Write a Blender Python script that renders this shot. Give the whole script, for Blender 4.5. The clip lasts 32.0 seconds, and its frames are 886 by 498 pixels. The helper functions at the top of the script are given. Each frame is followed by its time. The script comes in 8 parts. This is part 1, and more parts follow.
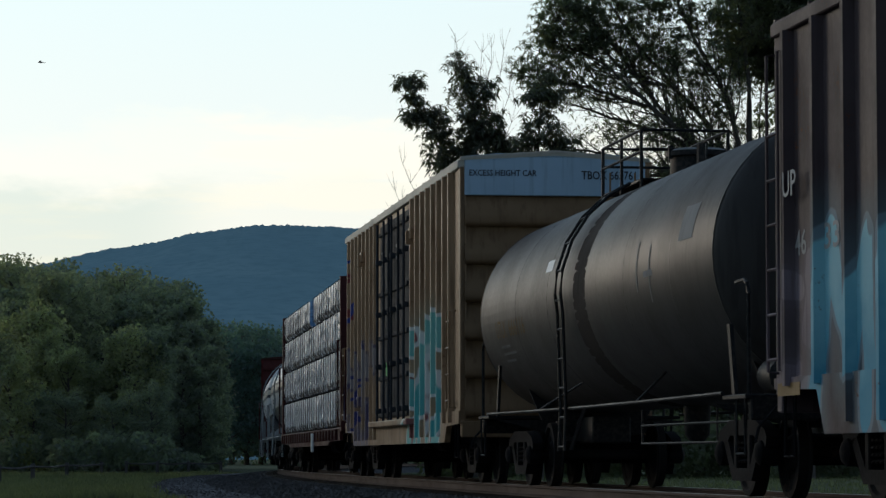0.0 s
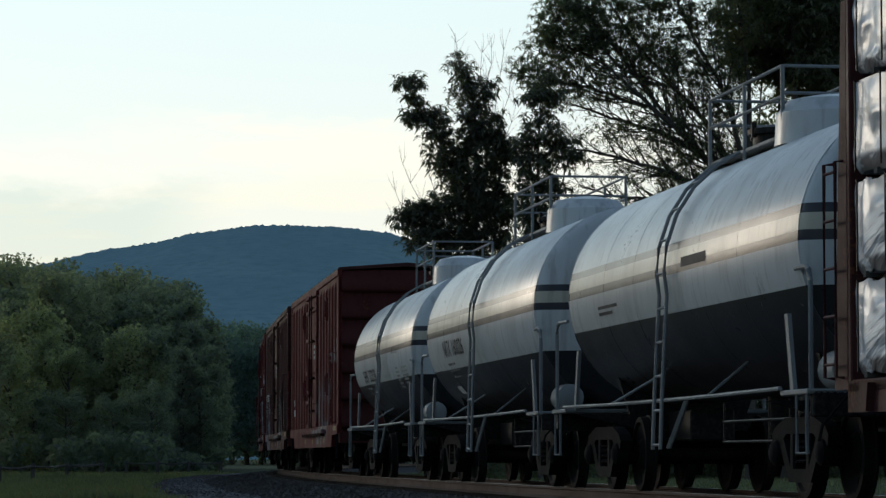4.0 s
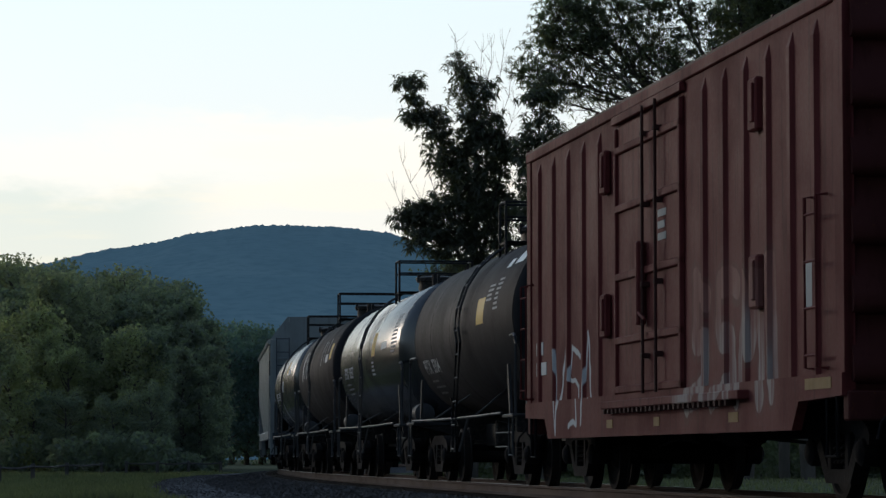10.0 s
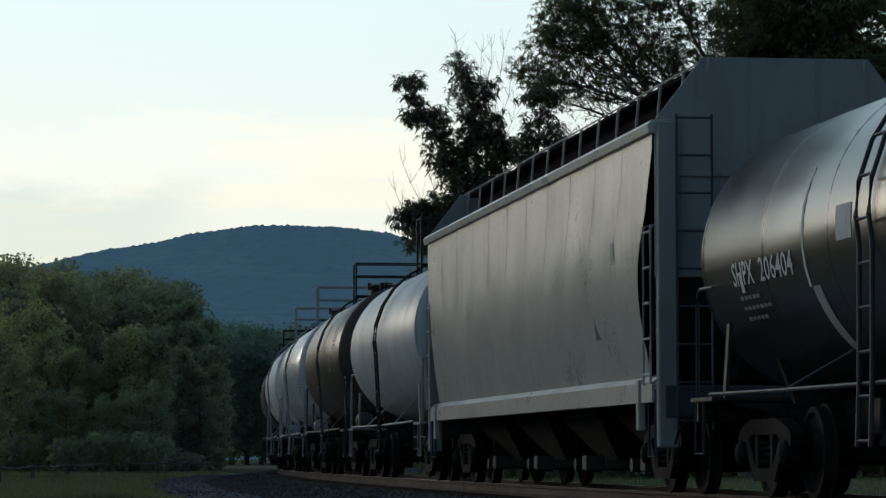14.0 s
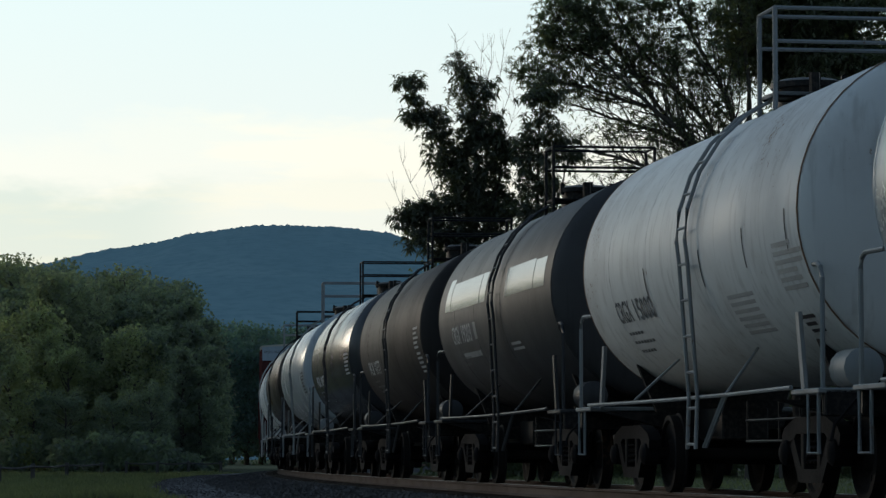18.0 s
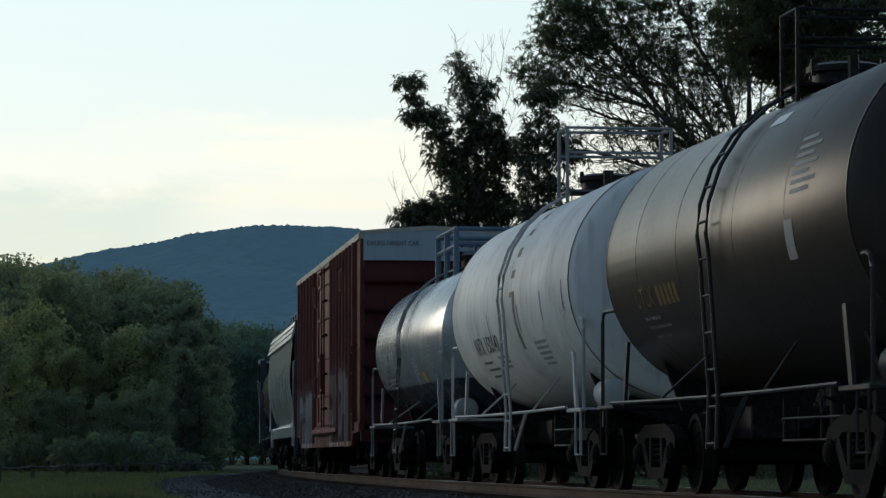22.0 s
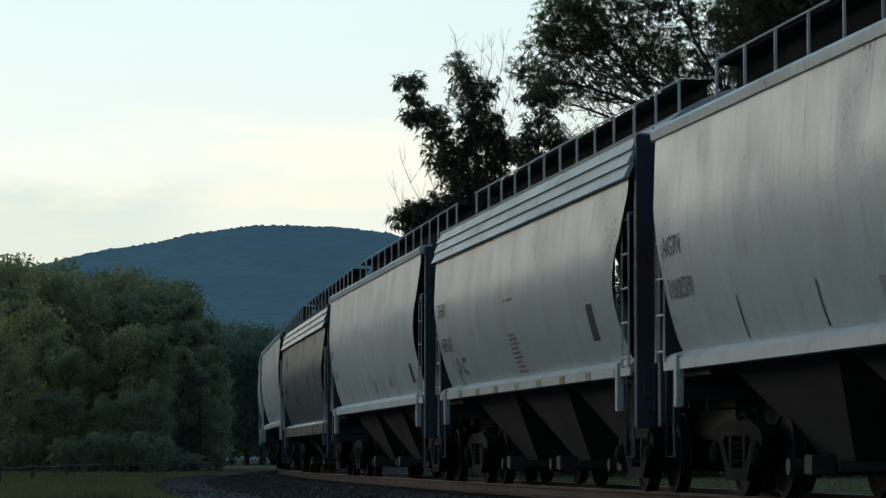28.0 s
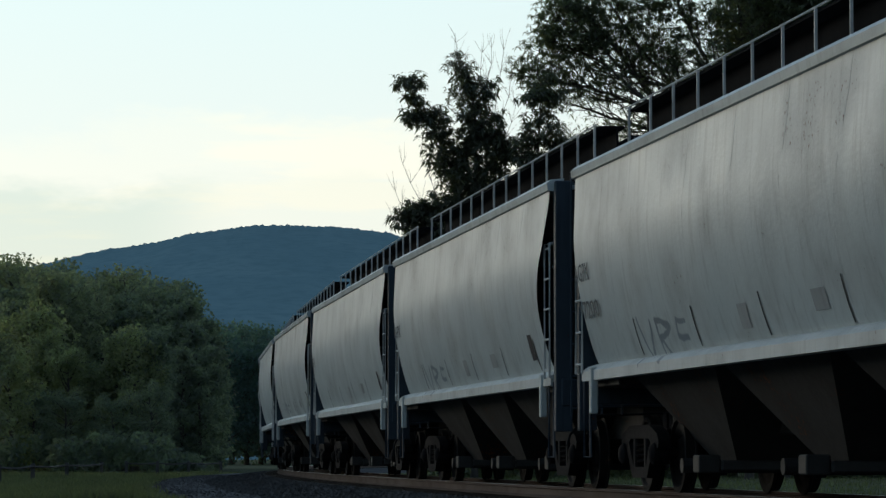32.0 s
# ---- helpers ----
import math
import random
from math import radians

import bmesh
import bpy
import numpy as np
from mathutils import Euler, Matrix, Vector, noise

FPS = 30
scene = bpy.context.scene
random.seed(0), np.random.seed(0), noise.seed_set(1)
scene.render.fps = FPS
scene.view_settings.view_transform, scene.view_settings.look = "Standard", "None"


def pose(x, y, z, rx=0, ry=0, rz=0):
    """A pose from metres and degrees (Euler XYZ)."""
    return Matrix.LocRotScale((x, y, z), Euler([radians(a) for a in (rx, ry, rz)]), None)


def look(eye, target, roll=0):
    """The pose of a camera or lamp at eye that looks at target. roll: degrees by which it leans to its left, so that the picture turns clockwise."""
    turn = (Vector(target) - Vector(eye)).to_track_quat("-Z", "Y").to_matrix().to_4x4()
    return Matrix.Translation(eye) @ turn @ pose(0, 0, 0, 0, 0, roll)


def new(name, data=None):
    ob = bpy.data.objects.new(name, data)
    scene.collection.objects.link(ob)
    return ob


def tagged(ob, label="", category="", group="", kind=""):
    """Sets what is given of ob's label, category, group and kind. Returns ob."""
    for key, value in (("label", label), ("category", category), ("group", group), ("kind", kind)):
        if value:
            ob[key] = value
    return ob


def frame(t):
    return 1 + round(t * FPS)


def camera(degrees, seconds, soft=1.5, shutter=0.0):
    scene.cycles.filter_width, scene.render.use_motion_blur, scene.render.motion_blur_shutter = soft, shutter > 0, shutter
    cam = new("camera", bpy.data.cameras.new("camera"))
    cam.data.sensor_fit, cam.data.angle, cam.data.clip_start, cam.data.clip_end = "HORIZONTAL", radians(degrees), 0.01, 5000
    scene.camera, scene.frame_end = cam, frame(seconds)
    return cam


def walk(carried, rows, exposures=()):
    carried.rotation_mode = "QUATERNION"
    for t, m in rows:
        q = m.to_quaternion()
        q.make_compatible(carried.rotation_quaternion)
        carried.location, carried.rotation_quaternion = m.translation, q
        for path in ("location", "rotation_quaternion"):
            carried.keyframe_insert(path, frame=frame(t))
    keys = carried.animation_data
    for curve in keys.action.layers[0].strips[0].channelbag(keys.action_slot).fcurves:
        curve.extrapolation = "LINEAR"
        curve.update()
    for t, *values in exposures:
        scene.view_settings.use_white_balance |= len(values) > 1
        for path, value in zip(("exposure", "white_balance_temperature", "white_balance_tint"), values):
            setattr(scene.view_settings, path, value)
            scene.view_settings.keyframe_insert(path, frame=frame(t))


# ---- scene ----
cam = camera(15.75, 32.0, soft=1.4)
EYE = 0.404
walk(cam, [(0, pose(0, 0, EYE, 93.737, 0, 0)), (32, pose(0, 0, EYE, 93.737, 0, 0))],
     exposures=[(0, 0.03, 6450, 11), (3, 0.03, 6470, 9), (6, 0.04, 6460, 11.5), (8, 0.05, 6440, 15), (9, 0.05, 6440, 15), (11, 0.04, 6420, 13), (12.5, 0.0, 6470, 9), (20, 0.0, 6470, 9), (28, 0.0, 6450, 7), (32, 0.0, 6450, 7)])

# ---- light: evening sky, the sun low behind thin cloud ahead and to the left ----
SUN_TURN, SUN_UP = radians(-38), radians(7)
world = bpy.data.worlds.new("evening_sky")
scene.world = world
world.use_nodes = True
wt = world.node_tree
wt.nodes.clear()


def wn(kind, **kw):
    n = wt.nodes.new(kind)
    for k, v in kw.items():
        n.inputs[k].default_value = v
    return n


def world_nodes():
    L = wt.links.new
    out = wn("ShaderNodeOutputWorld")
    bg = wn("ShaderNodeBackground", Strength=0.11)
    sky = wn("ShaderNodeTexSky")
    sky.sky_type, sky.sun_disc = "NISHITA", False
    sky.sun_elevation, sky.sun_rotation = SUN_UP, SUN_TURN
    sky.air_density, sky.dust_density, sky.ozone_density = 1.0, 1.6, 1.4
    co = wn("ShaderNodeTexCoord")
    sep = wn("ShaderNodeSeparateXYZ")
    L(co.outputs["Generated"], sep.inputs[0])
    # thin high cloud: long low bands, warmer towards the horizon
    mp = wn("ShaderNodeMapping")
    mp.inputs["Scale"].default_value = (5.0, 5.0, 42.0)
    L(co.outputs["Generated"], mp.inputs[0])
    nz = wn("ShaderNodeTexNoise", Scale=1.7, Detail=7.0, Roughness=0.55)
    L(mp.outputs[0], nz.inputs["Vector"])
    ramp = wn("ShaderNodeValToRGB")
    ramp.color_ramp.elements[0].position, ramp.color_ramp.elements[1].position = 0.47, 0.58
    L(nz.outputs[0], ramp.inputs[0])
    up = wn("ShaderNodeValToRGB")
    el = up.color_ramp.elements
    el[0].position, el[0].color = 0.0, (10.0, 9.9, 8.3, 1)
    el[1].position, el[1].color = 0.15, (7.7, 9.3, 9.5, 1)
    for pos_, col in ((0.05, (9.0, 9.2, 8.75, 1)), (0.09, (8.4, 9.1, 8.9, 1)), (0.27, (4.6, 6.3, 7.4, 1)), (0.5, (2.7, 4.0, 5.5, 1)), (1.0, (1.8, 2.9, 4.4, 1))):
        e = el.new(pos_)
        e.color = col
    L(sep.outputs[2], up.inputs[0])
    # brighter on the sunset's side than behind
    dot = wn("ShaderNodeVectorMath")
    dot.operation = "DOT_PRODUCT"
    dot.inputs[1].default_value = (math.sin(SUN_TURN), math.cos(SUN_TURN), 0.0)
    L(co.outputs["Generated"], dot.inputs[0])
    side = wn("ShaderNodeMapRange")
    side.inputs["From Min"].default_value, side.inputs["From Max"].default_value = -0.7, 0.8
    side.inputs["To Min"].default_value, side.inputs["To Max"].default_value = 0.0, 1.0
    L(dot.outputs["Value"], side.inputs[0])
    tint = wn("ShaderNodeMix")
    tint.data_type = "RGBA"
    tint.inputs[6].default_value, tint.inputs[7].default_value = (0.29, 0.345, 0.43, 1), (1, 1, 1, 1)
    L(side.outputs[0], tint.inputs[0])
    mul = wn("ShaderNodeMix")
    mul.data_type, mul.blend_type = "RGBA", "MULTIPLY"
    mul.inputs[0].default_value = 1.0
    L(up.outputs[0], mul.inputs[6])
    L(tint.outputs[2], mul.inputs[7])
    # billowing height: the cloud's tops rise and fall along the horizon
    puff = wn("ShaderNodeTexNoise", Scale=14.0, Detail=5.0, Roughness=0.6)
    flat = wn("ShaderNodeMapping")
    flat.inputs["Scale"].default_value = (1.0, 1.0, 2.6)
    L(co.outputs["Generated"], flat.inputs[0])
    L(flat.outputs[0], puff.inputs["Vector"])

    def lift(amount):
        n = wn("ShaderNodeMath")
        n.operation = "MULTIPLY_ADD"
        n.inputs[1].default_value = amount
        L(puff.outputs[0], n.inputs[0])
        L(sep.outputs[2], n.inputs[2])
        return n.outputs[0]

    def fade(src, lo, hi, a, b):
        n = wn("ShaderNodeMapRange")
        n.interpolation_type = "SMOOTHSTEP"
        n.inputs["From Min"].default_value, n.inputs["From Max"].default_value = lo, hi
        n.inputs["To Min"].default_value, n.inputs["To Max"].default_value = a, b
        L(src, n.inputs[0])
        return n.outputs[0]

    def times(a, b):
        n = wn("ShaderNodeMath")
        n.operation = "MULTIPLY"
        L(a, n.inputs[0])
        L(b, n.inputs[1])
        return n.outputs[0]
    warm = wn("ShaderNodeMix")
    warm.data_type, warm.blend_type = "RGBA", "MULTIPLY"
    warm.inputs[7].default_value = (1.16, 1.055, 0.955, 1)
    streak = fade(ramp.outputs[0], 0.0, 1.0, 0.45, 1.0)
    L(times(fade(lift(-0.075), 0.055, 0.073, 1.0, 0.0), streak), warm.inputs[0])
    L(mul.outputs[2], warm.inputs[6])
    # the grey body of the bank, under its lit tops
    body = wn("ShaderNodeMix")
    body.data_type, body.blend_type = "RGBA", "MULTIPLY"
    body.inputs[7].default_value = (0.76, 0.85, 0.86, 1)
    L(times(fade(lift(-0.03), 0.066, 0.073, 1.0, 0.0), fade(sep.outputs[0], -0.10, -0.06, 1.0, 0.25)), body.inputs[0])
    L(warm.outputs[2], body.inputs[6])
    mix = wn("ShaderNodeMix")
    mix.data_type = "RGBA"
    mix.inputs[0].default_value = 0.88
    L(sky.outputs[0], mix.inputs[6])
    L(body.outputs[2], mix.inputs[7])
    L(mix.outputs[2], bg.inputs[0])
    L(bg.outputs[0], out.inputs[0])


world_nodes()
sun_data = bpy.data.lights.new("sun", "SUN")
sun_data.energy, sun_data.angle, sun_data.color = 0.5, radians(16), (1.0, 0.86, 0.7)
sun = new("sun", sun_data)
sun.matrix_world = look((0, 0, 0), (-math.sin(SUN_TURN), -math.cos(SUN_TURN), -math.tan(SUN_UP)))

# ---- the track's line: metres along it from a point 45 m ahead; it bends away to the right ----
S0, S1, DS = -700.0, 900.0, 0.5


def line_table():
    n = int((S1 - S0) / DS) + 1
    s = S0 + np.arange(n) * DS
    inside = np.clip(s, -40, 100)
    head = -0.1379366 + 0.0006458 * inside + 9.3e-6 * inside ** 2 / 2
    head = head + np.where(s > 100, (s - 100) * 0.001576, 0)
    head = np.where(s > 620, head[int((620 - S0) / DS)], head)
    mid = (head[1:] + head[:-1]) / 2
    x = np.concatenate([[0], np.cumsum(np.sin(mid) * DS)])
    y = np.concatenate([[0], np.cumsum(np.cos(mid) * DS)])
    k = int(round(-S0 / DS))
    return s, x - x[k] + 2.5526, y - y[k] + 45.0, head


TS, TX, TY, TH = line_table()


def at(s, side=0.0, z=0.0):
    """The place s metres along the track, side metres to the right of its middle (looking away)."""
    h = float(np.interp(s, TS, TH))
    return Vector((float(np.interp(s, TS, TX)) + side * math.cos(h), float(np.interp(s, TS, TY)) - side * math.sin(h), z))


SPEEDS = (16.073, 16.278, 16.448, 16.60, 16.93, 17.0, 16.75, 17.25, 17.75)


def gone(t):
    """How far the train has come by t seconds."""
    d, k = 0.0, 0
    while t > 4 and k < 7:
        d += 2 * (SPEEDS[k] + SPEEDS[k + 1])
        t, k = t - 4, k + 1
    return d + t * SPEEDS[k] + (SPEEDS[k + 1] - SPEEDS[k]) * t * t / 8


def car_pose(s, a):
    """The pose of a car whose middle is at s, on two trucks a metres before and behind it. It faces the camera's end."""
    p, q = at(s - a), at(s + a)
    d = p - q
    return Matrix.Translation((p + q) / 2) @ Matrix.Rotation(math.atan2(d.y, d.x), 4, "Z")


# ---- materials ----
def nodes_for(name):
    m = bpy.data.materials.new(name)
    m.use_nodes = True
    t = m.node_tree
    t.nodes.clear()
    out = t.nodes.new("ShaderNodeOutputMaterial")
    b = t.nodes.new("ShaderNodeBsdfPrincipled")
    t.links.new(b.outputs[0], out.inputs[0])
    return m, t, b


def mixer(t, fac, a, b, mode="MIX"):
    n = t.nodes.new("ShaderNodeMix")
    n.data_type, n.blend_type = "RGBA", mode
    for i, v in ((0, fac), (6, a), (7, b)):
        if hasattr(v, "links"):
            t.links.new(v, n.inputs[i])
        elif i == 0:
            n.inputs[0].default_value = v
        else:
            n.inputs[i].default_value = (*v[:3], 1)
    return n.outputs[2]


def calc(t, op, a, b=0.0, clamp=False):
    n = t.nodes.new("ShaderNodeMath")
    n.operation, n.use_clamp = op, clamp
    for i, v in enumerate((a, b)):
        if hasattr(v, "links"):
            t.links.new(v, n.inputs[i])
        else:
            n.inputs[i].default_value = v
    return n.outputs[0]


def noisy(t, vec, scale, detail=4.0, stretch=None, rough=0.55, shift=None):
    if stretch or shift:
        mp = t.nodes.new("ShaderNodeMapping")
        mp.inputs["Scale"].default_value = stretch or (1, 1, 1)
        mp.inputs["Location"].default_value = shift or (0, 0, 0)
        t.links.new(vec, mp.inputs[0])
        vec = mp.outputs[0]
    n = t.nodes.new("ShaderNodeTexNoise")
    n.inputs["Scale"].default_value, n.inputs["Detail"].default_value, n.inputs["Roughness"].default_value = scale, detail, rough
    t.links.new(vec, n.inputs["Vector"])
    return n.outputs[0]


def steps(t, v, lo, hi):
    n = t.nodes.new("ShaderNodeMapRange")
    n.interpolation_type = "SMOOTHSTEP"
    n.inputs["From Min"].default_value, n.inputs["From Max"].default_value = lo, hi
    t.links.new(v, n.inputs[0])
    return n.outputs[0]


def paint_strokes(x0, x1, z0, z1, seed, most):
    """Sprayed strokes in a row of loose loops and hooks: (x, z, x, z) each."""
    rnd = random.Random(seed)
    shapes = (((0.0, 0.0), (0.1, 1.0), (0.5, 0.4), (0.9, 1.0), (1.0, 0.0)), ((0.9, 0.9), (0.2, 1.0), (0.15, 0.55), (0.85, 0.45), (0.8, 0.05), (0.1, 0.0)),
              ((0.05, 1.0), (0.45, 0.0), (0.95, 1.0)), ((0.1, 0.0), (0.15, 1.0), (0.85, 0.75), (0.2, 0.5), (0.9, 0.0)), ((0.85, 0.85), (0.3, 1.0), (0.05, 0.5), (0.3, 0.0), (0.9, 0.2)))
    n = max(2, min(5, round((x1 - x0) / ((z1 - z0) * 0.85))))
    cell = (x1 - x0) / n
    out = []
    for k in range(n):
        pts = [(x0 + cell * (k + 0.10 + 0.8 * (p + rnd.uniform(-0.1, 0.1))) + 0.12 * cell * (q - 0.5), z0 + (z1 - z0) * (0.08 + 0.84 * (q + rnd.uniform(-0.08, 0.08)))) for p, q in rnd.choice(shapes)]
        out += [(*p, *q) for p, q in zip(pts, pts[1:])]
    return out[:most]


def stroke_distance(t, vec, strokes):
    """Nodes for the distance to the nearest of some strokes in x, z."""
    def vm(op, a, b):
        n = t.nodes.new("ShaderNodeVectorMath")
        n.operation = op
        for i, v in enumerate((a, b)):
            if hasattr(v, "links"):
                t.links.new(v, n.inputs[i])
            else:
                n.inputs[i].default_value = v
        return n
    best = None
    for xa, za, xb, zb in strokes:
        d = Vector((xb - xa, 0, zb - za))
        rel = vm("SUBTRACT", vec, (xa, 0, za)).outputs[0]
        h = calc(t, "MULTIPLY", vm("DOT_PRODUCT", rel, tuple(d / max(d.length_squared, 1e-4))).outputs["Value"], 1.0, True)
        sc = vm("SCALE", tuple(d), (0, 0, 0))
        t.links.new(h, sc.inputs["Scale"])
        gap = vm("DISTANCE", rel, sc.outputs[0]).outputs["Value"]
        best = gap if best is None else calc(t, "MINIMUM", best, gap)
    return best


def surface(name, base, rough=0.5, metal=0.0, stain=0.25, streak=0.25, rust=0.0, rust_col=(0.12, 0.045, 0.02), bump=0.15,
            grain=18.0, bands=(), graffiti=(), dust=0.0, spec=0.10, wave=0.0, jitter=0.0, patchy=0.4):
    """Painted or bare metal and the like. bands: (z0, z1, colour) painted round the thing. graffiti: (x0, x1, z0, z1, colours, style, seed)."""
    m, t, b = nodes_for(name)
    co = t.nodes.new("ShaderNodeTexCoord").outputs["Object"]
    oi = t.nodes.new("ShaderNodeObjectInfo").outputs["Random"]
    sep = t.nodes.new("ShaderNodeSeparateXYZ")
    t.links.new(co, sep.inputs[0])
    x, y, z = sep.outputs
    add = t.nodes.new("ShaderNodeVectorMath")
    t.links.new(co, add.inputs[0])
    comb = t.nodes.new("ShaderNodeCombineXYZ")
    for i, k in enumerate((37.0, 11.0, 5.0)):
        t.links.new(calc(t, "MULTIPLY", oi, k), comb.inputs[i])
    t.links.new(comb.outputs[0], add.inputs[1])
    v = add.outputs[0]
    big = noisy(t, v, 0.9, 5)
    fine = noisy(t, v, grain, 5)
    run = noisy(t, v, 5.0, 4, stretch=(1.6, 1.6, 0.12))
    col = base
    for z0, z1, c in bands:
        msk = calc(t, "MULTIPLY", calc(t, "GREATER_THAN", z, z0), calc(t, "LESS_THAN", z, z1))
        col = mixer(t, msk, col, c)
    if jitter:
        col = mixer(t, calc(t, "MULTIPLY", oi, jitter), col, tuple(c * 0.45 for c in base))
    dark = mixer(t, 1.0, col, (0.45, 0.42, 0.40), "MULTIPLY")
    col = mixer(t, calc(t, "MULTIPLY", steps(t, big, 0.42, 0.72), stain), col, dark)
    col = mixer(t, calc(t, "MULTIPLY", steps(t, run, 0.50, 0.70), streak), col, dark)
    for x0, x1, z0, z1, cols, style, seed in graffiti:
        wob = t.nodes.new("ShaderNodeVectorMath")
        wob.operation = "ADD"
        t.links.new(co, wob.inputs[0])
        sway = t.nodes.new("ShaderNodeCombineXYZ")
        t.links.new(calc(t, "MULTIPLY", calc(t, "SUBTRACT", noisy(t, co, 1.3, 2, shift=(seed, 0, 0)), 0.5), 0.42), sway.inputs[0])
        t.links.new(calc(t, "MULTIPLY", calc(t, "SUBTRACT", noisy(t, co, 1.1, 2, shift=(0, 0, seed)), 0.5), 0.36), sway.inputs[2])
        t.links.new(sway.outputs[0], wob.inputs[1])
        flat = t.nodes.new("ShaderNodeVectorMath")
        flat.operation = "MULTIPLY"
        flat.inputs[1].default_value = (1, 0, 1)
        t.links.new(wob.outputs[0], flat.inputs[0])
        near = calc(t, "LESS_THAN", y, -1.2)
        far = stroke_distance(t, flat.outputs[0], paint_strokes(x0, x1, z0, z1, seed, 9 if style == "line" else 15))
        w = 0.035 if style == "line" else (z1 - z0) * 0.105
        inside = calc(t, "MULTIPLY", calc(t, "SUBTRACT", 1.0, steps(t, far, w - 0.012, w + 0.012)), near)
        if style == "line":
            col = mixer(t, inside, col, cols[0])
            continue
        edge = calc(t, "MULTIPLY", calc(t, "SUBTRACT", 1.0, steps(t, far, w + 0.05, w + 0.075)), near)
        mist = calc(t, "MULTIPLY", calc(t, "SUBTRACT", 1.0, steps(t, far, w, w + 0.45)), near)
        fill = mixer(t, steps(t, calc(t, "ADD", calc(t, "MULTIPLY", big, 0.6), calc(t, "MULTIPLY", calc(t, "SUBTRACT", z, z0), 0.4 / (z1 - z0))), 0.40, 0.62), cols[0], cols[1])
        if len(cols) > 2:
            fill = mixer(t, steps(t, noisy(t, co, 1.7, 1, stretch=(1.0, 0.001, 0.6), shift=(seed, 1, seed)), 0.58, 0.60), fill, cols[2])
        wear = calc(t, "ADD", 0.12, calc(t, "MULTIPLY", steps(t, run, 0.34, 0.62), 0.62)) if style == "faded" else 0.94
        col = mixer(t, calc(t, "MULTIPLY", mist, 0.2 if style == "faded" else 0.14), col, cols[1])
        col = mixer(t, calc(t, "MULTIPLY", edge, wear), col, cols[-1] if len(cols) > 2 else tuple(k * 0.5 for k in cols[1]))
        col = mixer(t, calc(t, "MULTIPLY", inside, wear), col, fill)
    if rust:
        spots = steps(t, calc(t, "ADD", calc(t, "MULTIPLY", big, 0.5), calc(t, "MULTIPLY", fine, 0.5)), 0.62 - rust * 0.2, 0.70 - rust * 0.2)
        col = mixer(t, spots, col, rust_col)
    if dust:
        col = mixer(t, calc(t, "MULTIPLY", steps(t, fine, 0.4, 0.7), dust), col, (0.17, 0.14, 0.11))
    t.links.new(col if hasattr(col, "links") else mixer(t, 0.0, col, col), b.inputs["Base Color"])
    ro = calc(t, "ADD", calc(t, "MULTIPLY", calc(t, "SUBTRACT", fine, 0.5), 0.6 * patchy), rough, True)
    ro = calc(t, "ADD", ro, calc(t, "MULTIPLY", calc(t, "SUBTRACT", big, 0.45), patchy), True)
    t.links.new(ro, b.inputs["Roughness"])
    b.inputs["Metallic"].default_value = metal
    b.inputs["Specular IOR Level"].default_value = spec
    bp = t.nodes.new("ShaderNodeBump")
    bp.inputs["Strength"].default_value, bp.inputs["Distance"].default_value = bump, 0.01
    hgt = fine
    if wave:
        w = noisy(t, co, 0.75, 1.5, stretch=(1.0, 0.2, 0.35))
        hgt = calc(t, "ADD", calc(t, "MULTIPLY", w, wave), calc(t, "MULTIPLY", fine, 0.08))
        bp.inputs["Strength"].default_value, bp.inputs["Distance"].default_value = 0.9, 0.05
    t.links.new(hgt, bp.inputs["Height"])
    t.links.new(bp.outputs[0], b.inputs["Normal"])
    return m


def foliage(name, a, c, rough=0.65, glow=0.35):
    m, t, b = nodes_for(name)
    geo_n = t.nodes.new("ShaderNodeNewGeometry")
    oi = t.nodes.new("ShaderNodeObjectInfo").outputs["Random"]
    co = t.nodes.new("ShaderNodeTexCoord").outputs["Object"]
    v = calc(t, "ADD", calc(t, "MULTIPLY", geo_n.outputs["Random Per Island"], 0.6), calc(t, "MULTIPLY", oi, 0.4))
    col = mixer(t, v, a, c)
    big = steps(t, noisy(t, co, 0.6, 3), 0.35, 0.65)
    col = mixer(t, calc(t, "MULTIPLY", big, 0.5), col, tuple(k * 0.55 for k in a))
    t.links.new(col, b.inputs["Base Color"])
    b.inputs["Roughness"].default_value = rough
    b.inputs["Specular IOR Level"].default_value = 0.15
    tl = t.nodes.new("ShaderNodeBsdfTranslucent")
    t.links.new(mixer(t, 1.0, col, (1.3, 1.5, 0.7), "MULTIPLY"), tl.inputs[0])
    mx = t.nodes.new("ShaderNodeMixShader")
    mx.inputs[0].default_value = glow
    t.links.new(b.outputs[0], mx.inputs[1])
    t.links.new(tl.outputs[0], mx.inputs[2])
    t.links.new(mx.outputs[0], t.nodes["Material Output"].inputs[0])
    return m


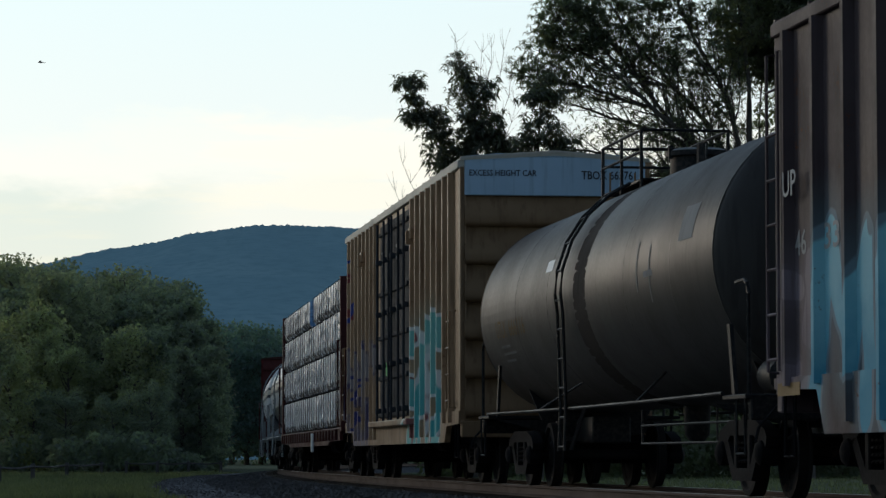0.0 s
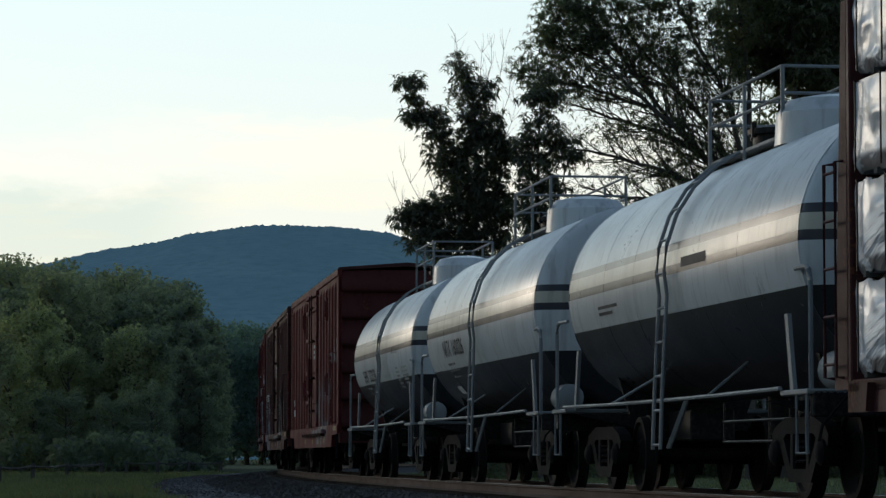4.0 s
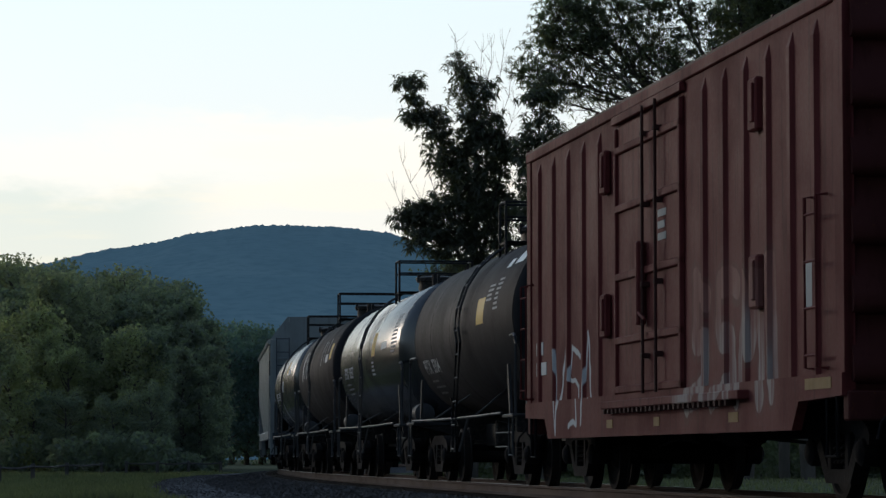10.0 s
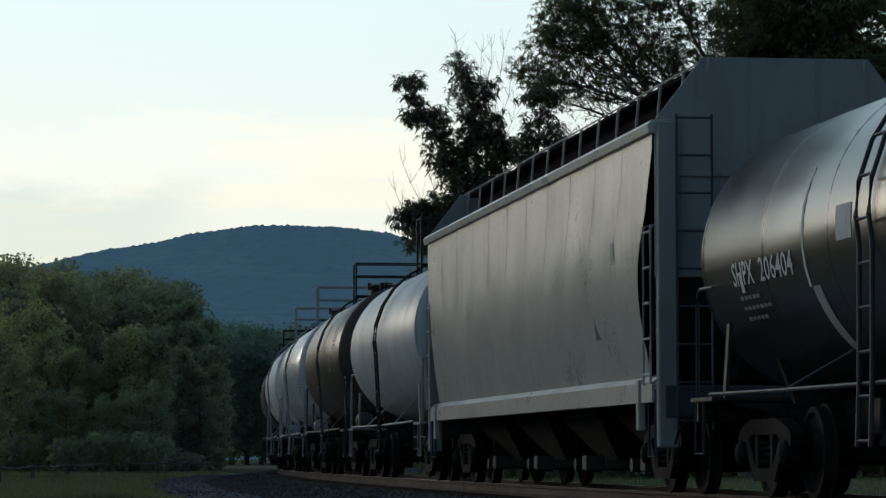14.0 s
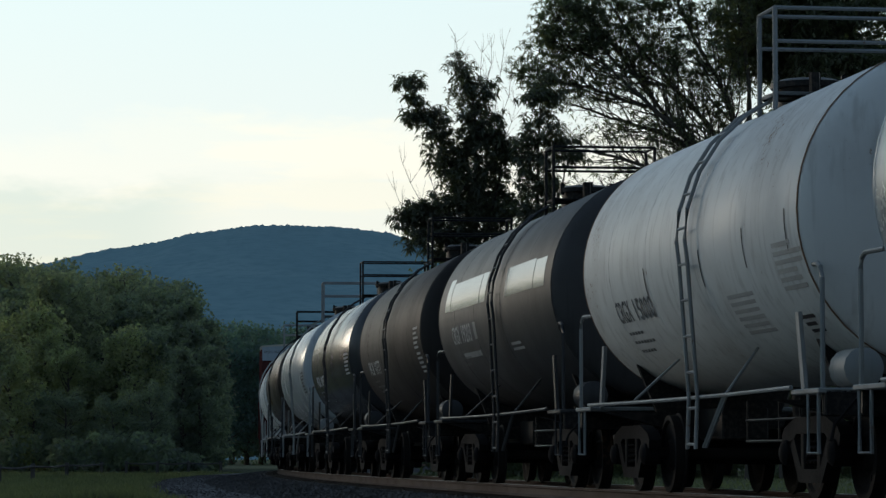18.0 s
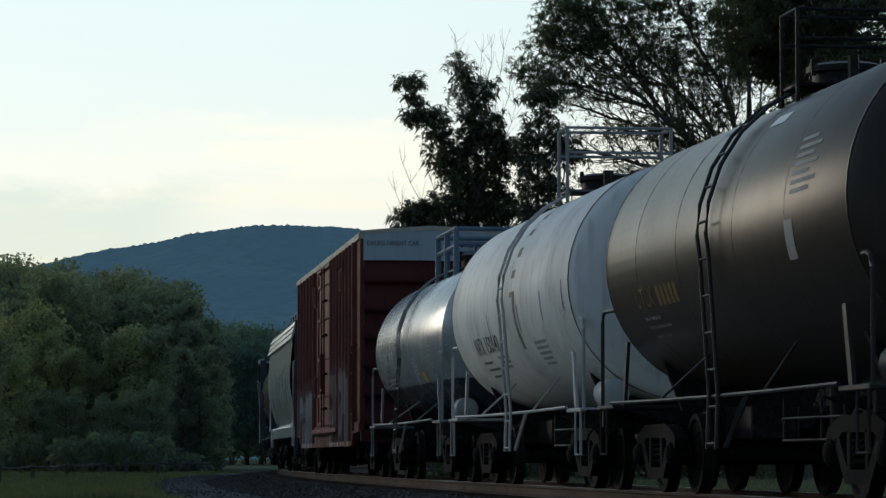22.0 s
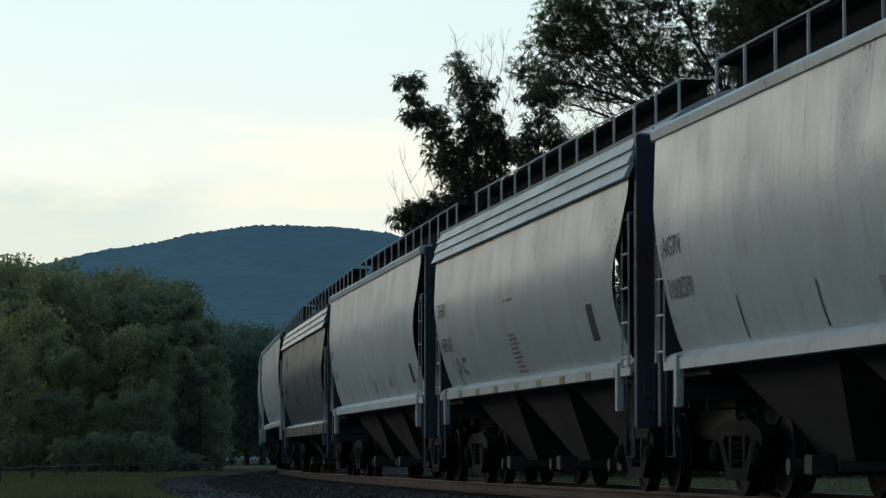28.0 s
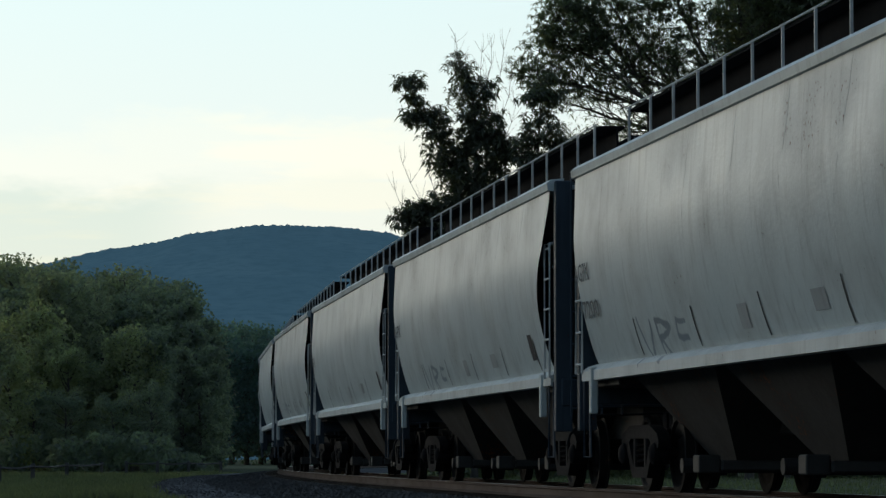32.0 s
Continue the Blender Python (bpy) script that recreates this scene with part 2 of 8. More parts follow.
def ground_mat(name, a, c, e, s1, s2, bump=0.4, rough=0.95):
    m, t, b = nodes_for(name)
    co = t.nodes.new("ShaderNodeTexCoord").outputs["Object"]
    col = mixer(t, steps(t, noisy(t, co, s1, 5), 0.35, 0.65), a, c)
    fine = noisy(t, co, s2, 6)
    col = mixer(t, steps(t, fine, 0.4, 0.7), col, e)
    t.links.new(col, b.inputs["Base Color"])
    b.inputs["Roughness"].default_value = rough
    b.inputs["Specular IOR Level"].default_value = 0.0
    bp = t.nodes.new("ShaderNodeBump")
    bp.inputs["Strength"].default_value, bp.inputs["Distance"].default_value = bump, 0.04
    t.links.new(fine, bp.inputs["Height"])
    t.links.new(bp.outputs[0], b.inputs["Normal"])
    return m


M_GRASS = ground_mat("grass_ground", (0.115, 0.12, 0.075), (0.15, 0.145, 0.095), (0.085, 0.092, 0.058), 0.15, 9.0)
M_BALLAST = ground_mat("ballast_stone", (0.095, 0.092, 0.092), (0.13, 0.122, 0.118), (0.06, 0.057, 0.057), 0.6, 26.0, 0.6)
M_GRAVEL = ground_mat("gravel_road", (0.13, 0.128, 0.128), (0.17, 0.162, 0.158), (0.10, 0.098, 0.098), 0.3, 30.0, 0.3)
M_TIE = surface("creosoted_wood", (0.045, 0.035, 0.028), 0.9, 0, 0.4, 0.1, bump=0.5, grain=9)
M_RAIL = surface("rusty_rail", (0.095, 0.062, 0.05), 0.75, 0.2, 0.3, 0.1, bump=0.3, grain=30)
M_RAILTOP = surface("polished_rail_head", (0.42, 0.40, 0.38), 0.32, 1.0, 0.2, 0.0, bump=0.05)
M_STEEL = surface("dark_cast_steel", (0.0095, 0.0085, 0.009), 0.85, 0.0, 0.4, 0.3, rust=0.2, rust_col=(0.016, 0.012, 0.010), bump=0.5, grain=22)
M_WHEEL = surface("wheel_steel", (0.014, 0.012, 0.011), 0.8, 0.0, 0.3, 0.1, rust=0.25, rust_col=(0.04, 0.024, 0.016), bump=0.3)
M_TREAD = surface("worn_wheel_tread", (0.30, 0.28, 0.26), 0.4, 1.0, 0.2, 0.0, bump=0.05)
M_BLACK = surface("black_paint", (0.014, 0.014, 0.015), 0.5, 0, 0.3, 0.2, bump=0.15, dust=0.15)
M_LEAF_L = foliage("woods_leaf", (0.195, 0.205, 0.175), (0.235, 0.24, 0.205), glow=0.6)
# bluer, darker copy of the woods leaf with shade put into its colour
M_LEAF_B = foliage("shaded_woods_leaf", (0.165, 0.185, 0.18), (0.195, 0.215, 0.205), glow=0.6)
M_LEAF_Y = foliage("yellow_green_leaf", (0.22, 0.23, 0.165), (0.26, 0.265, 0.195), glow=0.6)
M_BLADE = foliage("grass_blade", (0.135, 0.145, 0.09), (0.19, 0.19, 0.125), glow=0.45)
M_LEAF_R = foliage("ash_leaf", (0.145, 0.16, 0.12), (0.19, 0.20, 0.15), glow=0.5)
M_LEAF_A = foliage("dark_ash_leaf", (0.115, 0.12, 0.10), (0.145, 0.15, 0.12), glow=0.45)
M_BARK = surface("bark", (0.10, 0.088, 0.075), 0.9, 0, 0.5, 0.4, bump=0.8, grain=12)
M_TWIG = surface("dead_twig", (0.16, 0.14, 0.12), 0.9, 0, 0.3, 0.2, bump=0.3)
M_FENCE = surface("weathered_rail_wood", (0.09, 0.085, 0.08), 0.85, 0, 0.3, 0.3, bump=0.5)


# ---- building helpers ----
class Geo:
    """Collects vertices and faces of one mesh."""

    def __init__(self):
        self.v, self.f = [], []

    def add(self, vs, fs):
        n = len(self.v)
        self.v.extend(vs)
        self.f.extend([tuple(i + n for i in f) for f in fs])
        return self

    def box(self, x0, x1, y0, y1, z0, z1):
        return self.add([(x0, y0, z0), (x1, y0, z0), (x1, y1, z0), (x0, y1, z0), (x0, y0, z1), (x1, y0, z1), (x1, y1, z1), (x0, y1, z1)],
                        [(0, 3, 2, 1), (4, 5, 6, 7), (0, 1, 5, 4), (1, 2, 6, 5), (2, 3, 7, 6), (3, 0, 4, 7)])

    def bev(self, x0, x1, y0, y1, z0, z1, r=0.02):
        """A box with chamfered edges."""
        xs, ys, zs = (x0, x1), (y0, y1), (z0, z1)
        vs, ids = [], {}
        for i in (0, 1):
            for j in (0, 1):
                for k in (0, 1):
                    sx, sy, sz = (r if i == 0 else -r), (r if j == 0 else -r), (r if k == 0 else -r)
                    for ax, p in enumerate(((xs[i], ys[j] + sy, zs[k] + sz), (xs[i] + sx, ys[j], zs[k] + sz), (xs[i] + sx, ys[j] + sy, zs[k]))):
                        ids[i, j, k, ax] = len(vs)
                        vs.append(p)
        fs = []
        for i in (0, 1):
            q = [ids[i, 0, 0, 0], ids[i, 1, 0, 0], ids[i, 1, 1, 0], ids[i, 0, 1, 0]]
            fs.append(tuple(q if i else q[::-1]))
            q = [ids[0, i, 0, 1], ids[1, i, 0, 1], ids[1, i, 1, 1], ids[0, i, 1, 1]]
            fs.append(tuple(q[::-1] if i else q))
            q = [ids[0, 0, i, 2], ids[1, 0, i, 2], ids[1, 1, i, 2], ids[0, 1, i, 2]]
            fs.append(tuple(q if i else q[::-1]))
        for i in (0, 1):
            for j in (0, 1):
                fs.append((ids[i, j, 0, 0], ids[i, j, 1, 0], ids[i, j, 1, 1], ids[i, j, 0, 1]))
                fs.append((ids[i, 0, j, 0], ids[i, 1, j, 0], ids[i, 1, j, 2], ids[i, 0, j, 2]))
                fs.append((ids[0, i, j, 1], ids[1, i, j, 1], ids[1, i, j, 2], ids[0, i, j, 2]))
                for k in (0, 1):
                    fs.append((ids[i, j, k, 0], ids[i, j, k, 1], ids[i, j, k, 2]))
        return self.add(vs, fs)

    def tube(self, pts, r, n=6, closed=False, r1=None):
        """A round bar along points; it may taper from r to r1."""
        P = [Vector(p) for p in pts]
        rings = []
        for i, p in enumerate(P):
            a = P[i - 1] if i else (P[-1] if closed else P[0])
            c = P[i + 1] if i < len(P) - 1 else (P[0] if closed else P[-1])
            d = (c - a).normalized()
            s = d.cross(Vector((0, 0, 1)))
            s = d.cross(Vector((0, 1, 0))) if s.length < 0.05 else s
            s.normalize()
            u = s.cross(d)
            rr = r if r1 is None else r + (r1 - r) * i / (len(P) - 1)
            rings.append([tuple(p + (s * math.cos(k * math.tau / n) + u * math.sin(k * math.tau / n)) * rr) for k in range(n)])
        vs = [q for ring in rings for q in ring]
        fs = []
        m = len(P)
        for i in range(m if closed else m - 1):
            a, c = i * n, ((i + 1) % m) * n
            fs += [(a + k, a + (k + 1) % n, c + (k + 1) % n, c + k) for k in range(n)]
        if not closed:
            fs += [tuple(range(n))[::-1], tuple(range((m - 1) * n, m * n))]
        return self.add(vs, fs)

    def lathe(self, prof, n=24, axis="y", c=(0, 0, 0), ends=True):
        """Turns (along, radius) pairs round an axis."""
        vs = []
        for a, r in prof:
            for k in range(n):
                w = k * math.tau / n
                p, q = r * math.cos(w), r * math.sin(w)
                vs.append({"x": (c[0] + a, c[1] + p, c[2] + q), "y": (c[0] + p, c[1] + a, c[2] + q), "z": (c[0] + p, c[1] + q, c[2] + a)}[axis])
        fs = []
        for i in range(len(prof) - 1):
            fs += [(i * n + k, i * n + (k + 1) % n, (i + 1) * n + (k + 1) % n, (i + 1) * n + k) for k in range(n)]
        if ends:
            fs += [tuple(range(n))[::-1], tuple(range((len(prof) - 1) * n, len(prof) * n))]
        return self.add(vs, fs)

    def prism(self, poly, a0, a1, axis="y"):
        """Extrudes a polygon of (p, q) pairs; p, q are x, z along y, or y, z along x."""
        n = len(poly)
        vs = []
        for a in (a0, a1):
            vs += [(p, a, q) if axis == "y" else ((a, p, q) if axis == "x" else (p, q, a)) for p, q in poly]
        fs = [tuple(range(n)), tuple(range(n, 2 * n))[::-1]] + [(i, (i + 1) % n, n + (i + 1) % n, n + i) for i in range(n)]
        return self.add(vs, fs)

    def mesh(self, name, smooth=None):
        me = bpy.data.meshes.new(name)
        me.from_pydata(self.v, [], self.f)
        bm = bmesh.new()
        bm.from_mesh(me)
        bmesh.ops.recalc_face_normals(bm, faces=bm.faces)
        bm.to_mesh(me)
        bm.free()
        if smooth:
            me.polygons.foreach_set("use_smooth", [True] * len(me.polygons))
            me.set_sharp_from_angle(angle=radians(smooth))
        me.update()
        return me


MESHES = {}


def part(name, geo, material, parent, label="", smooth=35):
    """Links a Geo, or a mesh made before, as one object under a thing or a part."""
    me = geo if isinstance(geo, bpy.types.Mesh) else geo.mesh(name, smooth)
    if not me.materials:
        me.materials.append(material)
    ob = new(name, me)
    if me.materials[0] != material:
        ob.material_slots[0].link = "OBJECT"
        ob.material_slots[0].material = material
    ob.parent = parent
    return tagged(ob, label)


def kept(key, make):
    """A mesh that alike parts share."""
    if key not in MESHES:
        name, geo, smooth = make()
        MESHES[key] = geo.mesh(name, smooth)
    return MESHES[key]


def thing(name, label, category, group="", kind="", geo=None, material=None, smooth=35):
    if geo is None:
        ob = new(name)
        ob.empty_display_size = 0.3
    else:
        me = geo if isinstance(geo, bpy.types.Mesh) else geo.mesh(name, smooth)
        me.materials.append(material)
        ob = new(name, me)
    return tagged(ob, label, category, group, kind)


def lettered(words, width, cap):
    """Bold words made to a width and a height of their capitals, lying in x, z, cut across to be bent."""
    me = letters(words, 1.0, 1.0, 0, 0.010)
    xs, zs_ = [v.co.x for v in me.vertices], [v.co.z for v in me.vertices]
    kx, kz = width / (max(xs) - min(xs)), cap / (max(zs_) - min(zs_))
    for v in me.vertices:
        v.co = Vector(((v.co.x - min(xs)) * kx, 0, (v.co.z - min(zs_)) * kz))
    bm = bmesh.new()
    bm.from_mesh(me)
    for k in (1, 2, 3):
        bmesh.ops.bisect_plane(bm, geom=bm.verts[:] + bm.edges[:] + bm.faces[:], plane_co=(0, 0, cap * k / 4), plane_no=(0, 0, 1))
    bm.to_mesh(me)
    bm.free()
    return me


def letters(words, size, squeeze=0.8, cuts=0, bold=0.012):
    """A mesh of words in the built-in font, lying in x, z, its left foot at the origin; cut across to be bent."""
    cu = bpy.data.curves.new("lettering", "FONT")
    cu.body, cu.size = words, size
    cu.resolution_u = 2
    cu.offset = bold * size
    tmp = bpy.data.objects.new("lettering", cu)
    me = bpy.data.meshes.new_from_object(tmp)
    bpy.data.objects.remove(tmp)
    for v in me.vertices:
        v.co = Vector((v.co.x * squeeze, 0, v.co.y))
    if cuts:
        bm = bmesh.new()
        bm.from_mesh(me)
        for k in range(1, cuts + 1):
            bmesh.ops.bisect_plane(bm, geom=bm.verts[:] + bm.edges[:] + bm.faces[:], plane_co=(0, 0, size * 0.72 * k / (cuts + 1)), plane_no=(0, 0, 1))
        bm.to_mesh(me)
        bm.free()
    return me


# ---- ground, track and distance ----
GROUND = -0.50


def ribbon(offsets, s_from, s_to, step):
    """A strip along the track; offsets: (side, z) pairs across it."""
    g = Geo()
    n = len(offsets)
    ss = np.arange(s_from, s_to + 0.01, step)
    for s in ss:
        for o, z in offsets:
            g.v.append(tuple(at(s, o, z)))
    for i in range(len(ss) - 1):
        for k in range(n - 1):
            a = i * n + k
            g.f.append((a, a + 1, a + n + 1, a + n))
    return g


def make_ground():
    g = Geo()
    # finer near the camera, out to the horizon
    xs = sorted({-3500, -1600, -800, -400, -200, 200, 400, 800, 1600, 3500, *range(-120, 121, 12)})
    ys = sorted({-900, -400, -150, 520, 700, 1000, 1500, 2500, 4500, *range(-60, 421, 12)})
    for y in ys:
        for x in xs:
            lift = 0.0
            if y > 60:
                lift = 0.10 * noise.noise(Vector((x * 0.03, y * 0.03, 0)))
            g.v.append((x, y, GROUND + lift))
    w = len(xs)
    for j in range(len(ys) - 1):
        for i in range(w - 1):
            a = j * w + i
            g.f.append((a, a + 1, a + w + 1, a + w))
    thing("ground", "flat green meadow along the railway line", "ground", kind="structure", geo=g, material=M_GRASS, smooth=60)
    road = thing("gravel_road", "dark gravel shoulder beside the ballast", "road", kind="structure",
                 geo=ribbon([(-5.7, GROUND - 0.12), (-5.2, GROUND + 0.06), (-3.4, GROUND + 0.09), (-2.6, GROUND + 0.05)], -90, 320, 2), material=M_GRAVEL)
    bed = thing("ballast_bed", "grey crushed-stone ballast bed under the track", "ballast", kind="structure",
                geo=ribbon([(-3.5, GROUND - 0.15), (-2.0, -0.24), (-1.3, -0.205), (1.3, -0.205), (2.0, -0.24), (3.5, GROUND - 0.15)], -640, 800, 2), material=M_BALLAST)
    return road, bed


def make_track():
    rail_prof = [(-0.075, -0.17), (0.075, -0.17), (0.075, -0.155), (0.012, -0.135), (0.012, -0.045), (0.036, -0.035), (0.036, -0.003), (-0.036, -0.003), (-0.036, -0.035), (-0.012, -0.045), (-0.012, -0.135), (-0.075, -0.155), (-0.075, -0.17)]
    for side, lab in ((-0.755, "rusty steel running rail on wooden ties"), (0.755, "rusty steel running rail beyond the wheels")):
        ob = thing("rail", lab, "rail", "rails of the track", geo=ribbon([(side + p, q) for p, q in rail_prof], -640, 800, 2), material=M_RAIL, smooth=None)
        part("rail_head", ribbon([(side + 0.034, -0.004), (side + 0.03, 0.0), (side - 0.03, 0.0), (side - 0.034, -0.004)], -640, 800, 2), M_RAILTOP, ob, "polished running surface")


def tie_geo(g, s):
    p = at(s)
    h = float(np.interp(s, TS, TH))
    c, w = math.cos(h), math.sin(h)
    vs = []
    for dz in (-0.36, -0.185):
        for a, b in ((-1.3, -0.11), (1.3, -0.11), (1.3, 0.11), (-1.3, 0.11)):
            vs.append((p.x + a * c + b * w, p.y - a * w + b * c, dz))
    g.add(vs, [(0, 3, 2, 1), (4, 5, 6, 7), (0, 1, 5, 4), (1, 2, 6, 5), (2, 3, 7, 6), (3, 0, 4, 7)])


def make_ties():
    bed = thing("track_ties", "dark creosoted wooden ties bedded in ballast", "ties", kind="stuff", geo=Geo().box(0, 0.01, 0, 0.01, -0.4, -0.39), material=M_TIE)
    far = Geo()
    one = Geo()
    tie_geo(one, 0.0)
    p0 = at(0.0)
    base = Matrix.Translation(p0) @ Matrix.Rotation(-float(np.interp(0.0, TS, TH)), 4, "Z")
    me = one.mesh("tie", None)
    me.transform(base.inverted())
    for i in range(-1100, 1400):
        s = i * 0.52
        if -28 < s < 112:
            ob = part("tie", me, M_TIE, bed)
            ob.matrix_basis = Matrix.Translation(at(s)) @ Matrix.Rotation(-float(np.interp(s, TS, TH)) + 0.01 * math.sin(i * 7.7), 4, "Z")
        else:
            tie_geo(far, s)
    rest = part("tie_row", far, M_TIE, bed, smooth=None)
    rest["kind"] = "stuff"


# ---- foliage ----
def leaf_cloud(g, centre, radii, count, size, rnd, droop=0.3):
    """Small leaf blades scattered in an uneven clump."""
    cx, cy, cz = centre
    for _ in range(count):
        while True:
            p = Vector((rnd.uniform(-1, 1), rnd.uniform(-1, 1), rnd.uniform(-1, 1)))
            if p.length < 1:
                break
        p = p.normalized() * (p.length ** 0.45)
        q = Vector((cx + p.x * radii[0], cy + p.y * radii[1], cz + p.z * radii[2]))
        d = Vector((rnd.uniform(-1, 1), rnd.uniform(-1, 1), rnd.uniform(-0.9, 0.4) - droop)).normalized()
        s = d.cross(Vector((rnd.uniform(-1, 1), rnd.uniform(-1, 1), rnd.uniform(-1, 1)))).normalized()
        k = size * rnd.uniform(0.6, 1.35)
        a, b = d * k, s * k * 0.30
        n = len(g.v)
        g.v += [tuple(q), tuple(q + a * 0.45 + b), tuple(q + a), tuple(q + a * 0.45 - b)]
        g.f.append((n, n + 1, n + 2, n + 3))


def limb_path(rnd, start, heading, length, bends=5, up=0.12, wild=0.22):
    p, d = Vector(start), Vector(heading).normalized()
    pts = [p.copy()]
    for _ in range(bends):
        d = (d + Vector((rnd.uniform(-wild, wild), rnd.uniform(-wild, wild), rnd.uniform(-wild, wild) + up))).normalized()
        p = p + d * (length / bends)
        pts.append(p.copy())
    return pts


def tree_meshes(seed, height, spread, leaves, leaf, clump=1.0, bare=0.25, twigs=0, gap=0.0):
    """Trunk, limbs and crown of one tree, foot at the origin."""
    rnd = random.Random(seed)
    wood, crown, dead = Geo(), Geo(), Geo()
    trunk = limb_path(rnd, (0, 0, -0.3), (0, 0, 1), height * 0.86, 8, 0.1, 0.07)
    wood.tube(trunk, height * 0.021, 9, r1=height * 0.005)
    tips = []
    nl = int(11 + height * 0.6)
    for i in range(nl):
        f = bare + (1 - bare) * (i + 0.5) / nl
        base = trunk[min(int(f * 8), 7)].lerp(trunk[min(int(f * 8) + 1, 8)], f * 8 % 1)
        ang = i * 2.4 + rnd.uniform(-0.4, 0.4)
        reach = spread * (0.55 + 0.6 * math.sin(math.pi * min(0.97, max(0.12, (f - bare) / (1 - bare) * 0.85 + 0.15)))) * rnd.uniform(0.75, 1.15)
        pts = limb_path(rnd, base, (math.cos(ang), math.sin(ang), 0.35 + 0.5 * f), reach, 5, 0.06, 0.2)
        wood.tube(pts, height * 0.0075, 6, r1=0.012)
        tips.append(pts[-1])
        for j in range(5):
            q = pts[1 + j % 4].lerp(pts[2 + j % 4], rnd.random())
            a2 = ang + rnd.choice((-1, 1)) * rnd.uniform(0.4, 1.2)
            sub = limb_path(rnd, q, (math.cos(a2), math.sin(a2), rnd.uniform(-0.1, 0.7)), reach * rnd.uniform(0.3, 0.5), 4, 0.05, 0.3)
            wood.tube(sub, 0.03, 5, r1=0.008)
            tips.append(sub[-1])
            tips.append(sub[2])
    tips.append(trunk[-1])
    keep = [p for p in tips if rnd.random() > gap]
    each = max(6, leaves // max(1, len(keep)))
    for p in keep:
        r = clump * rnd.uniform(0.55, 1.15)
        leaf_cloud(crown, p, (r, r, r * 0.75), int(each * rnd.uniform(0.6, 1.4)), leaf, rnd)
    for _ in range(twigs):
        q = rnd.choice(tips)
        pts = limb_path(rnd, q, (rnd.uniform(-1, 1), rnd.uniform(-1, 1), 1.2), rnd.uniform(1.2, 2.6), 4, 0.1, 0.3)
        dead.tube(pts, 0.018, 4, r1=0.006)
        for k in (1, 2, 3):
            dead.tube(limb_path(rnd, pts[k], (rnd.uniform(-1, 1), rnd.uniform(-1, 1), 0.8), 0.7, 2, 0.1, 0.3), 0.009, 3, r1=0.004)
    return wood.mesh("trunk", 60), crown.mesh("crown", None), (dead.mesh("dead_branch", None) if twigs else None), max(v[2] for v in crown.v)


def plant_tree(meshes, place, leaf_mat, label, name="tree", turn=0.0, size=1.0, group=""):
    ob = thing(name, label, "tree", group)
    ob.matrix_basis = pose(*place, 0, 0, turn) @ Matrix.Diagonal((size, size, size, 1))
    part("trunk", meshes[0], M_BARK, ob)
    part("crown", meshes[1], leaf_mat, ob)
    if meshes[2]:
        part("dead_branch", meshes[2], M_TWIG, ob, "bare dead twigs")
    return ob


def far_px(px, dist):
    """Sideways metres at a distance for a bearing given in the picture's own units."""
    return (px - 784.0) / 5667.0 * dist


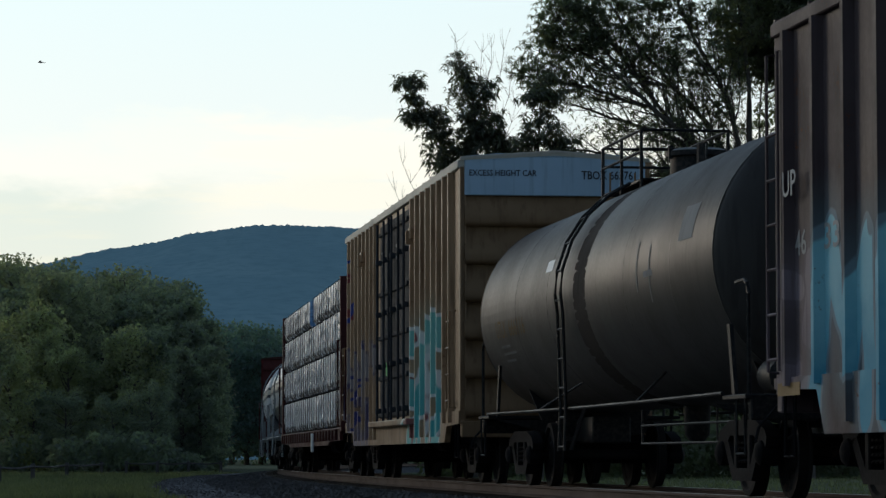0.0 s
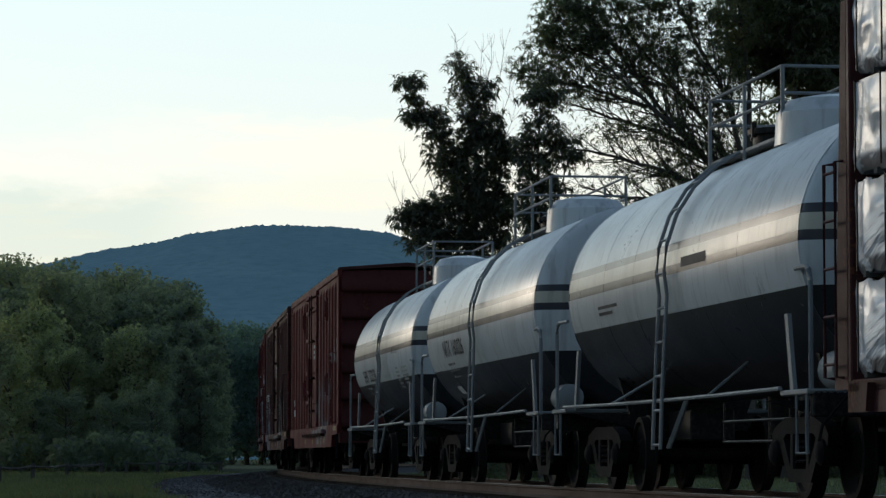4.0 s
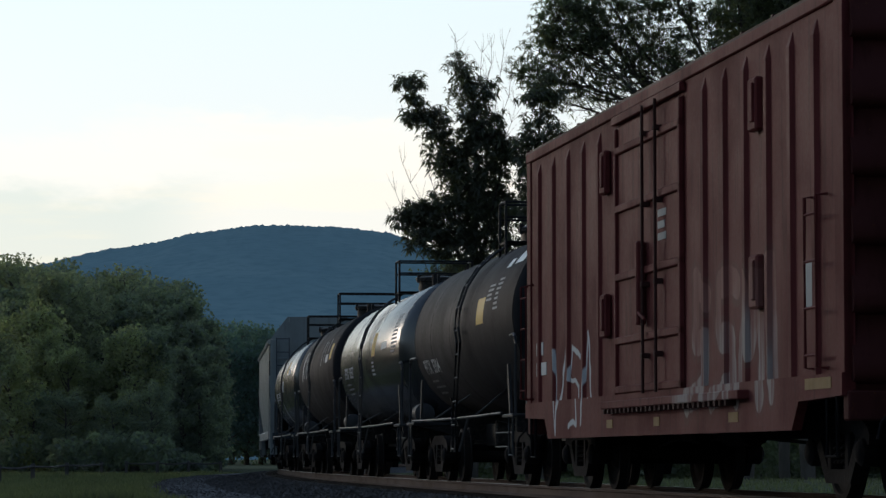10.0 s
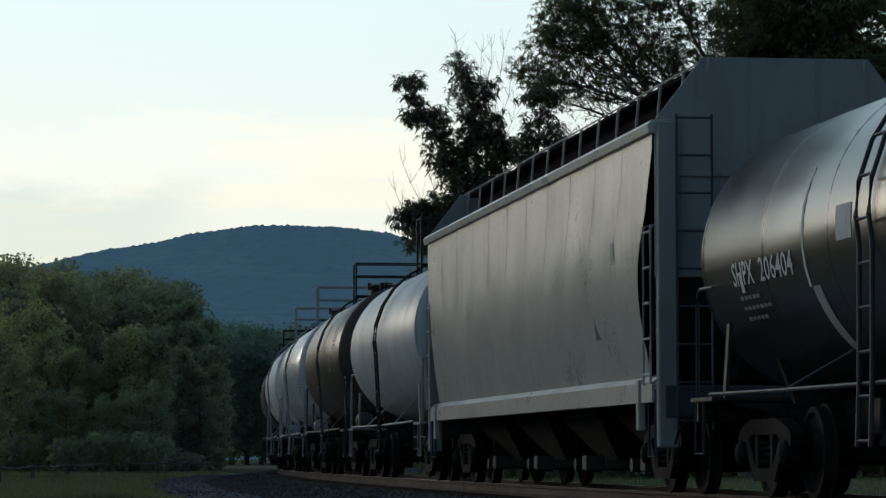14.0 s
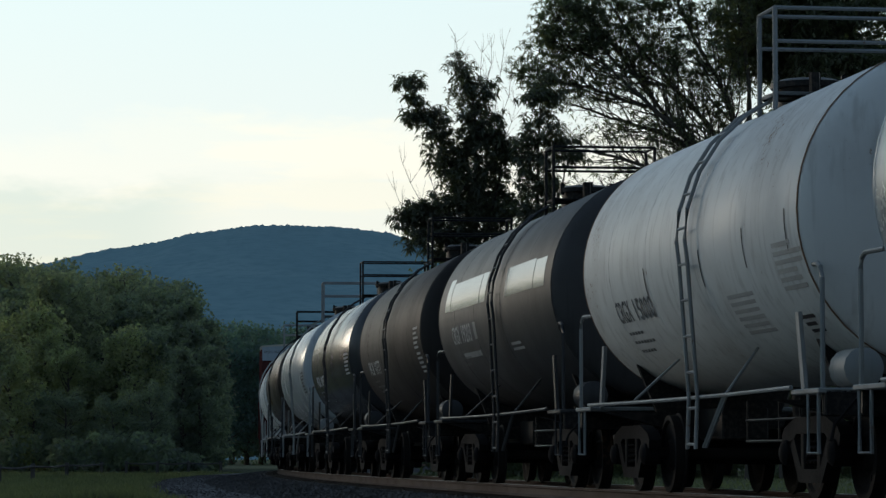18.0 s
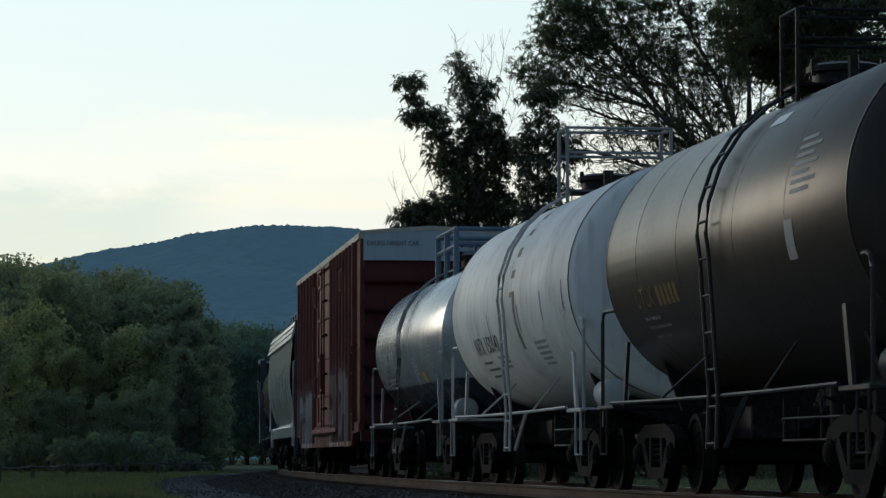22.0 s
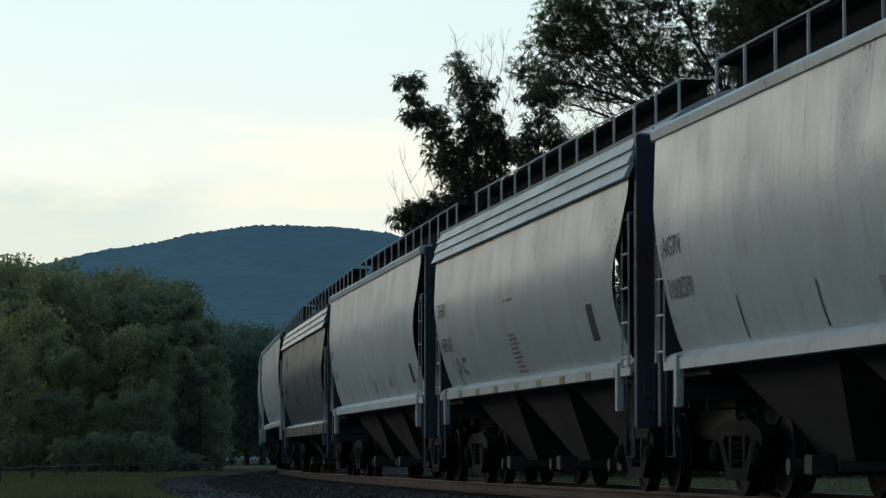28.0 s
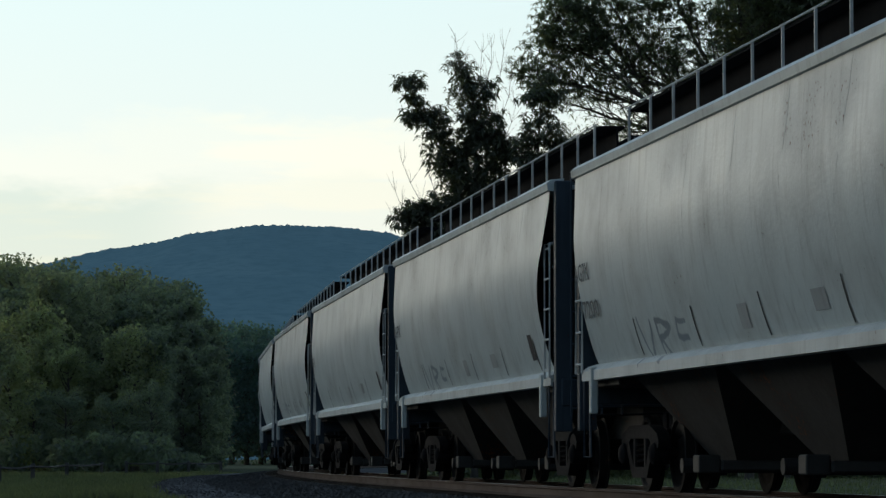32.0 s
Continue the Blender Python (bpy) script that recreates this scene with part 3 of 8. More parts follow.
def make_woods():
    rnd = random.Random(5)
    kinds = [tree_meshes(20 + i, 12.0 + i % 3, 3.0 + 0.4 * (i % 3), 9500, 0.27, 0.95, 0.05) for i in range(6)]
    slim = [tree_meshes(30 + i, 12.0, 1.5, 6500, 0.27, 0.75, 0.03) for i in range(3)]
    rough_kind = [tree_meshes(40 + i, 13.0, 4.4, 1900, 0.80, 1.6, 0.06) for i in range(3)]
    # the wood's edge to the left of the line: (bearing, crown's top above eye level)
    tops = [(-110, 340), (-60, 345), (0, 352), (30, 356), (60, 346), (100, 342), (130, 330), (180, 337), (225, 337), (260, 322), (300, 311), (326, 294), (343, 270), (360, 258), (378, 253), (392, 240), (399, 150)]

    def top_at(px):
        for (a, u), (c, w) in zip(tops, tops[1:]):
            if a <= px <= c:
                return u + (w - u) * (px - a) / (c - a)
        return tops[0][1] if px < tops[0][0] else tops[-1][1]
    lab = "leafy green deciduous tree at the wood's edge"
    for row, (dist, step, lo, hi, stop) in enumerate(((196, 52, 0.34, 0.62, 300), (207, 47, 0.50, 0.90, 300), (224, 34, 0.78, 1.0, 292), (240, 28, 0.95, 1.04, 292), (264, 28, 1.0, 1.05, 296))):
        px = -110 + row * 17
        while px < stop:
            d = dist + rnd.uniform(-7, 7)
            h = top_at(px) / 5667.0 * d * rnd.uniform(lo, hi) + 0.9
            k = rnd.choice(kinds)
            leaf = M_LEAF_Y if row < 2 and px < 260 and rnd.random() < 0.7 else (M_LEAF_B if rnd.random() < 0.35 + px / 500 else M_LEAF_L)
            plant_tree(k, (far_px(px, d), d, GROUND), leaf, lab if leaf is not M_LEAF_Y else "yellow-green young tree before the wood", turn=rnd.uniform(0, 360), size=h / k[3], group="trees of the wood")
            px += step * rnd.uniform(0.7, 1.3)
    # slender young trees close the wood towards the line
    for px, d, low in ((304, 236, 1.0), (318, 222, 0.98), (331, 240, 1.0), (342, 214, 0.93), (352, 244, 1.0), (362, 226, 0.98), (370, 206, 0.8), (366, 250, 0.99), (357, 196, 0.62), (322, 196, 0.7), (376, 236, 0.9), (374, 216, 0.7)):
        k = rnd.choice(slim)
        h = top_at(px + 10) / 5667.0 * d * low + 0.9
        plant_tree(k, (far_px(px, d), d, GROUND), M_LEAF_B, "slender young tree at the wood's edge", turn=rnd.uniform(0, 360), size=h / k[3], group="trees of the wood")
    # the same wood goes on round the meadow beside the camera
    for row in range(2):
        deg = 8.4 + row
        while deg < 118:
            d = 184 - 116 * min(1.0, (deg - 8) / 50) ** 0.8 + row * 9 + rnd.uniform(-4, 4)
            k = rnd.choice(kinds if deg < 11.5 else rough_kind)
            h = rnd.uniform(10.2, 11.6) if deg < 11.5 else rnd.uniform(12.5, 15.5)
            plant_tree(k, (-d * math.sin(radians(deg)), d * math.cos(radians(deg)), GROUND), M_LEAF_L, lab, turn=rnd.uniform(0, 360), size=h / k[3], group="trees of the wood")
            deg += math.degrees(6.0 / d) * rnd.uniform(0.85, 1.15)
    # low scrub at the wood's foot, in the leaf colour with shade mixed in
    for i in range(8):
        px = -60 + i * 58 + rnd.uniform(-9, 9)
        d = 186 + rnd.uniform(-4, 8)
        big = rnd.uniform(0.5, 1.5)
        g = Geo()
        for _ in range(9):
            leaf_cloud(g, (rnd.uniform(-1.2, 1.2) * big, rnd.uniform(-0.8, 0.8), rnd.uniform(0.2, 1.5) * big), (0.7, 0.7, 0.6), 70, 0.32, rnd)
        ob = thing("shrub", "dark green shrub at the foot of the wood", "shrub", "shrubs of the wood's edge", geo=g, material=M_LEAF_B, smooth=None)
        ob.matrix_basis = pose(far_px(px, d), d, GROUND, 0, 0, rnd.uniform(0, 360))
    # middle distance: a lower belt of trees beyond the bend
    far_kind = [tree_meshes(60 + i, 13.0, 4.6, 5000, 0.36, 1.3, 0.05) for i in range(2)]
    # paler, bluer leaf: the haze of distance is put into its colour
    m_far = foliage("hazed_far_leaf", (0.10, 0.15, 0.165), (0.12, 0.17, 0.18), glow=0.5)
    for row in range(2):
        px = 340
        while px < 900:
            d = 430 + row * 60 + rnd.uniform(-15, 15)
            h = (238 + row * 5 + rnd.uniform(-9, 7)) / 5667.0 * d + 0.9
            plant_tree(far_kind[row], (far_px(px, d), d, GROUND), m_far, "distant tree with haze painted into its leaves", turn=rnd.uniform(0, 360), size=h / far_kind[row][3], group="far tree belt")
            px += 26 * rnd.uniform(0.8, 1.2)


def rosette(g, p, count, size, rnd):
    """Narrow drooping leaves that spread from one twig's tip."""
    for _ in range(count):
        w = rnd.uniform(0, math.tau)
        d = Vector((math.cos(w), math.sin(w), rnd.uniform(-0.75, 0.55)))
        k = size * rnd.uniform(0.55, 1.25)
        s = d.cross(Vector((rnd.uniform(-0.5, 0.5), rnd.uniform(-0.5, 0.5), 1))).normalized() * k * rnd.uniform(0.10, 0.17)
        q = Vector(p) + Vector((rnd.uniform(-1, 1), rnd.uniform(-1, 1), rnd.uniform(-1, 1))) * size * 0.25
        mid = q + d * k * 0.5
        tip = mid + (d + Vector((0, 0, -0.8))) * k * 0.45
        n = len(g.v)
        g.v += [tuple(q), tuple(mid + s), tuple(tip), tuple(mid - s)]
        g.f += [(n, n + 1, n + 3), (n + 1, n + 2, n + 3)]


def bent_line(points, rnd, per=5, sway=0.05):
    """A smooth, slightly uneven line through the points."""
    P = [Vector(p) for p in points]
    P = [P[0] * 2 - P[1], *P, P[-1] * 2 - P[-2]]
    out = []
    for a, b, c, d in zip(P, P[1:], P[2:], P[3:]):
        for k in range(per):
            f = k / per
            q = 0.5 * ((2 * b) + (c - a) * f + (2 * a - 5 * b + 4 * c - d) * f * f + (3 * b - a - 3 * c + d) * f ** 3)
            out.append(q + Vector((rnd.uniform(-sway, sway), rnd.uniform(-sway, sway), rnd.uniform(-sway, sway))))
    out.append(P[-2])
    return out


def grown_tree(seed, stems, crowns, dead_limbs=(), leaf=0.30, fan=(), bare=0.0):
    """A tree grown limb by limb. stems: (radius, [(x, y, z), ...]); crowns: (x, y, z, rx, ry, rz, twigs, leaves a twig);
    fan: (x, z, rx, rz, leaves a twig) for the side branches that the limbs throw out, bare: leaves elsewhere."""
    rnd = random.Random(seed)
    wood, crown, dead = Geo(), Geo(), Geo()
    nodes = []

    def thick_leaves(p):
        best = bare
        for x, z, rx, rz, n in fan:
            if ((p.x - x) / rx) ** 2 + ((p.z - z) / rz) ** 2 < 1:
                best = max(best, n)
        return best

    for k, (r, st) in enumerate(stems):
        pts = bent_line(st, rnd)
        wood.tube(pts, r, 8, r1=max(0.022, r * 0.22))
        nodes += [tuple(p) for p in pts if p.z > 5]
        if not fan or k == 0:
            continue
        total = sum((q - p).length for p, q in zip(pts, pts[1:]))
        run, due = 0.0, total * 0.12
        for p, q in zip(pts, pts[1:]):
            run += (q - p).length
            while due < run:
                tan = (q - p).normalized()
                perp = tan.cross(Vector((rnd.uniform(-1, 1), rnd.uniform(-1, 1), rnd.uniform(-1, 1)))).normalized()
                ln = min(2.8, (0.24 + 0.24 * rnd.random()) * (total - due) + 0.6)
                sub = limb_path(rnd, p.lerp(q, rnd.random()), tan * 0.8 + perp * 0.62 + Vector((0, 0, 0.14)), ln, 5, 0.05, 0.16)
                wood.tube(sub, 0.012 + 0.013 * ln, 5, r1=0.009)
                nodes += [tuple(w) for w in sub[2:]]
                for j in range(int(ln / 0.16)):
                    f = 0.15 + 0.85 * rnd.random()
                    i = min(4, int(f * 5))
                    t2 = (sub[i + 1] - sub[i]).normalized()
                    tw = limb_path(rnd, sub[i].lerp(sub[i + 1], f * 5 - i), t2 + Vector((rnd.uniform(-1, 1), rnd.uniform(-1, 1), rnd.uniform(-0.8, 1))) * 0.8, rnd.uniform(0.3, 0.85), 2, 0.0, 0.25)
                    wood.tube(tw, 0.010, 3, r1=0.005)
                    rosette(crown, tw[-1], int(thick_leaves(tw[-1]) * rnd.uniform(0.2, 1.6)), leaf, rnd)
                due += rnd.uniform(0.17, 0.30)
    aims = []
    for c in crowns:
        for _ in range(c[6]):
            while True:
                p = Vector((rnd.uniform(-1, 1), rnd.uniform(-1, 1), rnd.uniform(-1, 1)))
                if p.length < 1:
                    break
            aims.append((Vector((c[0] + p.x * c[3], c[1] + p.y * c[4], c[2] + p.z * c[5])), c[7]))
    first = np.array(nodes)
    aims.sort(key=lambda a: float(np.min(np.linalg.norm(first - np.array(a[0]), axis=1))))
    store = np.zeros((len(nodes) + 9 * len(aims), 3))
    store[:len(nodes)] = first
    for tip, leaves in aims:
        arr = store[:len(nodes)]
        dv = np.array(tip) - arr
        ln = np.linalg.norm(dv, axis=1) + 1e-6
        i = int(np.argmin(ln * (1.0 + 1.1 * np.clip(0.25 - dv[:, 2] / ln, 0, 2))))
        base, n = Vector(nodes[i]), max(3, min(8, int(ln[i] / 0.5)))
        bow = Vector((rnd.uniform(-0.1, 0.1), rnd.uniform(-0.1, 0.1), rnd.uniform(-0.16, 0.04))) * ln[i]
        pts = [base.lerp(tip, k / n) + bow * math.sin(math.pi * k / n) + Vector((rnd.uniform(-1, 1), rnd.uniform(-1, 1), rnd.uniform(-1, 1))) * 0.05 * (0 < k < n) for k in range(n + 1)]
        wood.tube(pts, min(0.07, 0.014 + 0.013 * ln[i]), 5, r1=0.009)
        fresh = [tuple(p) for p in pts[1:]]
        store[len(nodes):len(nodes) + n] = fresh
        nodes += fresh
        for _ in range(3):
            d = Vector((rnd.uniform(-1, 1), rnd.uniform(-1, 1), rnd.uniform(-0.5, 0.7)))
            sub = limb_path(rnd, pts[rnd.randint(max(1, n - 2), n)], d, rnd.uniform(0.2, 0.5), 2, 0.0, 0.3)
            wood.tube(sub, 0.010, 3, r1=0.005)
            rosette(crown, sub[-1], int(leaves / 3 * rnd.uniform(0.5, 1.5)), leaf, rnd)
    for z0, sx, sy, z1 in dead_limbs:
        base = Vector(min(nodes, key=lambda q: abs(q[2] - z0) + 0.5 * abs(q[0] - sx * 0.4)))
        tip = Vector((sx, sy, z1))
        pts = [base.lerp(tip, k / 5) + Vector((rnd.uniform(-0.12, 0.12), rnd.uniform(-0.1, 0.1), 0)) * (0 < k < 5) for k in range(6)]
        dead.tube(pts, 0.022, 5, r1=0.007)
        for k in range(2, 6):
            for j in range(4):
                dead.tube(limb_path(rnd, pts[k], (rnd.uniform(-0.7, 0.7), rnd.uniform(-0.7, 0.7), 1.1), rnd.uniform(0.4, 1.0), 3, 0.08, 0.3), 0.008, 3, r1=0.004)
    return wood.mesh("trunk", 60), crown.mesh("crown", None), (dead.mesh("dead_branch", None) if dead_limbs else None), 17.0


def make_line_trees():
    """The trees on the right of the line, seen over the train against the sky."""
    grp = "trees by the track"
    # a slender ash: one bent limb to the left with three tufts, a dense column, broad low boughs
    a = grown_tree(101, [(0.19, [(0, 0, -0.3), (0.15, 0, 6), (0.05, 0.1, 11), (0.1, 0, 14.5), (-0.3, 0, 17.0)]),
                         (0.10, [(0.1, 0, 9), (-0.6, 0.2, 12), (-1.5, 0.1, 14.2), (-2.3, 0, 15.2), (-2.55, 0, 16.3)]),
                         (0.09, [(0.1, 0, 8.5), (0.9, -0.2, 11.5), (1.25, 0, 14.0)]),
                         (0.08, [(0.1, 0, 8.0), (-1.2, 0.2, 10.0), (-2.8, 0, 11.0)])],
                   [(-2.62, 0, 16.25, 0.42, 0.4, 0.42, 17, 42), (-2.35, 0, 15.55, 0.3, 0.35, 0.4, 7, 42), (-1.95, 0, 14.85, 0.85, 0.6, 0.42, 31, 44), (-2.6, 0, 14.95, 0.35, 0.35, 0.25, 6, 37), (-1.45, 0, 14.0, 0.65, 0.6, 0.55, 22, 44),
                    (-0.55, 0, 17.1, 0.42, 0.4, 0.4, 11, 35), (-0.05, 0, 15.9, 0.85, 0.8, 0.85, 47, 43), (0.3, 0, 14.4, 1.0, 1.0, 0.95, 65, 52), (-0.9, 0, 13.3, 0.85, 0.9, 0.6, 38, 48), (1.0, 0, 13.4, 0.8, 0.9, 0.85, 44, 48),
                    (0.0, 0, 12.4, 1.5, 1.1, 0.75, 72, 54), (-0.9, 0, 11.3, 1.7, 1.1, 0.6, 72, 54), (-2.4, 0, 10.75, 0.95, 0.8, 0.5, 34, 52), (0.8, 0, 11.2, 1.5, 1.1, 0.9, 72, 54), (-1.2, 0, 10.0, 1.9, 1.2, 0.7, 72, 54), (0.4, 0, 9.6, 1.8, 1.2, 0.9, 72, 54), (0.0, 0, 8.2, 2.2, 1.2, 1.0, 62, 54)],
                   [(14.5, 0.75, 0.3, 17.8), (13.0, 1.25, -0.4, 17.6), (14.0, 0.35, -0.5, 17.5), (15.5, -0.7, 0.2, 18.0), (9.0, -2.9, 0.5, 13.0), (8.5, -3.2, -0.3, 11.8), (8.0, -3.3, 0.2, 10.7), (12.5, 1.55, 0.2, 16.6), (12.0, 1.75, 0.4, 15.4), (10.5, -2.2, 0.2, 13.4)])
    plant_tree(a, (far_px(838, 131), 131, GROUND), M_LEAF_A, "slender ash tree with open crown and bare twigs", group=grp)
    # a wide tree whose limbs fan out over the line; leafy outside, a lattice of twigs within
    b = grown_tree(102, [(0.24, [(0, 0, -0.3), (0.1, 0, 6), (0.0, 0, 12), (0.05, 0, 16.5), (-0.5, 0, 21)]),
                         (0.15, [(-0.1, 0, 9.6), (-1.5, 0.3, 13.1), (-3.4, 0.5, 14.4), (-5.3, 0.4, 15.0), (-7.4, 0.2, 15.7)]),
                         (0.15, [(-0.1, 0, 10.4), (-2.0, -0.4, 13.6), (-4.1, -0.6, 15.5), (-6.2, -0.4, 17.4), (-8.1, 0, 18.3)]),
                         (0.14, [(-0.05, 0, 11.0), (-1.3, 0.4, 14.3), (-2.9, 0.7, 16.4), (-4.6, 0.5, 18.3), (-5.8, 0.2, 20.0)]),
                         (0.13, [(0, 0, 12.6), (-0.8, -0.3, 15.5), (-1.8, -0.5, 17.6), (-2.7, -0.3, 19.4), (-3.2, 0, 21.3)]),
                         (0.12, [(-0.1, 0, 9.4), (-2.2, -0.3, 12.2), (-4.6, -0.6, 13.1), (-6.5, -0.5, 13.6), (-8.0, -0.2, 13.9)]),
                         (0.10, [(-0.1, 0, 9.0), (-2.9, 0.5, 11.5), (-5.0, 0.7, 11.8), (-6.9, 0.5, 12.2)]),
                         (0.09, [(-0.1, 0, 8.6), (-2.7, -0.6, 10.5), (-4.8, -0.8, 10.9), (-6.7, -0.6, 10.6)]),
                         (0.10, [(-2.2, 0, 13.7), (-4.3, 0.3, 16.4), (-6.4, 0.3, 19.2), (-8.2, 0.1, 19.9)]),
                         (0.08, [(-4.1, 0, 15.5), (-6.7, 0.3, 16.4), (-8.5, 0.2, 16.7), (-9.4, 0, 17.1)]),
                         (0.09, [(-2.9, 0.5, 16.4), (-4.8, 0, 16.9), (-7.0, -0.3, 18.9), (-7.8, 0, 19.8)])],
                   [(-8.6, 0, 17.5, 1.3, 1.6, 1.5, 80, 44), (-7.4, 0, 18.8, 1.6, 1.6, 1.3, 120, 56), (-5.6, 0, 20.0, 2.6, 1.8, 1.5, 160, 56), (-7.6, 0, 16.3, 1.4, 1.3, 0.8, 40, 30), (-1.2, 0, 20.4, 3.4, 2.0, 1.7, 150, 50), (-3.2, 0, 18.2, 2.2, 1.5, 1.3, 70, 34), (-1.2, 0, 16.6, 1.5, 1.4, 1.7, 80, 30), (-4.2, 0, 14.4, 2.6, 1.3, 0.9, 60, 20), (-1.9, 0, 13.0, 1.8, 1.3, 1.0, 70, 26), (-0.4, 0, 18.8, 1.4, 1.3, 1.2, 80, 40)],
                   fan=[(-8.4, 17.8, 2.2, 2.2, 15), (-5.3, 19.6, 3.0, 1.6, 14), (-2.5, 19.0, 2.8, 2.1, 15), (-5.8, 17.0, 2.2, 1.2, 11), (-0.6, 17.6, 1.8, 1.6, 12), (-1.6, 12.6, 2.2, 1.6, 10), (-3.4, 15.6, 2.4, 1.5, 8)], bare=6.5, leaf=0.21)
    plant_tree(b, (far_px(1325, 133), 133, GROUND), M_LEAF_R, "wide tree with low bare limbs reaching over the line", group=grp)
    c = grown_tree(103, [(0.25, [(0, 0, -0.3), (0.05, 0, 8), (-0.1, 0, 14), (0.2, 0, 21)]), (0.10, [(0.05, 0, 9), (-0.85, 0.2, 12), (-0.9, 0.1, 15), (-0.7, 0.2, 19)]), (0.08, [(0, 0, 14), (0.7, 0.1, 16.5), (1.6, 0, 19)])],
                   [(0.0, 0, 19.8, 2.9, 2.0, 2.2, 330, 66), (-1.1, 0, 18.0, 1.5, 1.4, 1.1, 120, 58), (0.8, 0, 17.4, 1.5, 1.3, 1.1, 120, 58), (-0.2, 0, 14.4, 2.0, 1.2, 2.2, 90, 30)])
    plant_tree(c, (far_px(1385, 136), 136, GROUND), M_LEAF_R, "tall straight tree with dark backlit crown", group=grp)
    e = grown_tree(104, [(0.33, [(0, 0, -0.3), (-0.1, 0, 8), (-0.3, 0, 14), (-0.7, 0, 21)]), (0.14, [(0.0, 0, 9), (0.8, 0.2, 13), (1.4, 0, 17), (2.4, 0, 20)]), (0.12, [(0.0, 0, 8), (1.5, 0.2, 12), (3.0, 0, 15)])],
                   [(0.6, 0, 20.0, 3.2, 2.0, 2.2, 360, 66), (1.8, 0, 17.2, 2.2, 1.8, 1.5, 280, 62), (2.6, 0, 15.0, 1.9, 1.5, 1.5, 220, 56), (0.2, 0, 17.4, 1.1, 1.0, 0.9, 80, 50), (1.4, 0, 13.4, 2.0, 1.4, 1.5, 110, 34)])
    plant_tree(e, (far_px(1428, 134), 134, GROUND), M_LEAF_R, "tall tree with dense dark crown beside the track", group=grp)
    f = grown_tree(105, [(0.13, [(0, 0, -0.3), (-0.05, 0, 7), (-0.1, 0, 12), (0.1, 0, 16.2)]), (0.06, [(-0.1, 0, 9), (0.8, 0.1, 11.5), (1.2, 0, 13.2)])],
                   [(0.05, 0, 15.6, 0.85, 0.8, 0.8, 33, 39), (0.1, 0, 14.1, 0.9, 0.9, 0.75, 36, 45), (1.0, 0, 13.2, 0.9, 0.9, 0.55, 27, 39), (-0.45, 0, 13.0, 0.75, 0.8, 0.65, 30, 51), (0.2, 0, 12.0, 0.9, 0.9, 0.7, 36, 51), (0.9, 0, 10.8, 1.0, 0.9, 0.5, 24, 39), (-0.2, 0, 10.6, 0.7, 0.9, 0.8, 36, 54), (0, 0, 9.2, 1.5, 1.1, 0.9, 45, 54)])
    plant_tree(f, (far_px(955, 129), 129, GROUND), M_LEAF_A, "young ash tree between two larger trees", group=grp)
    for px, d, h, sp, n, seed in ((1600, 139, 25.0, 6.0, 26000, 115), (1700, 136, 24.0, 6.0, 16000, 116)):
        t = tree_meshes(seed, h, sp, n, 0.21, 0.80, 0.30, gap=0.2)
        plant_tree(t, (far_px(px, d), d, GROUND), M_LEAF_R, "tall ash tree with dark backlit crown", turn=seed * 31 % 360, group=grp)
    rnd = random.Random(77)
    low_kind = [tree_meshes(50 + i, 10.0, 2.6, 9000, 0.20, 0.75, 0.04) for i in range(3)]
    for i in range(17):
        px, d = 815 + i * 48 + rnd.uniform(-10, 10), 152 + rnd.uniform(-3, 9)
        k = low_kind[i % 3]
        plant_tree(k, (far_px(px, d), d, GROUND), M_LEAF_R, "bushy young tree under the tall trackside trees", turn=rnd.uniform(0, 360), size=rnd.uniform(9.6, 11.4) / k[3], group="young trees by the track")
    for i in range(26):
        g = Geo()
        for k in range(7):
            leaf_cloud(g, (rnd.uniform(-0.9, 0.9), rnd.uniform(-0.8, 0.8), 0.25 + 0.42 * k * rnd.uniform(0.6, 1.1)), (0.9, 0.8, 0.55), 130, 0.24, rnd)
        ob = thing("shrub", "dark green undergrowth under the trackside trees", "shrub", "undergrowth by the track", geo=g, material=M_LEAF_R, smooth=None)
        ob.matrix_basis = pose(far_px(760 + i * 34, 140), 141 + rnd.uniform(-3, 5), GROUND, 0, 0, rnd.uniform(0, 360))


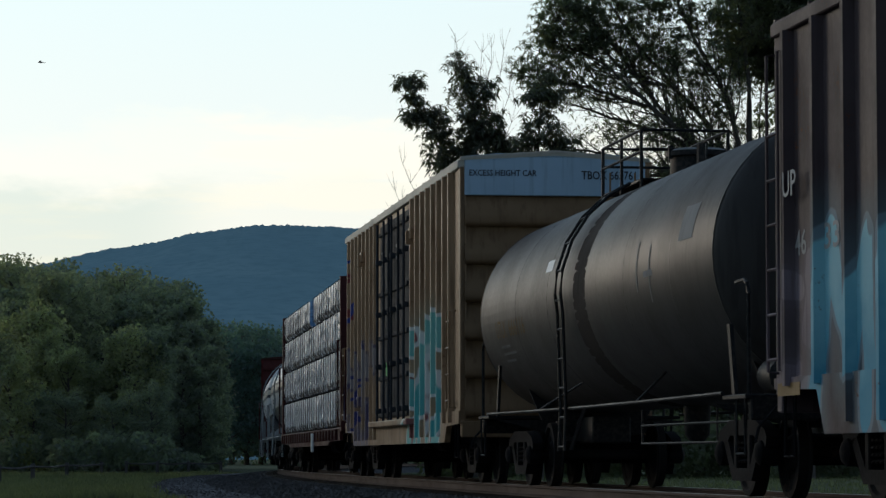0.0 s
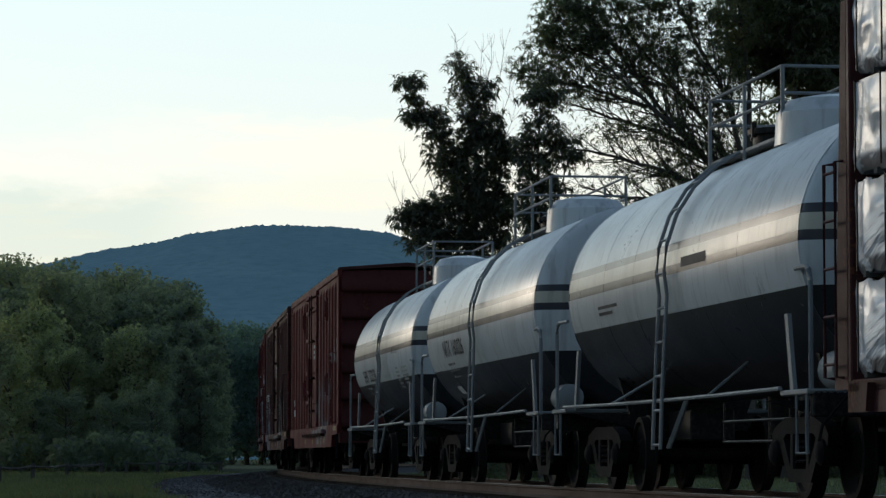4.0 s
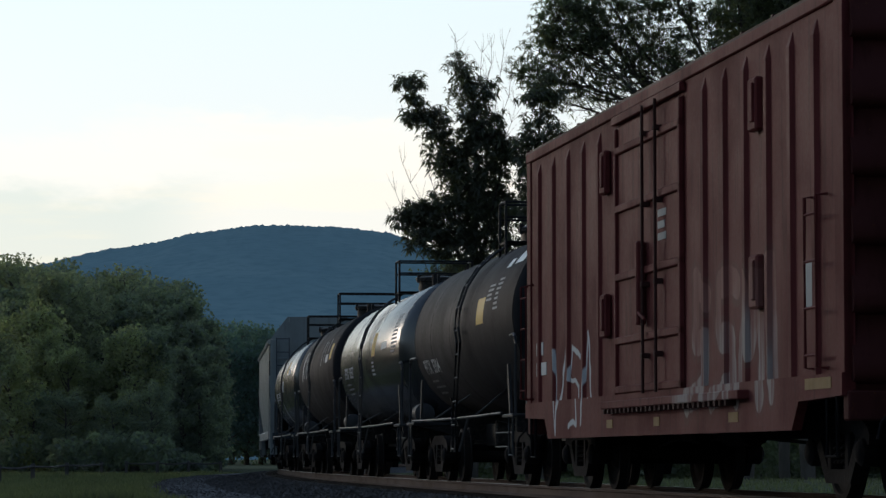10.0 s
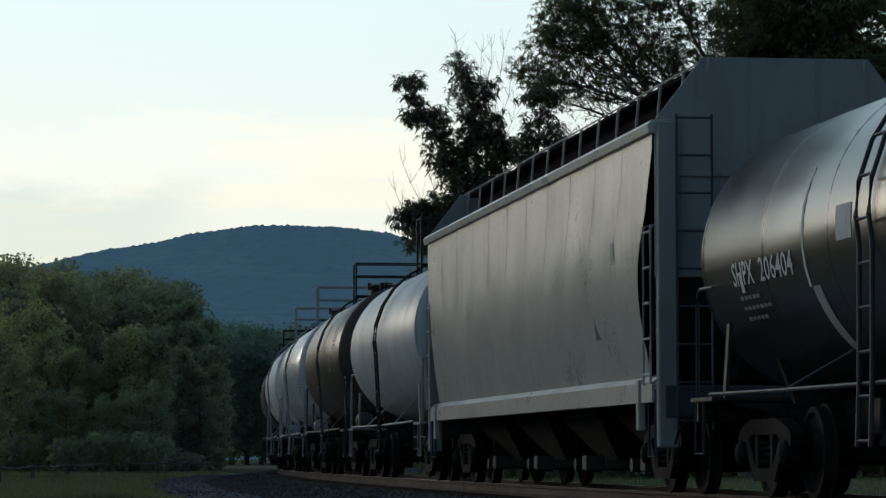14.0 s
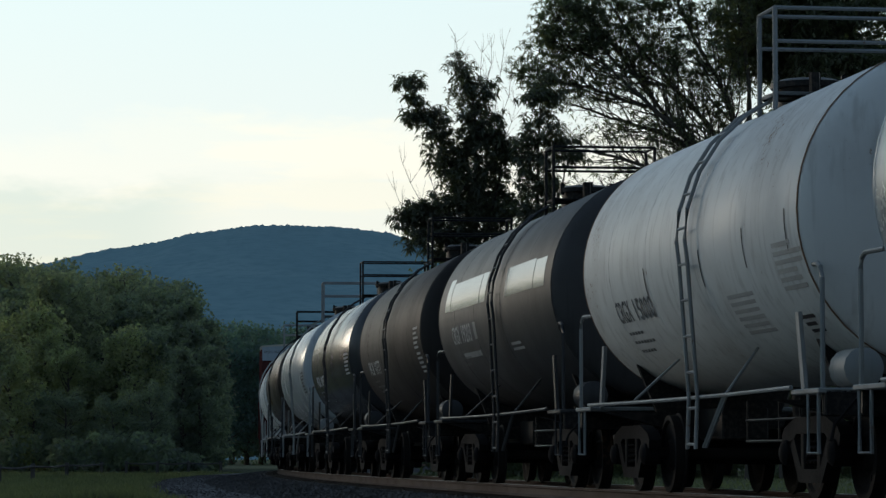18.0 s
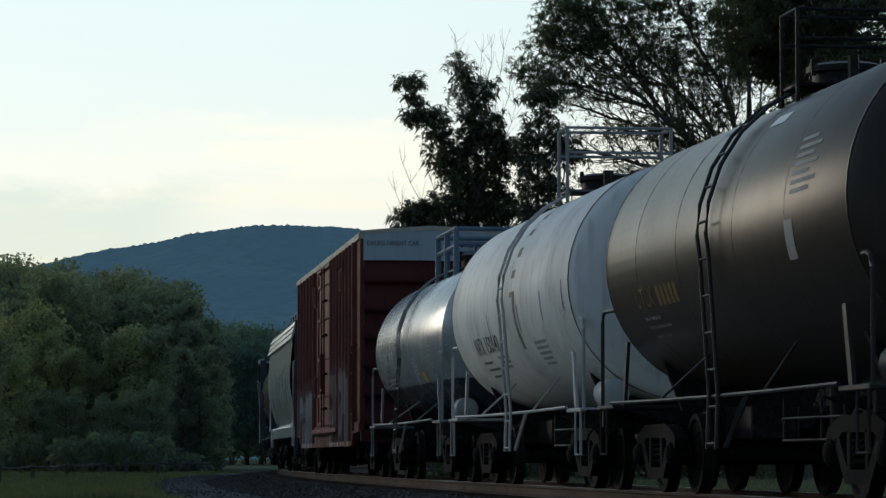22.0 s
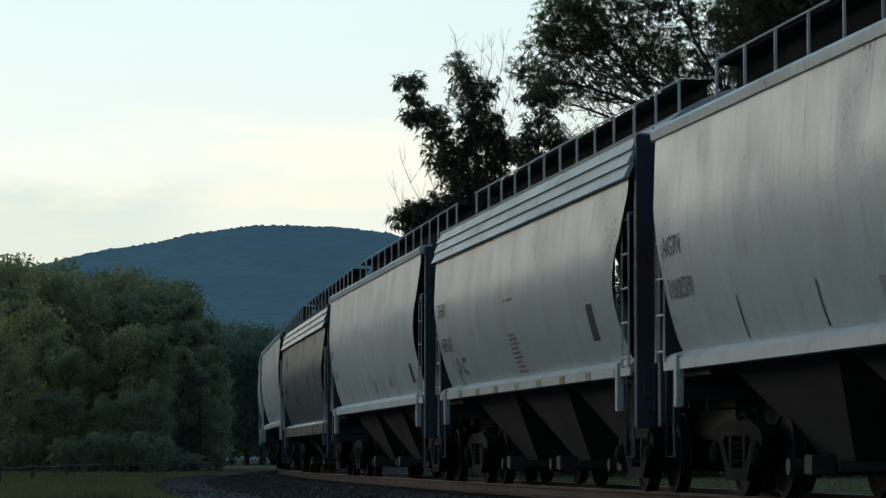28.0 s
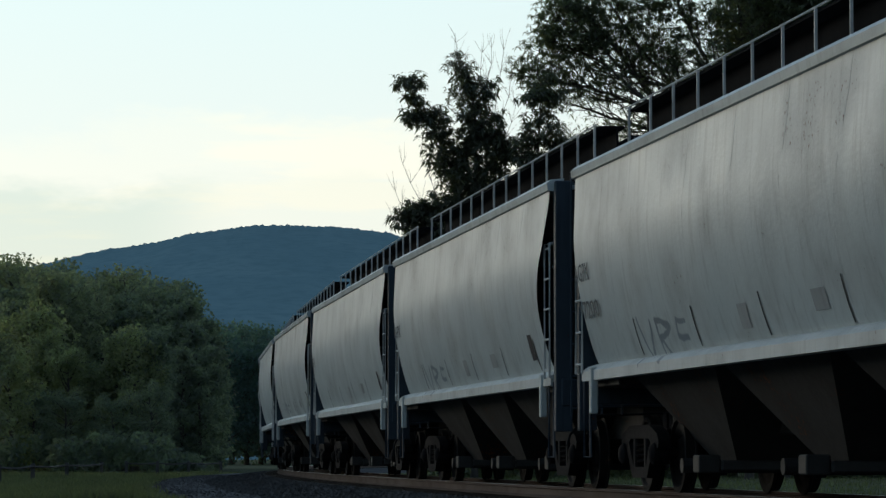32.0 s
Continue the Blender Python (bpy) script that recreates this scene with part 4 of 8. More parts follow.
def make_grass():
    """Rough grass of the meadow, thickest where the camera looks along it."""
    rnd = random.Random(12)
    g = Geo()

    def blade(x, y, h):
        a = rnd.uniform(0, math.tau)
        w = rnd.uniform(0.015, 0.04)
        c, s_ = math.cos(a) * w, math.sin(a) * w
        lx, ly = rnd.uniform(-0.4, 0.4) * h, rnd.uniform(-0.4, 0.4) * h
        n = len(g.v)
        z = GROUND - 0.06
        g.v.extend([(x - c, y - s_, z), (x + c, y + s_, z), (x + lx * 0.4 + c * 0.7, y + ly * 0.4 + s_ * 0.7, z + h * 0.6), (x + lx, y + ly, z + h), (x + lx * 0.4 - c * 0.7, y + ly * 0.4 - s_ * 0.7, z + h * 0.6)])
        g.f.append((n, n + 1, n + 2, n + 3, n + 4))
    for _ in range(42000):
        d = 66 + 124 * rnd.random() ** 1.3
        x = far_px(rnd.uniform(-40, 430), d)
        s = d - 45
        edge = float(np.interp(s, TS, TX)) - 5.0 - rnd.random() * 0.9
        if x < edge:
            k = noise.noise(Vector((x * 0.35, d * 0.12, 4)))
            blade(x, d, rnd.uniform(0.10, 0.26) * (1 + 0.7 * k))
    for _ in range(26000):
        s = rnd.uniform(-22, 120)
        o = 3.6 + 26 * rnd.random() ** 2
        p = at(s, o)
        blade(p.x, p.y, rnd.uniform(0.10, 0.24))
    thing("meadow_grass", "rough green meadow grass beside the track", "grass", kind="stuff", geo=g, material=M_BLADE, smooth=None)
    # loose stones of the shoulder
    g = Geo()
    for _ in range(15000):
        s = -20 + 135 * rnd.random()
        o = -rnd.uniform(1.4, 3.5) if rnd.random() < 0.7 else -rnd.uniform(3.2, 5.2)
        z = float(np.interp(-o, [1.3, 2.0, 3.4, 5.6], [-0.205, -0.24, GROUND + 0.08, GROUND + 0.05]))
        p = at(s, o, z)
        r = rnd.uniform(0.02, 0.045)
        vs = [(p.x + r * rnd.uniform(-1.2, 1.2), p.y + r * rnd.uniform(-1.2, 1.2), p.z + r * q) for q in (-0.5, -0.4, -0.3, 0.9, 0.6)]
        g.add(vs, [(0, 1, 3), (1, 2, 3), (2, 0, 4), (0, 3, 4), (3, 2, 4)])
    thing("ballast_stones", "loose grey ballast stones on the shoulder", "stones", kind="stuff", geo=g, material=M_BALLAST, smooth=None)


def make_hill():
    """The wooded hill on the horizon, one far ridge with a rough tree line."""
    m, t, b = nodes_for("painted_haze_forest")
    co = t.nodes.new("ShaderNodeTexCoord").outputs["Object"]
    # bluish tones paint the haze of distance into the forest
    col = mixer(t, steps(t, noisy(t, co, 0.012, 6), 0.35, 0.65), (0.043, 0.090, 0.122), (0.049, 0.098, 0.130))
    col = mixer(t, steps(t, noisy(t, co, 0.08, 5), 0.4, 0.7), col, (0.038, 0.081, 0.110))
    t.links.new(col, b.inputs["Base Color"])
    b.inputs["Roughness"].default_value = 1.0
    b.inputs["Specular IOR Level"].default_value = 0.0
    # a faint glow of the same colour adds to the painted haze
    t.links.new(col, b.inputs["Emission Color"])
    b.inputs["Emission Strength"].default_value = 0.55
    D = 3400.0
    line = ((-700, 250), (-300, 300), (0, 330), (90, 345), (130, 356), (200, 371), (250, 377), (300, 387), (340, 398), (400, 406), (455, 413.5), (520, 413), (600, 410.5), (650, 405), (690, 400), (740, 383), (780, 365), (850, 330), (1000, 280), (1300, 230), (1800, 210), (2600, 200))
    xs = [p for p, _ in line]
    us = [u for _, u in line]
    g = Geo()
    px = np.arange(-700, 2600, 4.0)
    rows = ((0.0, 1.0), (0.04, 0.985), (0.14, 0.9), (0.3, 0.74), (0.5, 0.5), (0.75, 0.22), (1.0, -0.02))
    for j, (back, f) in enumerate(rows):
        d = D - back * 1500
        for p in px:
            top = (np.interp(p, xs, us) - 1.5) / 5667.0 * D
            rough = 0.0
            if j < 2:
                rough = 2.4 * noise.noise(Vector((p * 0.21, j, 0))) + 1.6 * noise.noise(Vector((p * 0.9, j, 3)))
            else:
                rough = 2.0 * noise.noise(Vector((p * 0.02, j * 1.7, 0)))
            g.v.append(((p - 784) / 5667.0 * D, d, top * f + rough))
    n = len(px)
    for j in range(len(rows) - 1):
        for i in range(n - 1):
            a = j * n + i
            g.f.append((a, a + 1, a + n + 1, a + n))
    thing("backdrop_hill", "broad blue-green wooded hill with evening haze painted in", "hill", kind="structure", geo=g, material=m, smooth=60)


def make_fence():
    def run(points, height):
        ob = thing("rail_fence", "weathered low wooden rail fence in the grass", "fence", "fences by the meadow")
        for i, (x, y) in enumerate(points):
            part("post", Geo().bev(x - 0.08, x + 0.08, y - 0.08, y + 0.08, GROUND - 0.2, GROUND + height + 0.12, 0.02), M_FENCE, ob)
            if i:
                x0, y0 = points[i - 1]
                for z in (height,):
                    part("fence_rail", Geo().tube([(x0, y0, GROUND + z), ((x0 + x) / 2, (y0 + y) / 2, GROUND + z - 0.05), (x, y, GROUND + z)], 0.045, 6), M_FENCE, ob)
    run([(far_px(p, d), d) for p, d in ((-60, 96), (0, 108), (60, 124), (120, 146), (181, 172))], 0.58)
    run([(far_px(p, d), d) for p, d in ((225, 178), (280, 176), (335, 178), (392, 184))], 0.62)


make_ground()
make_track()
make_hill()
make_woods()
make_line_trees()
make_fence()
make_grass()


# ---- the train: trucks and couplers shared by all cars ----
def truck_frame():
    g = Geo()
    w = 0.075
    # arch of a cast side frame with its window openings
    g.prism([(-1.08, 0.62), (-0.98, 0.70), (-0.55, 0.80), (0.55, 0.80), (0.98, 0.70), (1.08, 0.62), (1.05, 0.52), (0.78, 0.52), (0.52, 0.64), (-0.52, 0.64), (-0.78, 0.52), (-1.05, 0.52)], -w, w)
    g.prism([(-0.80, 0.56), (-0.62, 0.60), (-0.34, 0.30), (0.34, 0.30), (0.62, 0.60), (0.80, 0.56), (0.42, 0.17), (-0.42, 0.17)], -w, w)
    for x in (-0.30, 0.30):
        g.bev(x - 0.07, x + 0.07, -w, w, 0.28, 0.68, 0.02)
    return "side_frame", g, 40


def truck_springs():
    g = Geo()
    for x in (-0.13, 0.0, 0.13):
        g.tube([(x + 0.055 * math.cos(k * 1.05), 0.075 * math.sin(k * 1.05), 0.32 + k * 0.011) for k in range(24)], 0.013, 4)
    return "spring", g, 60


def truck_bolster():
    g = Geo()
    g.bev(-0.22, 0.22, -1.0, 1.0, 0.50, 0.66, 0.03)
    g.lathe([(0.66, 0.2), (0.74, 0.2)], 14, "z")
    for y in (-0.62, 0.62):
        g.bev(-0.08, 0.08, y - 0.15, y + 0.15, 0.66, 0.76, 0.02)
    for x in (-0.36, 0.36):
        g.bev(x - 0.03, x + 0.03, -0.85, 0.85, 0.33, 0.42, 0.01)
    return "bolster", g, 40


def axle_box():
    g = Geo().lathe([(0.08, 0.13), (-0.10, 0.13), (-0.13, 0.10), (-0.15, 0.05)], 12, "y")
    return "bearing_cap", g, 40


def wheelset():
    g = Geo()
    g.lathe([(-1.0, 0.075), (1.0, 0.075)], 10, "y")
    for sg in (-1, 1):
        prof = [(0.66, 0.10), (0.665, 0.16), (0.70, 0.20), (0.71, 0.37), (0.685, 0.40), (0.683, 0.482), (0.705, 0.487), (0.72, 0.462), (0.82, 0.457), (0.825, 0.40), (0.79, 0.375), (0.77, 0.20), (0.83, 0.15), (0.835, 0.10)]
        g.lathe([(sg * a, r) for a, r in prof], 28, "y")
        for k in range(3):
            w = k * math.tau / 3
            g.box(0.27 * math.cos(w) - 0.03, 0.27 * math.cos(w) + 0.03, *sorted((sg * 0.765, sg * 0.79)), 0.27 * math.sin(w) - 0.03, 0.27 * math.sin(w) + 0.03)
    return "wheelset", g, 40


def tread_rim():
    g = Geo()
    for sg in (-1, 1):
        g.lathe([(sg * 0.724, 0.4625), (sg * 0.819, 0.4585), (sg * 0.829, 0.44), (sg * 0.829, 0.41)], 28, "y", ends=False)
    return "tread", g, 40


WHEELS = []


def add_truck(car, x, s_mid):
    fr = part("truck", kept("bolster", truck_bolster), M_STEEL, car, "dark cast-steel two-axle truck")
    fr.location = (x, 0, 0)
    for y in (-1.02, 1.02):
        part("side_frame", kept("truck", truck_frame), M_STEEL, fr).location = (0, y, 0)
        part("spring", kept("spring", truck_springs), M_STEEL, fr).location = (0, y, 0)
        for dx in (-0.88, 0.88):
            ob = part("bearing_cap", kept("cap", axle_box), M_STEEL, fr)
            ob.matrix_basis = Matrix.Translation((dx, y, 0.457)) @ Matrix.Rotation(0 if y < 0 else math.pi, 4, "Z")
    for dx in (-0.88, 0.88):
        w = part("wheelset", kept("wheelset", wheelset), M_WHEEL, fr)
        w.location = (dx, 0, 0.457)
        WHEELS.append((w, s_mid - x))
    return fr


def coupler_geo():
    g = Geo()
    g.bev(-0.75, 0.02, -0.07, 0.07, 0.80, 0.94, 0.02)
    g.prism([(-0.12, 0.70), (0.10, 0.70), (0.19, 0.78), (0.19, 0.96), (0.10, 1.02), (-0.12, 1.02)], -0.16, 0.05)
    g.prism([(0.0, 0.74), (0.22, 0.76), (0.22, 0.96), (0.0, 0.98)], 0.07, 0.19)
    return "coupler", g, 40


def hose_geo():
    g = Geo()
    pts = [(-0.35, -0.35, 0.80), (-0.2, -0.36, 0.62), (-0.05, -0.30, 0.46), (0.10, -0.2, 0.42), (0.22, -0.12, 0.47)]
    g.tube(pts, 0.03, 6)
    return "air_hose", g, 60


def lever_geo():
    g = Geo()
    g.tube([(-0.18, -0.2, 0.98), (-0.16, -1.2, 0.95), (-0.16, -1.42, 0.70), (-0.10, -1.47, 0.56)], 0.016, 5)
    return "uncoupling_lever", g, 60


def ends_of(car, half):
    for sg in (1, -1):
        m = Matrix.Translation((sg * half, 0, 0)) @ Matrix.Rotation(0 if sg > 0 else math.pi, 4, "Z")
        for key, fn in (("coupler", coupler_geo), ("hose", hose_geo), ("lever", lever_geo)):
            ob = part(key if key == "coupler" else ("air_hose" if key == "hose" else "uncoupling_lever"), kept(key, fn), M_STEEL, car)
            ob.matrix_basis = m


def ladder_geo(x, y, z0, z1, w=0.42, out=-0.10, step=0.40, sill=True, r=0.015):
    g = Geo()
    for dx in (-w / 2, w / 2):
        g.tube([(x + dx, y, z0), (x + dx, y + out, z0 + 0.01), (x + dx, y + out, z1 - 0.01), (x + dx, y, z1)], r * 1.2, 5)
    z = z0 + 0.12
    while z < z1:
        g.tube([(x - w / 2, y + out, z), (x + w / 2, y + out, z)], r, 5)
        z += step
    return g


def stirrup_geo(x, y, z0=0.45, z1=0.95, w=0.36):
    return Geo().tube([(x - w / 2, y, z1), (x - w / 2, y, z0), (x + w / 2, y, z0), (x + w / 2, y, z1)], 0.02, 5)


M_LOCK = surface("grimy_lock_bar", (0.05, 0.022, 0.02), 0.7, 0, 0.4, 0.2, spec=0.06)
M_INK_F = surface("faint_grey_print", (0.20, 0.20, 0.195), 0.7, 0, 0.3, 0.3, bump=0.05)
M_INK_S = surface("worn_black_lettering", (0.12, 0.125, 0.13), 0.7, 0, 0.2, 0.2, bump=0.05)
M_INK_W = surface("white_lettering", (0.52, 0.52, 0.51), 0.6, 0, 0.3, 0.2, bump=0.05)
M_INK_G = surface("grey_lettering", (0.34, 0.34, 0.33), 0.6, 0, 0.3, 0.2, bump=0.05)
M_INK_K = surface("black_lettering", (0.03, 0.03, 0.035), 0.6, 0, 0.2, 0.1, bump=0.05)
M_INK_Y = surface("gold_lettering", (0.17, 0.11, 0.045), 0.6, 0, 0.2, 0.1, bump=0.05)
M_YEL = surface("yellow_decal", (0.55, 0.33, 0.03), 0.45, 0, 0.2, 0.2, bump=0.05)
M_ORG = surface("faded_red_print", (0.30, 0.15, 0.13), 0.45, 0, 0.2, 0.2, bump=0.05)
M_DECAL = surface("white_decal", (0.70, 0.70, 0.68), 0.35, 0, 0.2, 0.2, bump=0.05)
M_GREEN = surface("green_decal", (0.03, 0.38, 0.10), 0.5, 0, 0.1, 0.1, bump=0.05)


def words_in(text, x, width):
    """Each word with its foot and width, in equal steps a letter."""
    out, k = [], 0
    for w in text.split(" "):
        out.append((w, x + width * k / len(text), width * (len(w) - 0.15) / len(text)))
        k += len(w) + 1
    return out


def sign_fit(car, words, x, z, width, cap, ink, y):
    for word, at_x, wd in words_in(words, x, width):
        me = lettered(word, wd, cap)
        me.transform(Matrix.Translation((at_x, y, z)))
        part("lettering", me, ink, car)


def sign(car, words, x, z, size, ink, y=-1.56, squeeze=0.8, name="lettering"):
    me = letters(words, size, squeeze)
    me.transform(Matrix.Translation((x, y, z)))
    return part(name, me, ink, car)


def end_sign(car, words, y, z, size, ink, x, squeeze=0.85):
    me = letters(words, size, squeeze)
    me.transform(Matrix.Translation((x, y, z)) @ Matrix.Rotation(math.pi / 2, 4, "Z"))
    return part("lettering", me, ink, car)


def bars(car, x, z, widths, h, gap, ink, y=-1.56):
    """Rows of small unreadable print."""
    g = Geo()
    for i, w in enumerate(widths):
        zz = z - i * (h + gap)
        g.box(x, x + w, y - 0.002, y + 0.004, zz - h, zz)
    return part("small_print", g, ink, car, smooth=None)


# ---- box cars ----
def boxcar(s0, s1, body, ends, eave, label, paint, door_paint, ribs, door, door_style, roof_paint, end_paint, rib_style="hat", band=None, sill_mid=0.66, sill_end=0.95, floor=1.15, ladder_top=2.75, rib_paint=None):
    half = (s1 - s0) / 2
    smid = (s0 + s1) / 2
    x0, x1 = smid - body[1], smid - body[0]
    car = thing("box_car", label, "railway wagon", "cars of the freight train")
    W = 1.50
    # side walls with a doorway on both sides
    d0, d1 = door if door else (0.0, 0.0)
    for sg in (-1, 1):
        ya, yb = sorted((sg * W, sg * (W - 0.06)))
        for xa, xb, za in ((x0, d0, floor), (d1, x1, floor), (d0, d1, eave - 0.30)):
            if xb - xa > 0.01:
                part("side_wall", Geo().box(xa, xb, ya, yb, za, eave - 0.10), paint, car, smooth=None)
    part("floor", Geo().box(x0 + 0.02, x1 - 0.02, -W + 0.06, W - 0.06, floor - 0.08, floor), M_STEEL, car, smooth=None)
    # side sills, deeper between the trucks
    for sg in (-1, 1):
        ya, yb = sorted((sg * (W + 0.045), sg * (W - 0.05)))
        part("side_sill", Geo().prism([(x0, floor), (x0, sill_end), (x0 + 1.5, sill_end - 0.03), (x0 + 1.75, sill_mid), (x1 - 1.75, sill_mid), (x1 - 1.5, sill_end - 0.03), (x1, sill_end), (x1, floor)], ya, yb), paint, car, smooth=None)
        part("top_chord", Geo().bev(x0, x1, *sorted((sg * (W + (0.035 if rib_style == "hat" else 0.06)), sg * (W - 0.06))), eave - 0.13, eave, 0.012), roof_paint if rib_style == "post" and sg < 0 else paint, car, smooth=None)
    # ribs
    rz0, rz1 = floor + 0.0, eave - 0.13
    hw = 0.055 if rib_style == "hat" else 0.045
    dp = 0.042 if rib_style == "hat" else 0.10

    tz = rz1 - (0.22 if rib_style == "hat" else 0.0)
    for x in ribs:
        for sg in (-1, 1):
            g = Geo()
            y0, y1 = sg * (W - 0.005), sg * (W + dp)
            foot = rz0
            if rib_style == "post":
                foot = sill_end + 0.02 if min(x - x0, x1 - x) < 1.8 else sill_mid + 0.10
            g.prism([(x - hw * 1.7, y0), (x - hw, y1), (x + hw, y1), (x + hw * 1.7, y0)], foot, tz, "z")
            if rib_style == "hat":
                n = len(g.v)
                g.v += [(x - hw * 1.7, y0, tz), (x - hw, y1, tz), (x + hw, y1, tz), (x + hw * 1.7, y0, tz), (x - hw * 0.8, y0, tz + 0.16), (x + hw * 0.8, y0, tz + 0.16)]
                g.f += [(n, n + 1, n + 4), (n + 1, n + 2, n + 5, n + 4), (n + 2, n + 3, n + 5)]
            part("rib", g, rib_paint or paint, car, smooth=None)
    # corner posts
    for x in (x0, x1):
        for sg in (-1, 1):
            xa, xb = sorted((x, x + (0.28 if x == x0 else -0.28)))
            part("corner_post", Geo().box(xa, xb, *sorted((sg * (W + 0.02), sg * (W - 0.08))), floor - 0.15, eave - 0.11), paint, car, smooth=None)
    # corrugated ends
    for x, sg in ((x1, 1), (x0, -1)):
        g = Geo()
        top = eave - (0.56 if band else 0.0)
        prof = [(0.0, sill_end - 0.02)]
        n = 6
        hgt = (top - sill_end) / n
        for k in range(n):
            zb = sill_end + k * hgt
            prof += [(0.0, zb + 0.10), (0.13, zb + 0.13), (0.15, zb + 0.19), (0.13, zb + hgt * 0.5), (0.05, zb + hgt * 0.8)]
        prof += [(0.0, top), (-0.05, top), (-0.05, sill_end - 0.02)]
        g.prism([(x + sg * (p - 0.07), z) for p, z in prof], -W + 0.05, W - 0.05)
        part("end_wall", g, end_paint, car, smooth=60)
        if band:
            bg = Geo().bev(*sorted((x + sg * 0.012, x - sg * 0.05)), -W + 0.05, W - 0.05, top, eave + 0.06, 0.01)
            bg.prism([(-W + 0.05, eave + 0.06), (W - 0.05, eave + 0.06), (W - 0.6, eave + 0.11), (-W + 0.6, eave + 0.11)], *sorted((x, x - sg * 0.05)), axis="x")
            part("end_band", bg, band, car, "pale blue-grey painted band", smooth=None)
        part("end_sill", Geo().bev(*sorted((x + sg * 0.06, x - sg * 0.12)), -W, W, sill_end - 0.22, sill_end + 0.04, 0.015), end_paint, car, smooth=None)
        part("end_ladder", Geo().add(*rung_set(x + sg * 0.20, sg * 1.05, 1.05, eave - 0.2)), end_paint, car)
    # roof: a low gable with cross seams
    rf = Geo()
    rf.prism([(-W - 0.03, eave - 0.01), (-W - 0.03, eave + 0.02), (0, eave + 0.13), (W + 0.03, eave + 0.02), (W + 0.03, eave - 0.01), (0, eave + 0.08)], x0 - 0.02, x1 + 0.02, "x")
    nx = int((x1 - x0) / 1.2)
    for i in range(nx + 1):
        xx = x0 + (x1 - x0) * i / nx
        rf.prism([(-W - 0.02, eave + 0.02), (0, eave + 0.13), (W + 0.02, eave + 0.02), (W + 0.02, eave + 0.05), (0, eave + 0.165), (-W - 0.02, eave + 0.05)], xx - 0.03, xx + 0.03, "x")
    part("roof", rf, roof_paint, car, smooth=None)
    # doors on both sides
    if door:
        for sg in (-1, 1):
            ys = lambda o: sg * (W + o)
            if door_style == "plug":
                lf = Geo().box(d0 + 0.03, d1 - 0.03, *sorted((ys(0.02), ys(-0.04))), floor - 0.02, eave - 0.28)
                dr = part("door", lf, door_paint, car, smooth=None)
                for f in (0.0, 0.20, 0.46, 0.74, 0.98):
                    z = floor + 0.05 + f * (eave - 0.55 - floor)
                    part("door_rail", Geo().bev(d0 + 0.02, d1 - 0.02, *sorted((ys(0.06), ys(0.0))), z - 0.045, z + 0.045, 0.012), door_paint, dr, smooth=None)
                for x in (d0 + 0.07, d1 - 0.07):
                    part("door_stile", Geo().bev(x - 0.05, x + 0.05, *sorted((ys(0.06), ys(0.0))), floor, eave - 0.29, 0.012), door_paint, dr, smooth=None)
                for x in ((d0 + d1) / 2 + 0.05, (d0 + d1) / 2 + 0.75):
                    bar = Geo()
                    bar.tube([(x, ys(0.10), floor - 0.02), (x, ys(0.10), eave - 0.2)], 0.019, 6)
                    for z in (floor + 0.4, floor + 1.2, floor + 2.1, floor + 2.9):
                        bar.bev(x - 0.04, x + 0.04, *sorted((ys(0.12), ys(0.02))), z - 0.03, z + 0.03, 0.008)
                    part("lock_bar", bar, M_LOCK, dr)
                hd = Geo().bev((d0 + d1) / 2 - 0.2, (d0 + d1) / 2 - 0.08, *sorted((ys(0.14), ys(0.03))), floor + 0.75, floor + 1.7, 0.02)
                hd.tube([((d0 + d1) / 2 - 0.14, ys(0.12), floor + 0.9), ((d0 + d1) / 2 + 0.3, ys(0.13), floor + 0.8)], 0.02, 5)
                part("handle", hd, door_paint, dr)
                # track below and hood above
                part("door_track", Geo().bev(d0 - 0.3, d1 + 3.0, *sorted((ys(0.16), ys(0.0))), floor - 0.17, floor - 0.08, 0.01), door_paint, car, smooth=None)
                teeth = Geo()
                for k in range(int((d1 - d0 + 2.9) / 0.24)):
                    xk = d0 - 0.2 + 0.24 * k
                    teeth.box(xk, xk + 0.09, *sorted((ys(0.15), ys(0.03))), floor - 0.225, floor - 0.168)
                part("track_comb", teeth, M_LOCK, car, "dark row of track brackets", smooth=None)
                part("door_hood", Geo().bev(d0 - 0.05, d1 + 0.05, *sorted((ys(0.07), ys(0.0))), eave - 0.24, eave - 0.14, 0.01), door_paint, car, smooth=None)
                for x, z in ((d0 - 0.55, eave - 0.75), (d0 - 0.55, floor + 0.95), (d1 + 3.35, eave - 0.75), (d1 + 3.35, floor + 0.95)):
                    ob = Geo().bev(x - 0.16, x + 0.16, *sorted((ys(0.09), ys(0.0))), z - 0.26, z + 0.26, 0.02)
                    ob.bev(x + 0.02, x + 0.12, *sorted((ys(0.115), ys(0.08))), z - 0.18, z + 0.2, 0.01)
                    part("door_stop", ob, paint, car, smooth=None)
            else:
                mid = (d0 + d1) / 2
                for a, c in ((d0 + 0.02, mid - 0.02), (mid + 0.02, d1 - 0.02)):
                    lf = Geo().box(a, c, *sorted((ys(0.03), ys(-0.03))), floor, eave - 0.25)
                    dr = part("door", lf, door_paint, car, "black painted door leaf", smooth=None)
                    for f in (0.0, 0.2, 0.42, 0.66, 0.99):
                        z = floor + 0.07 + f * (eave - 0.45 - floor)
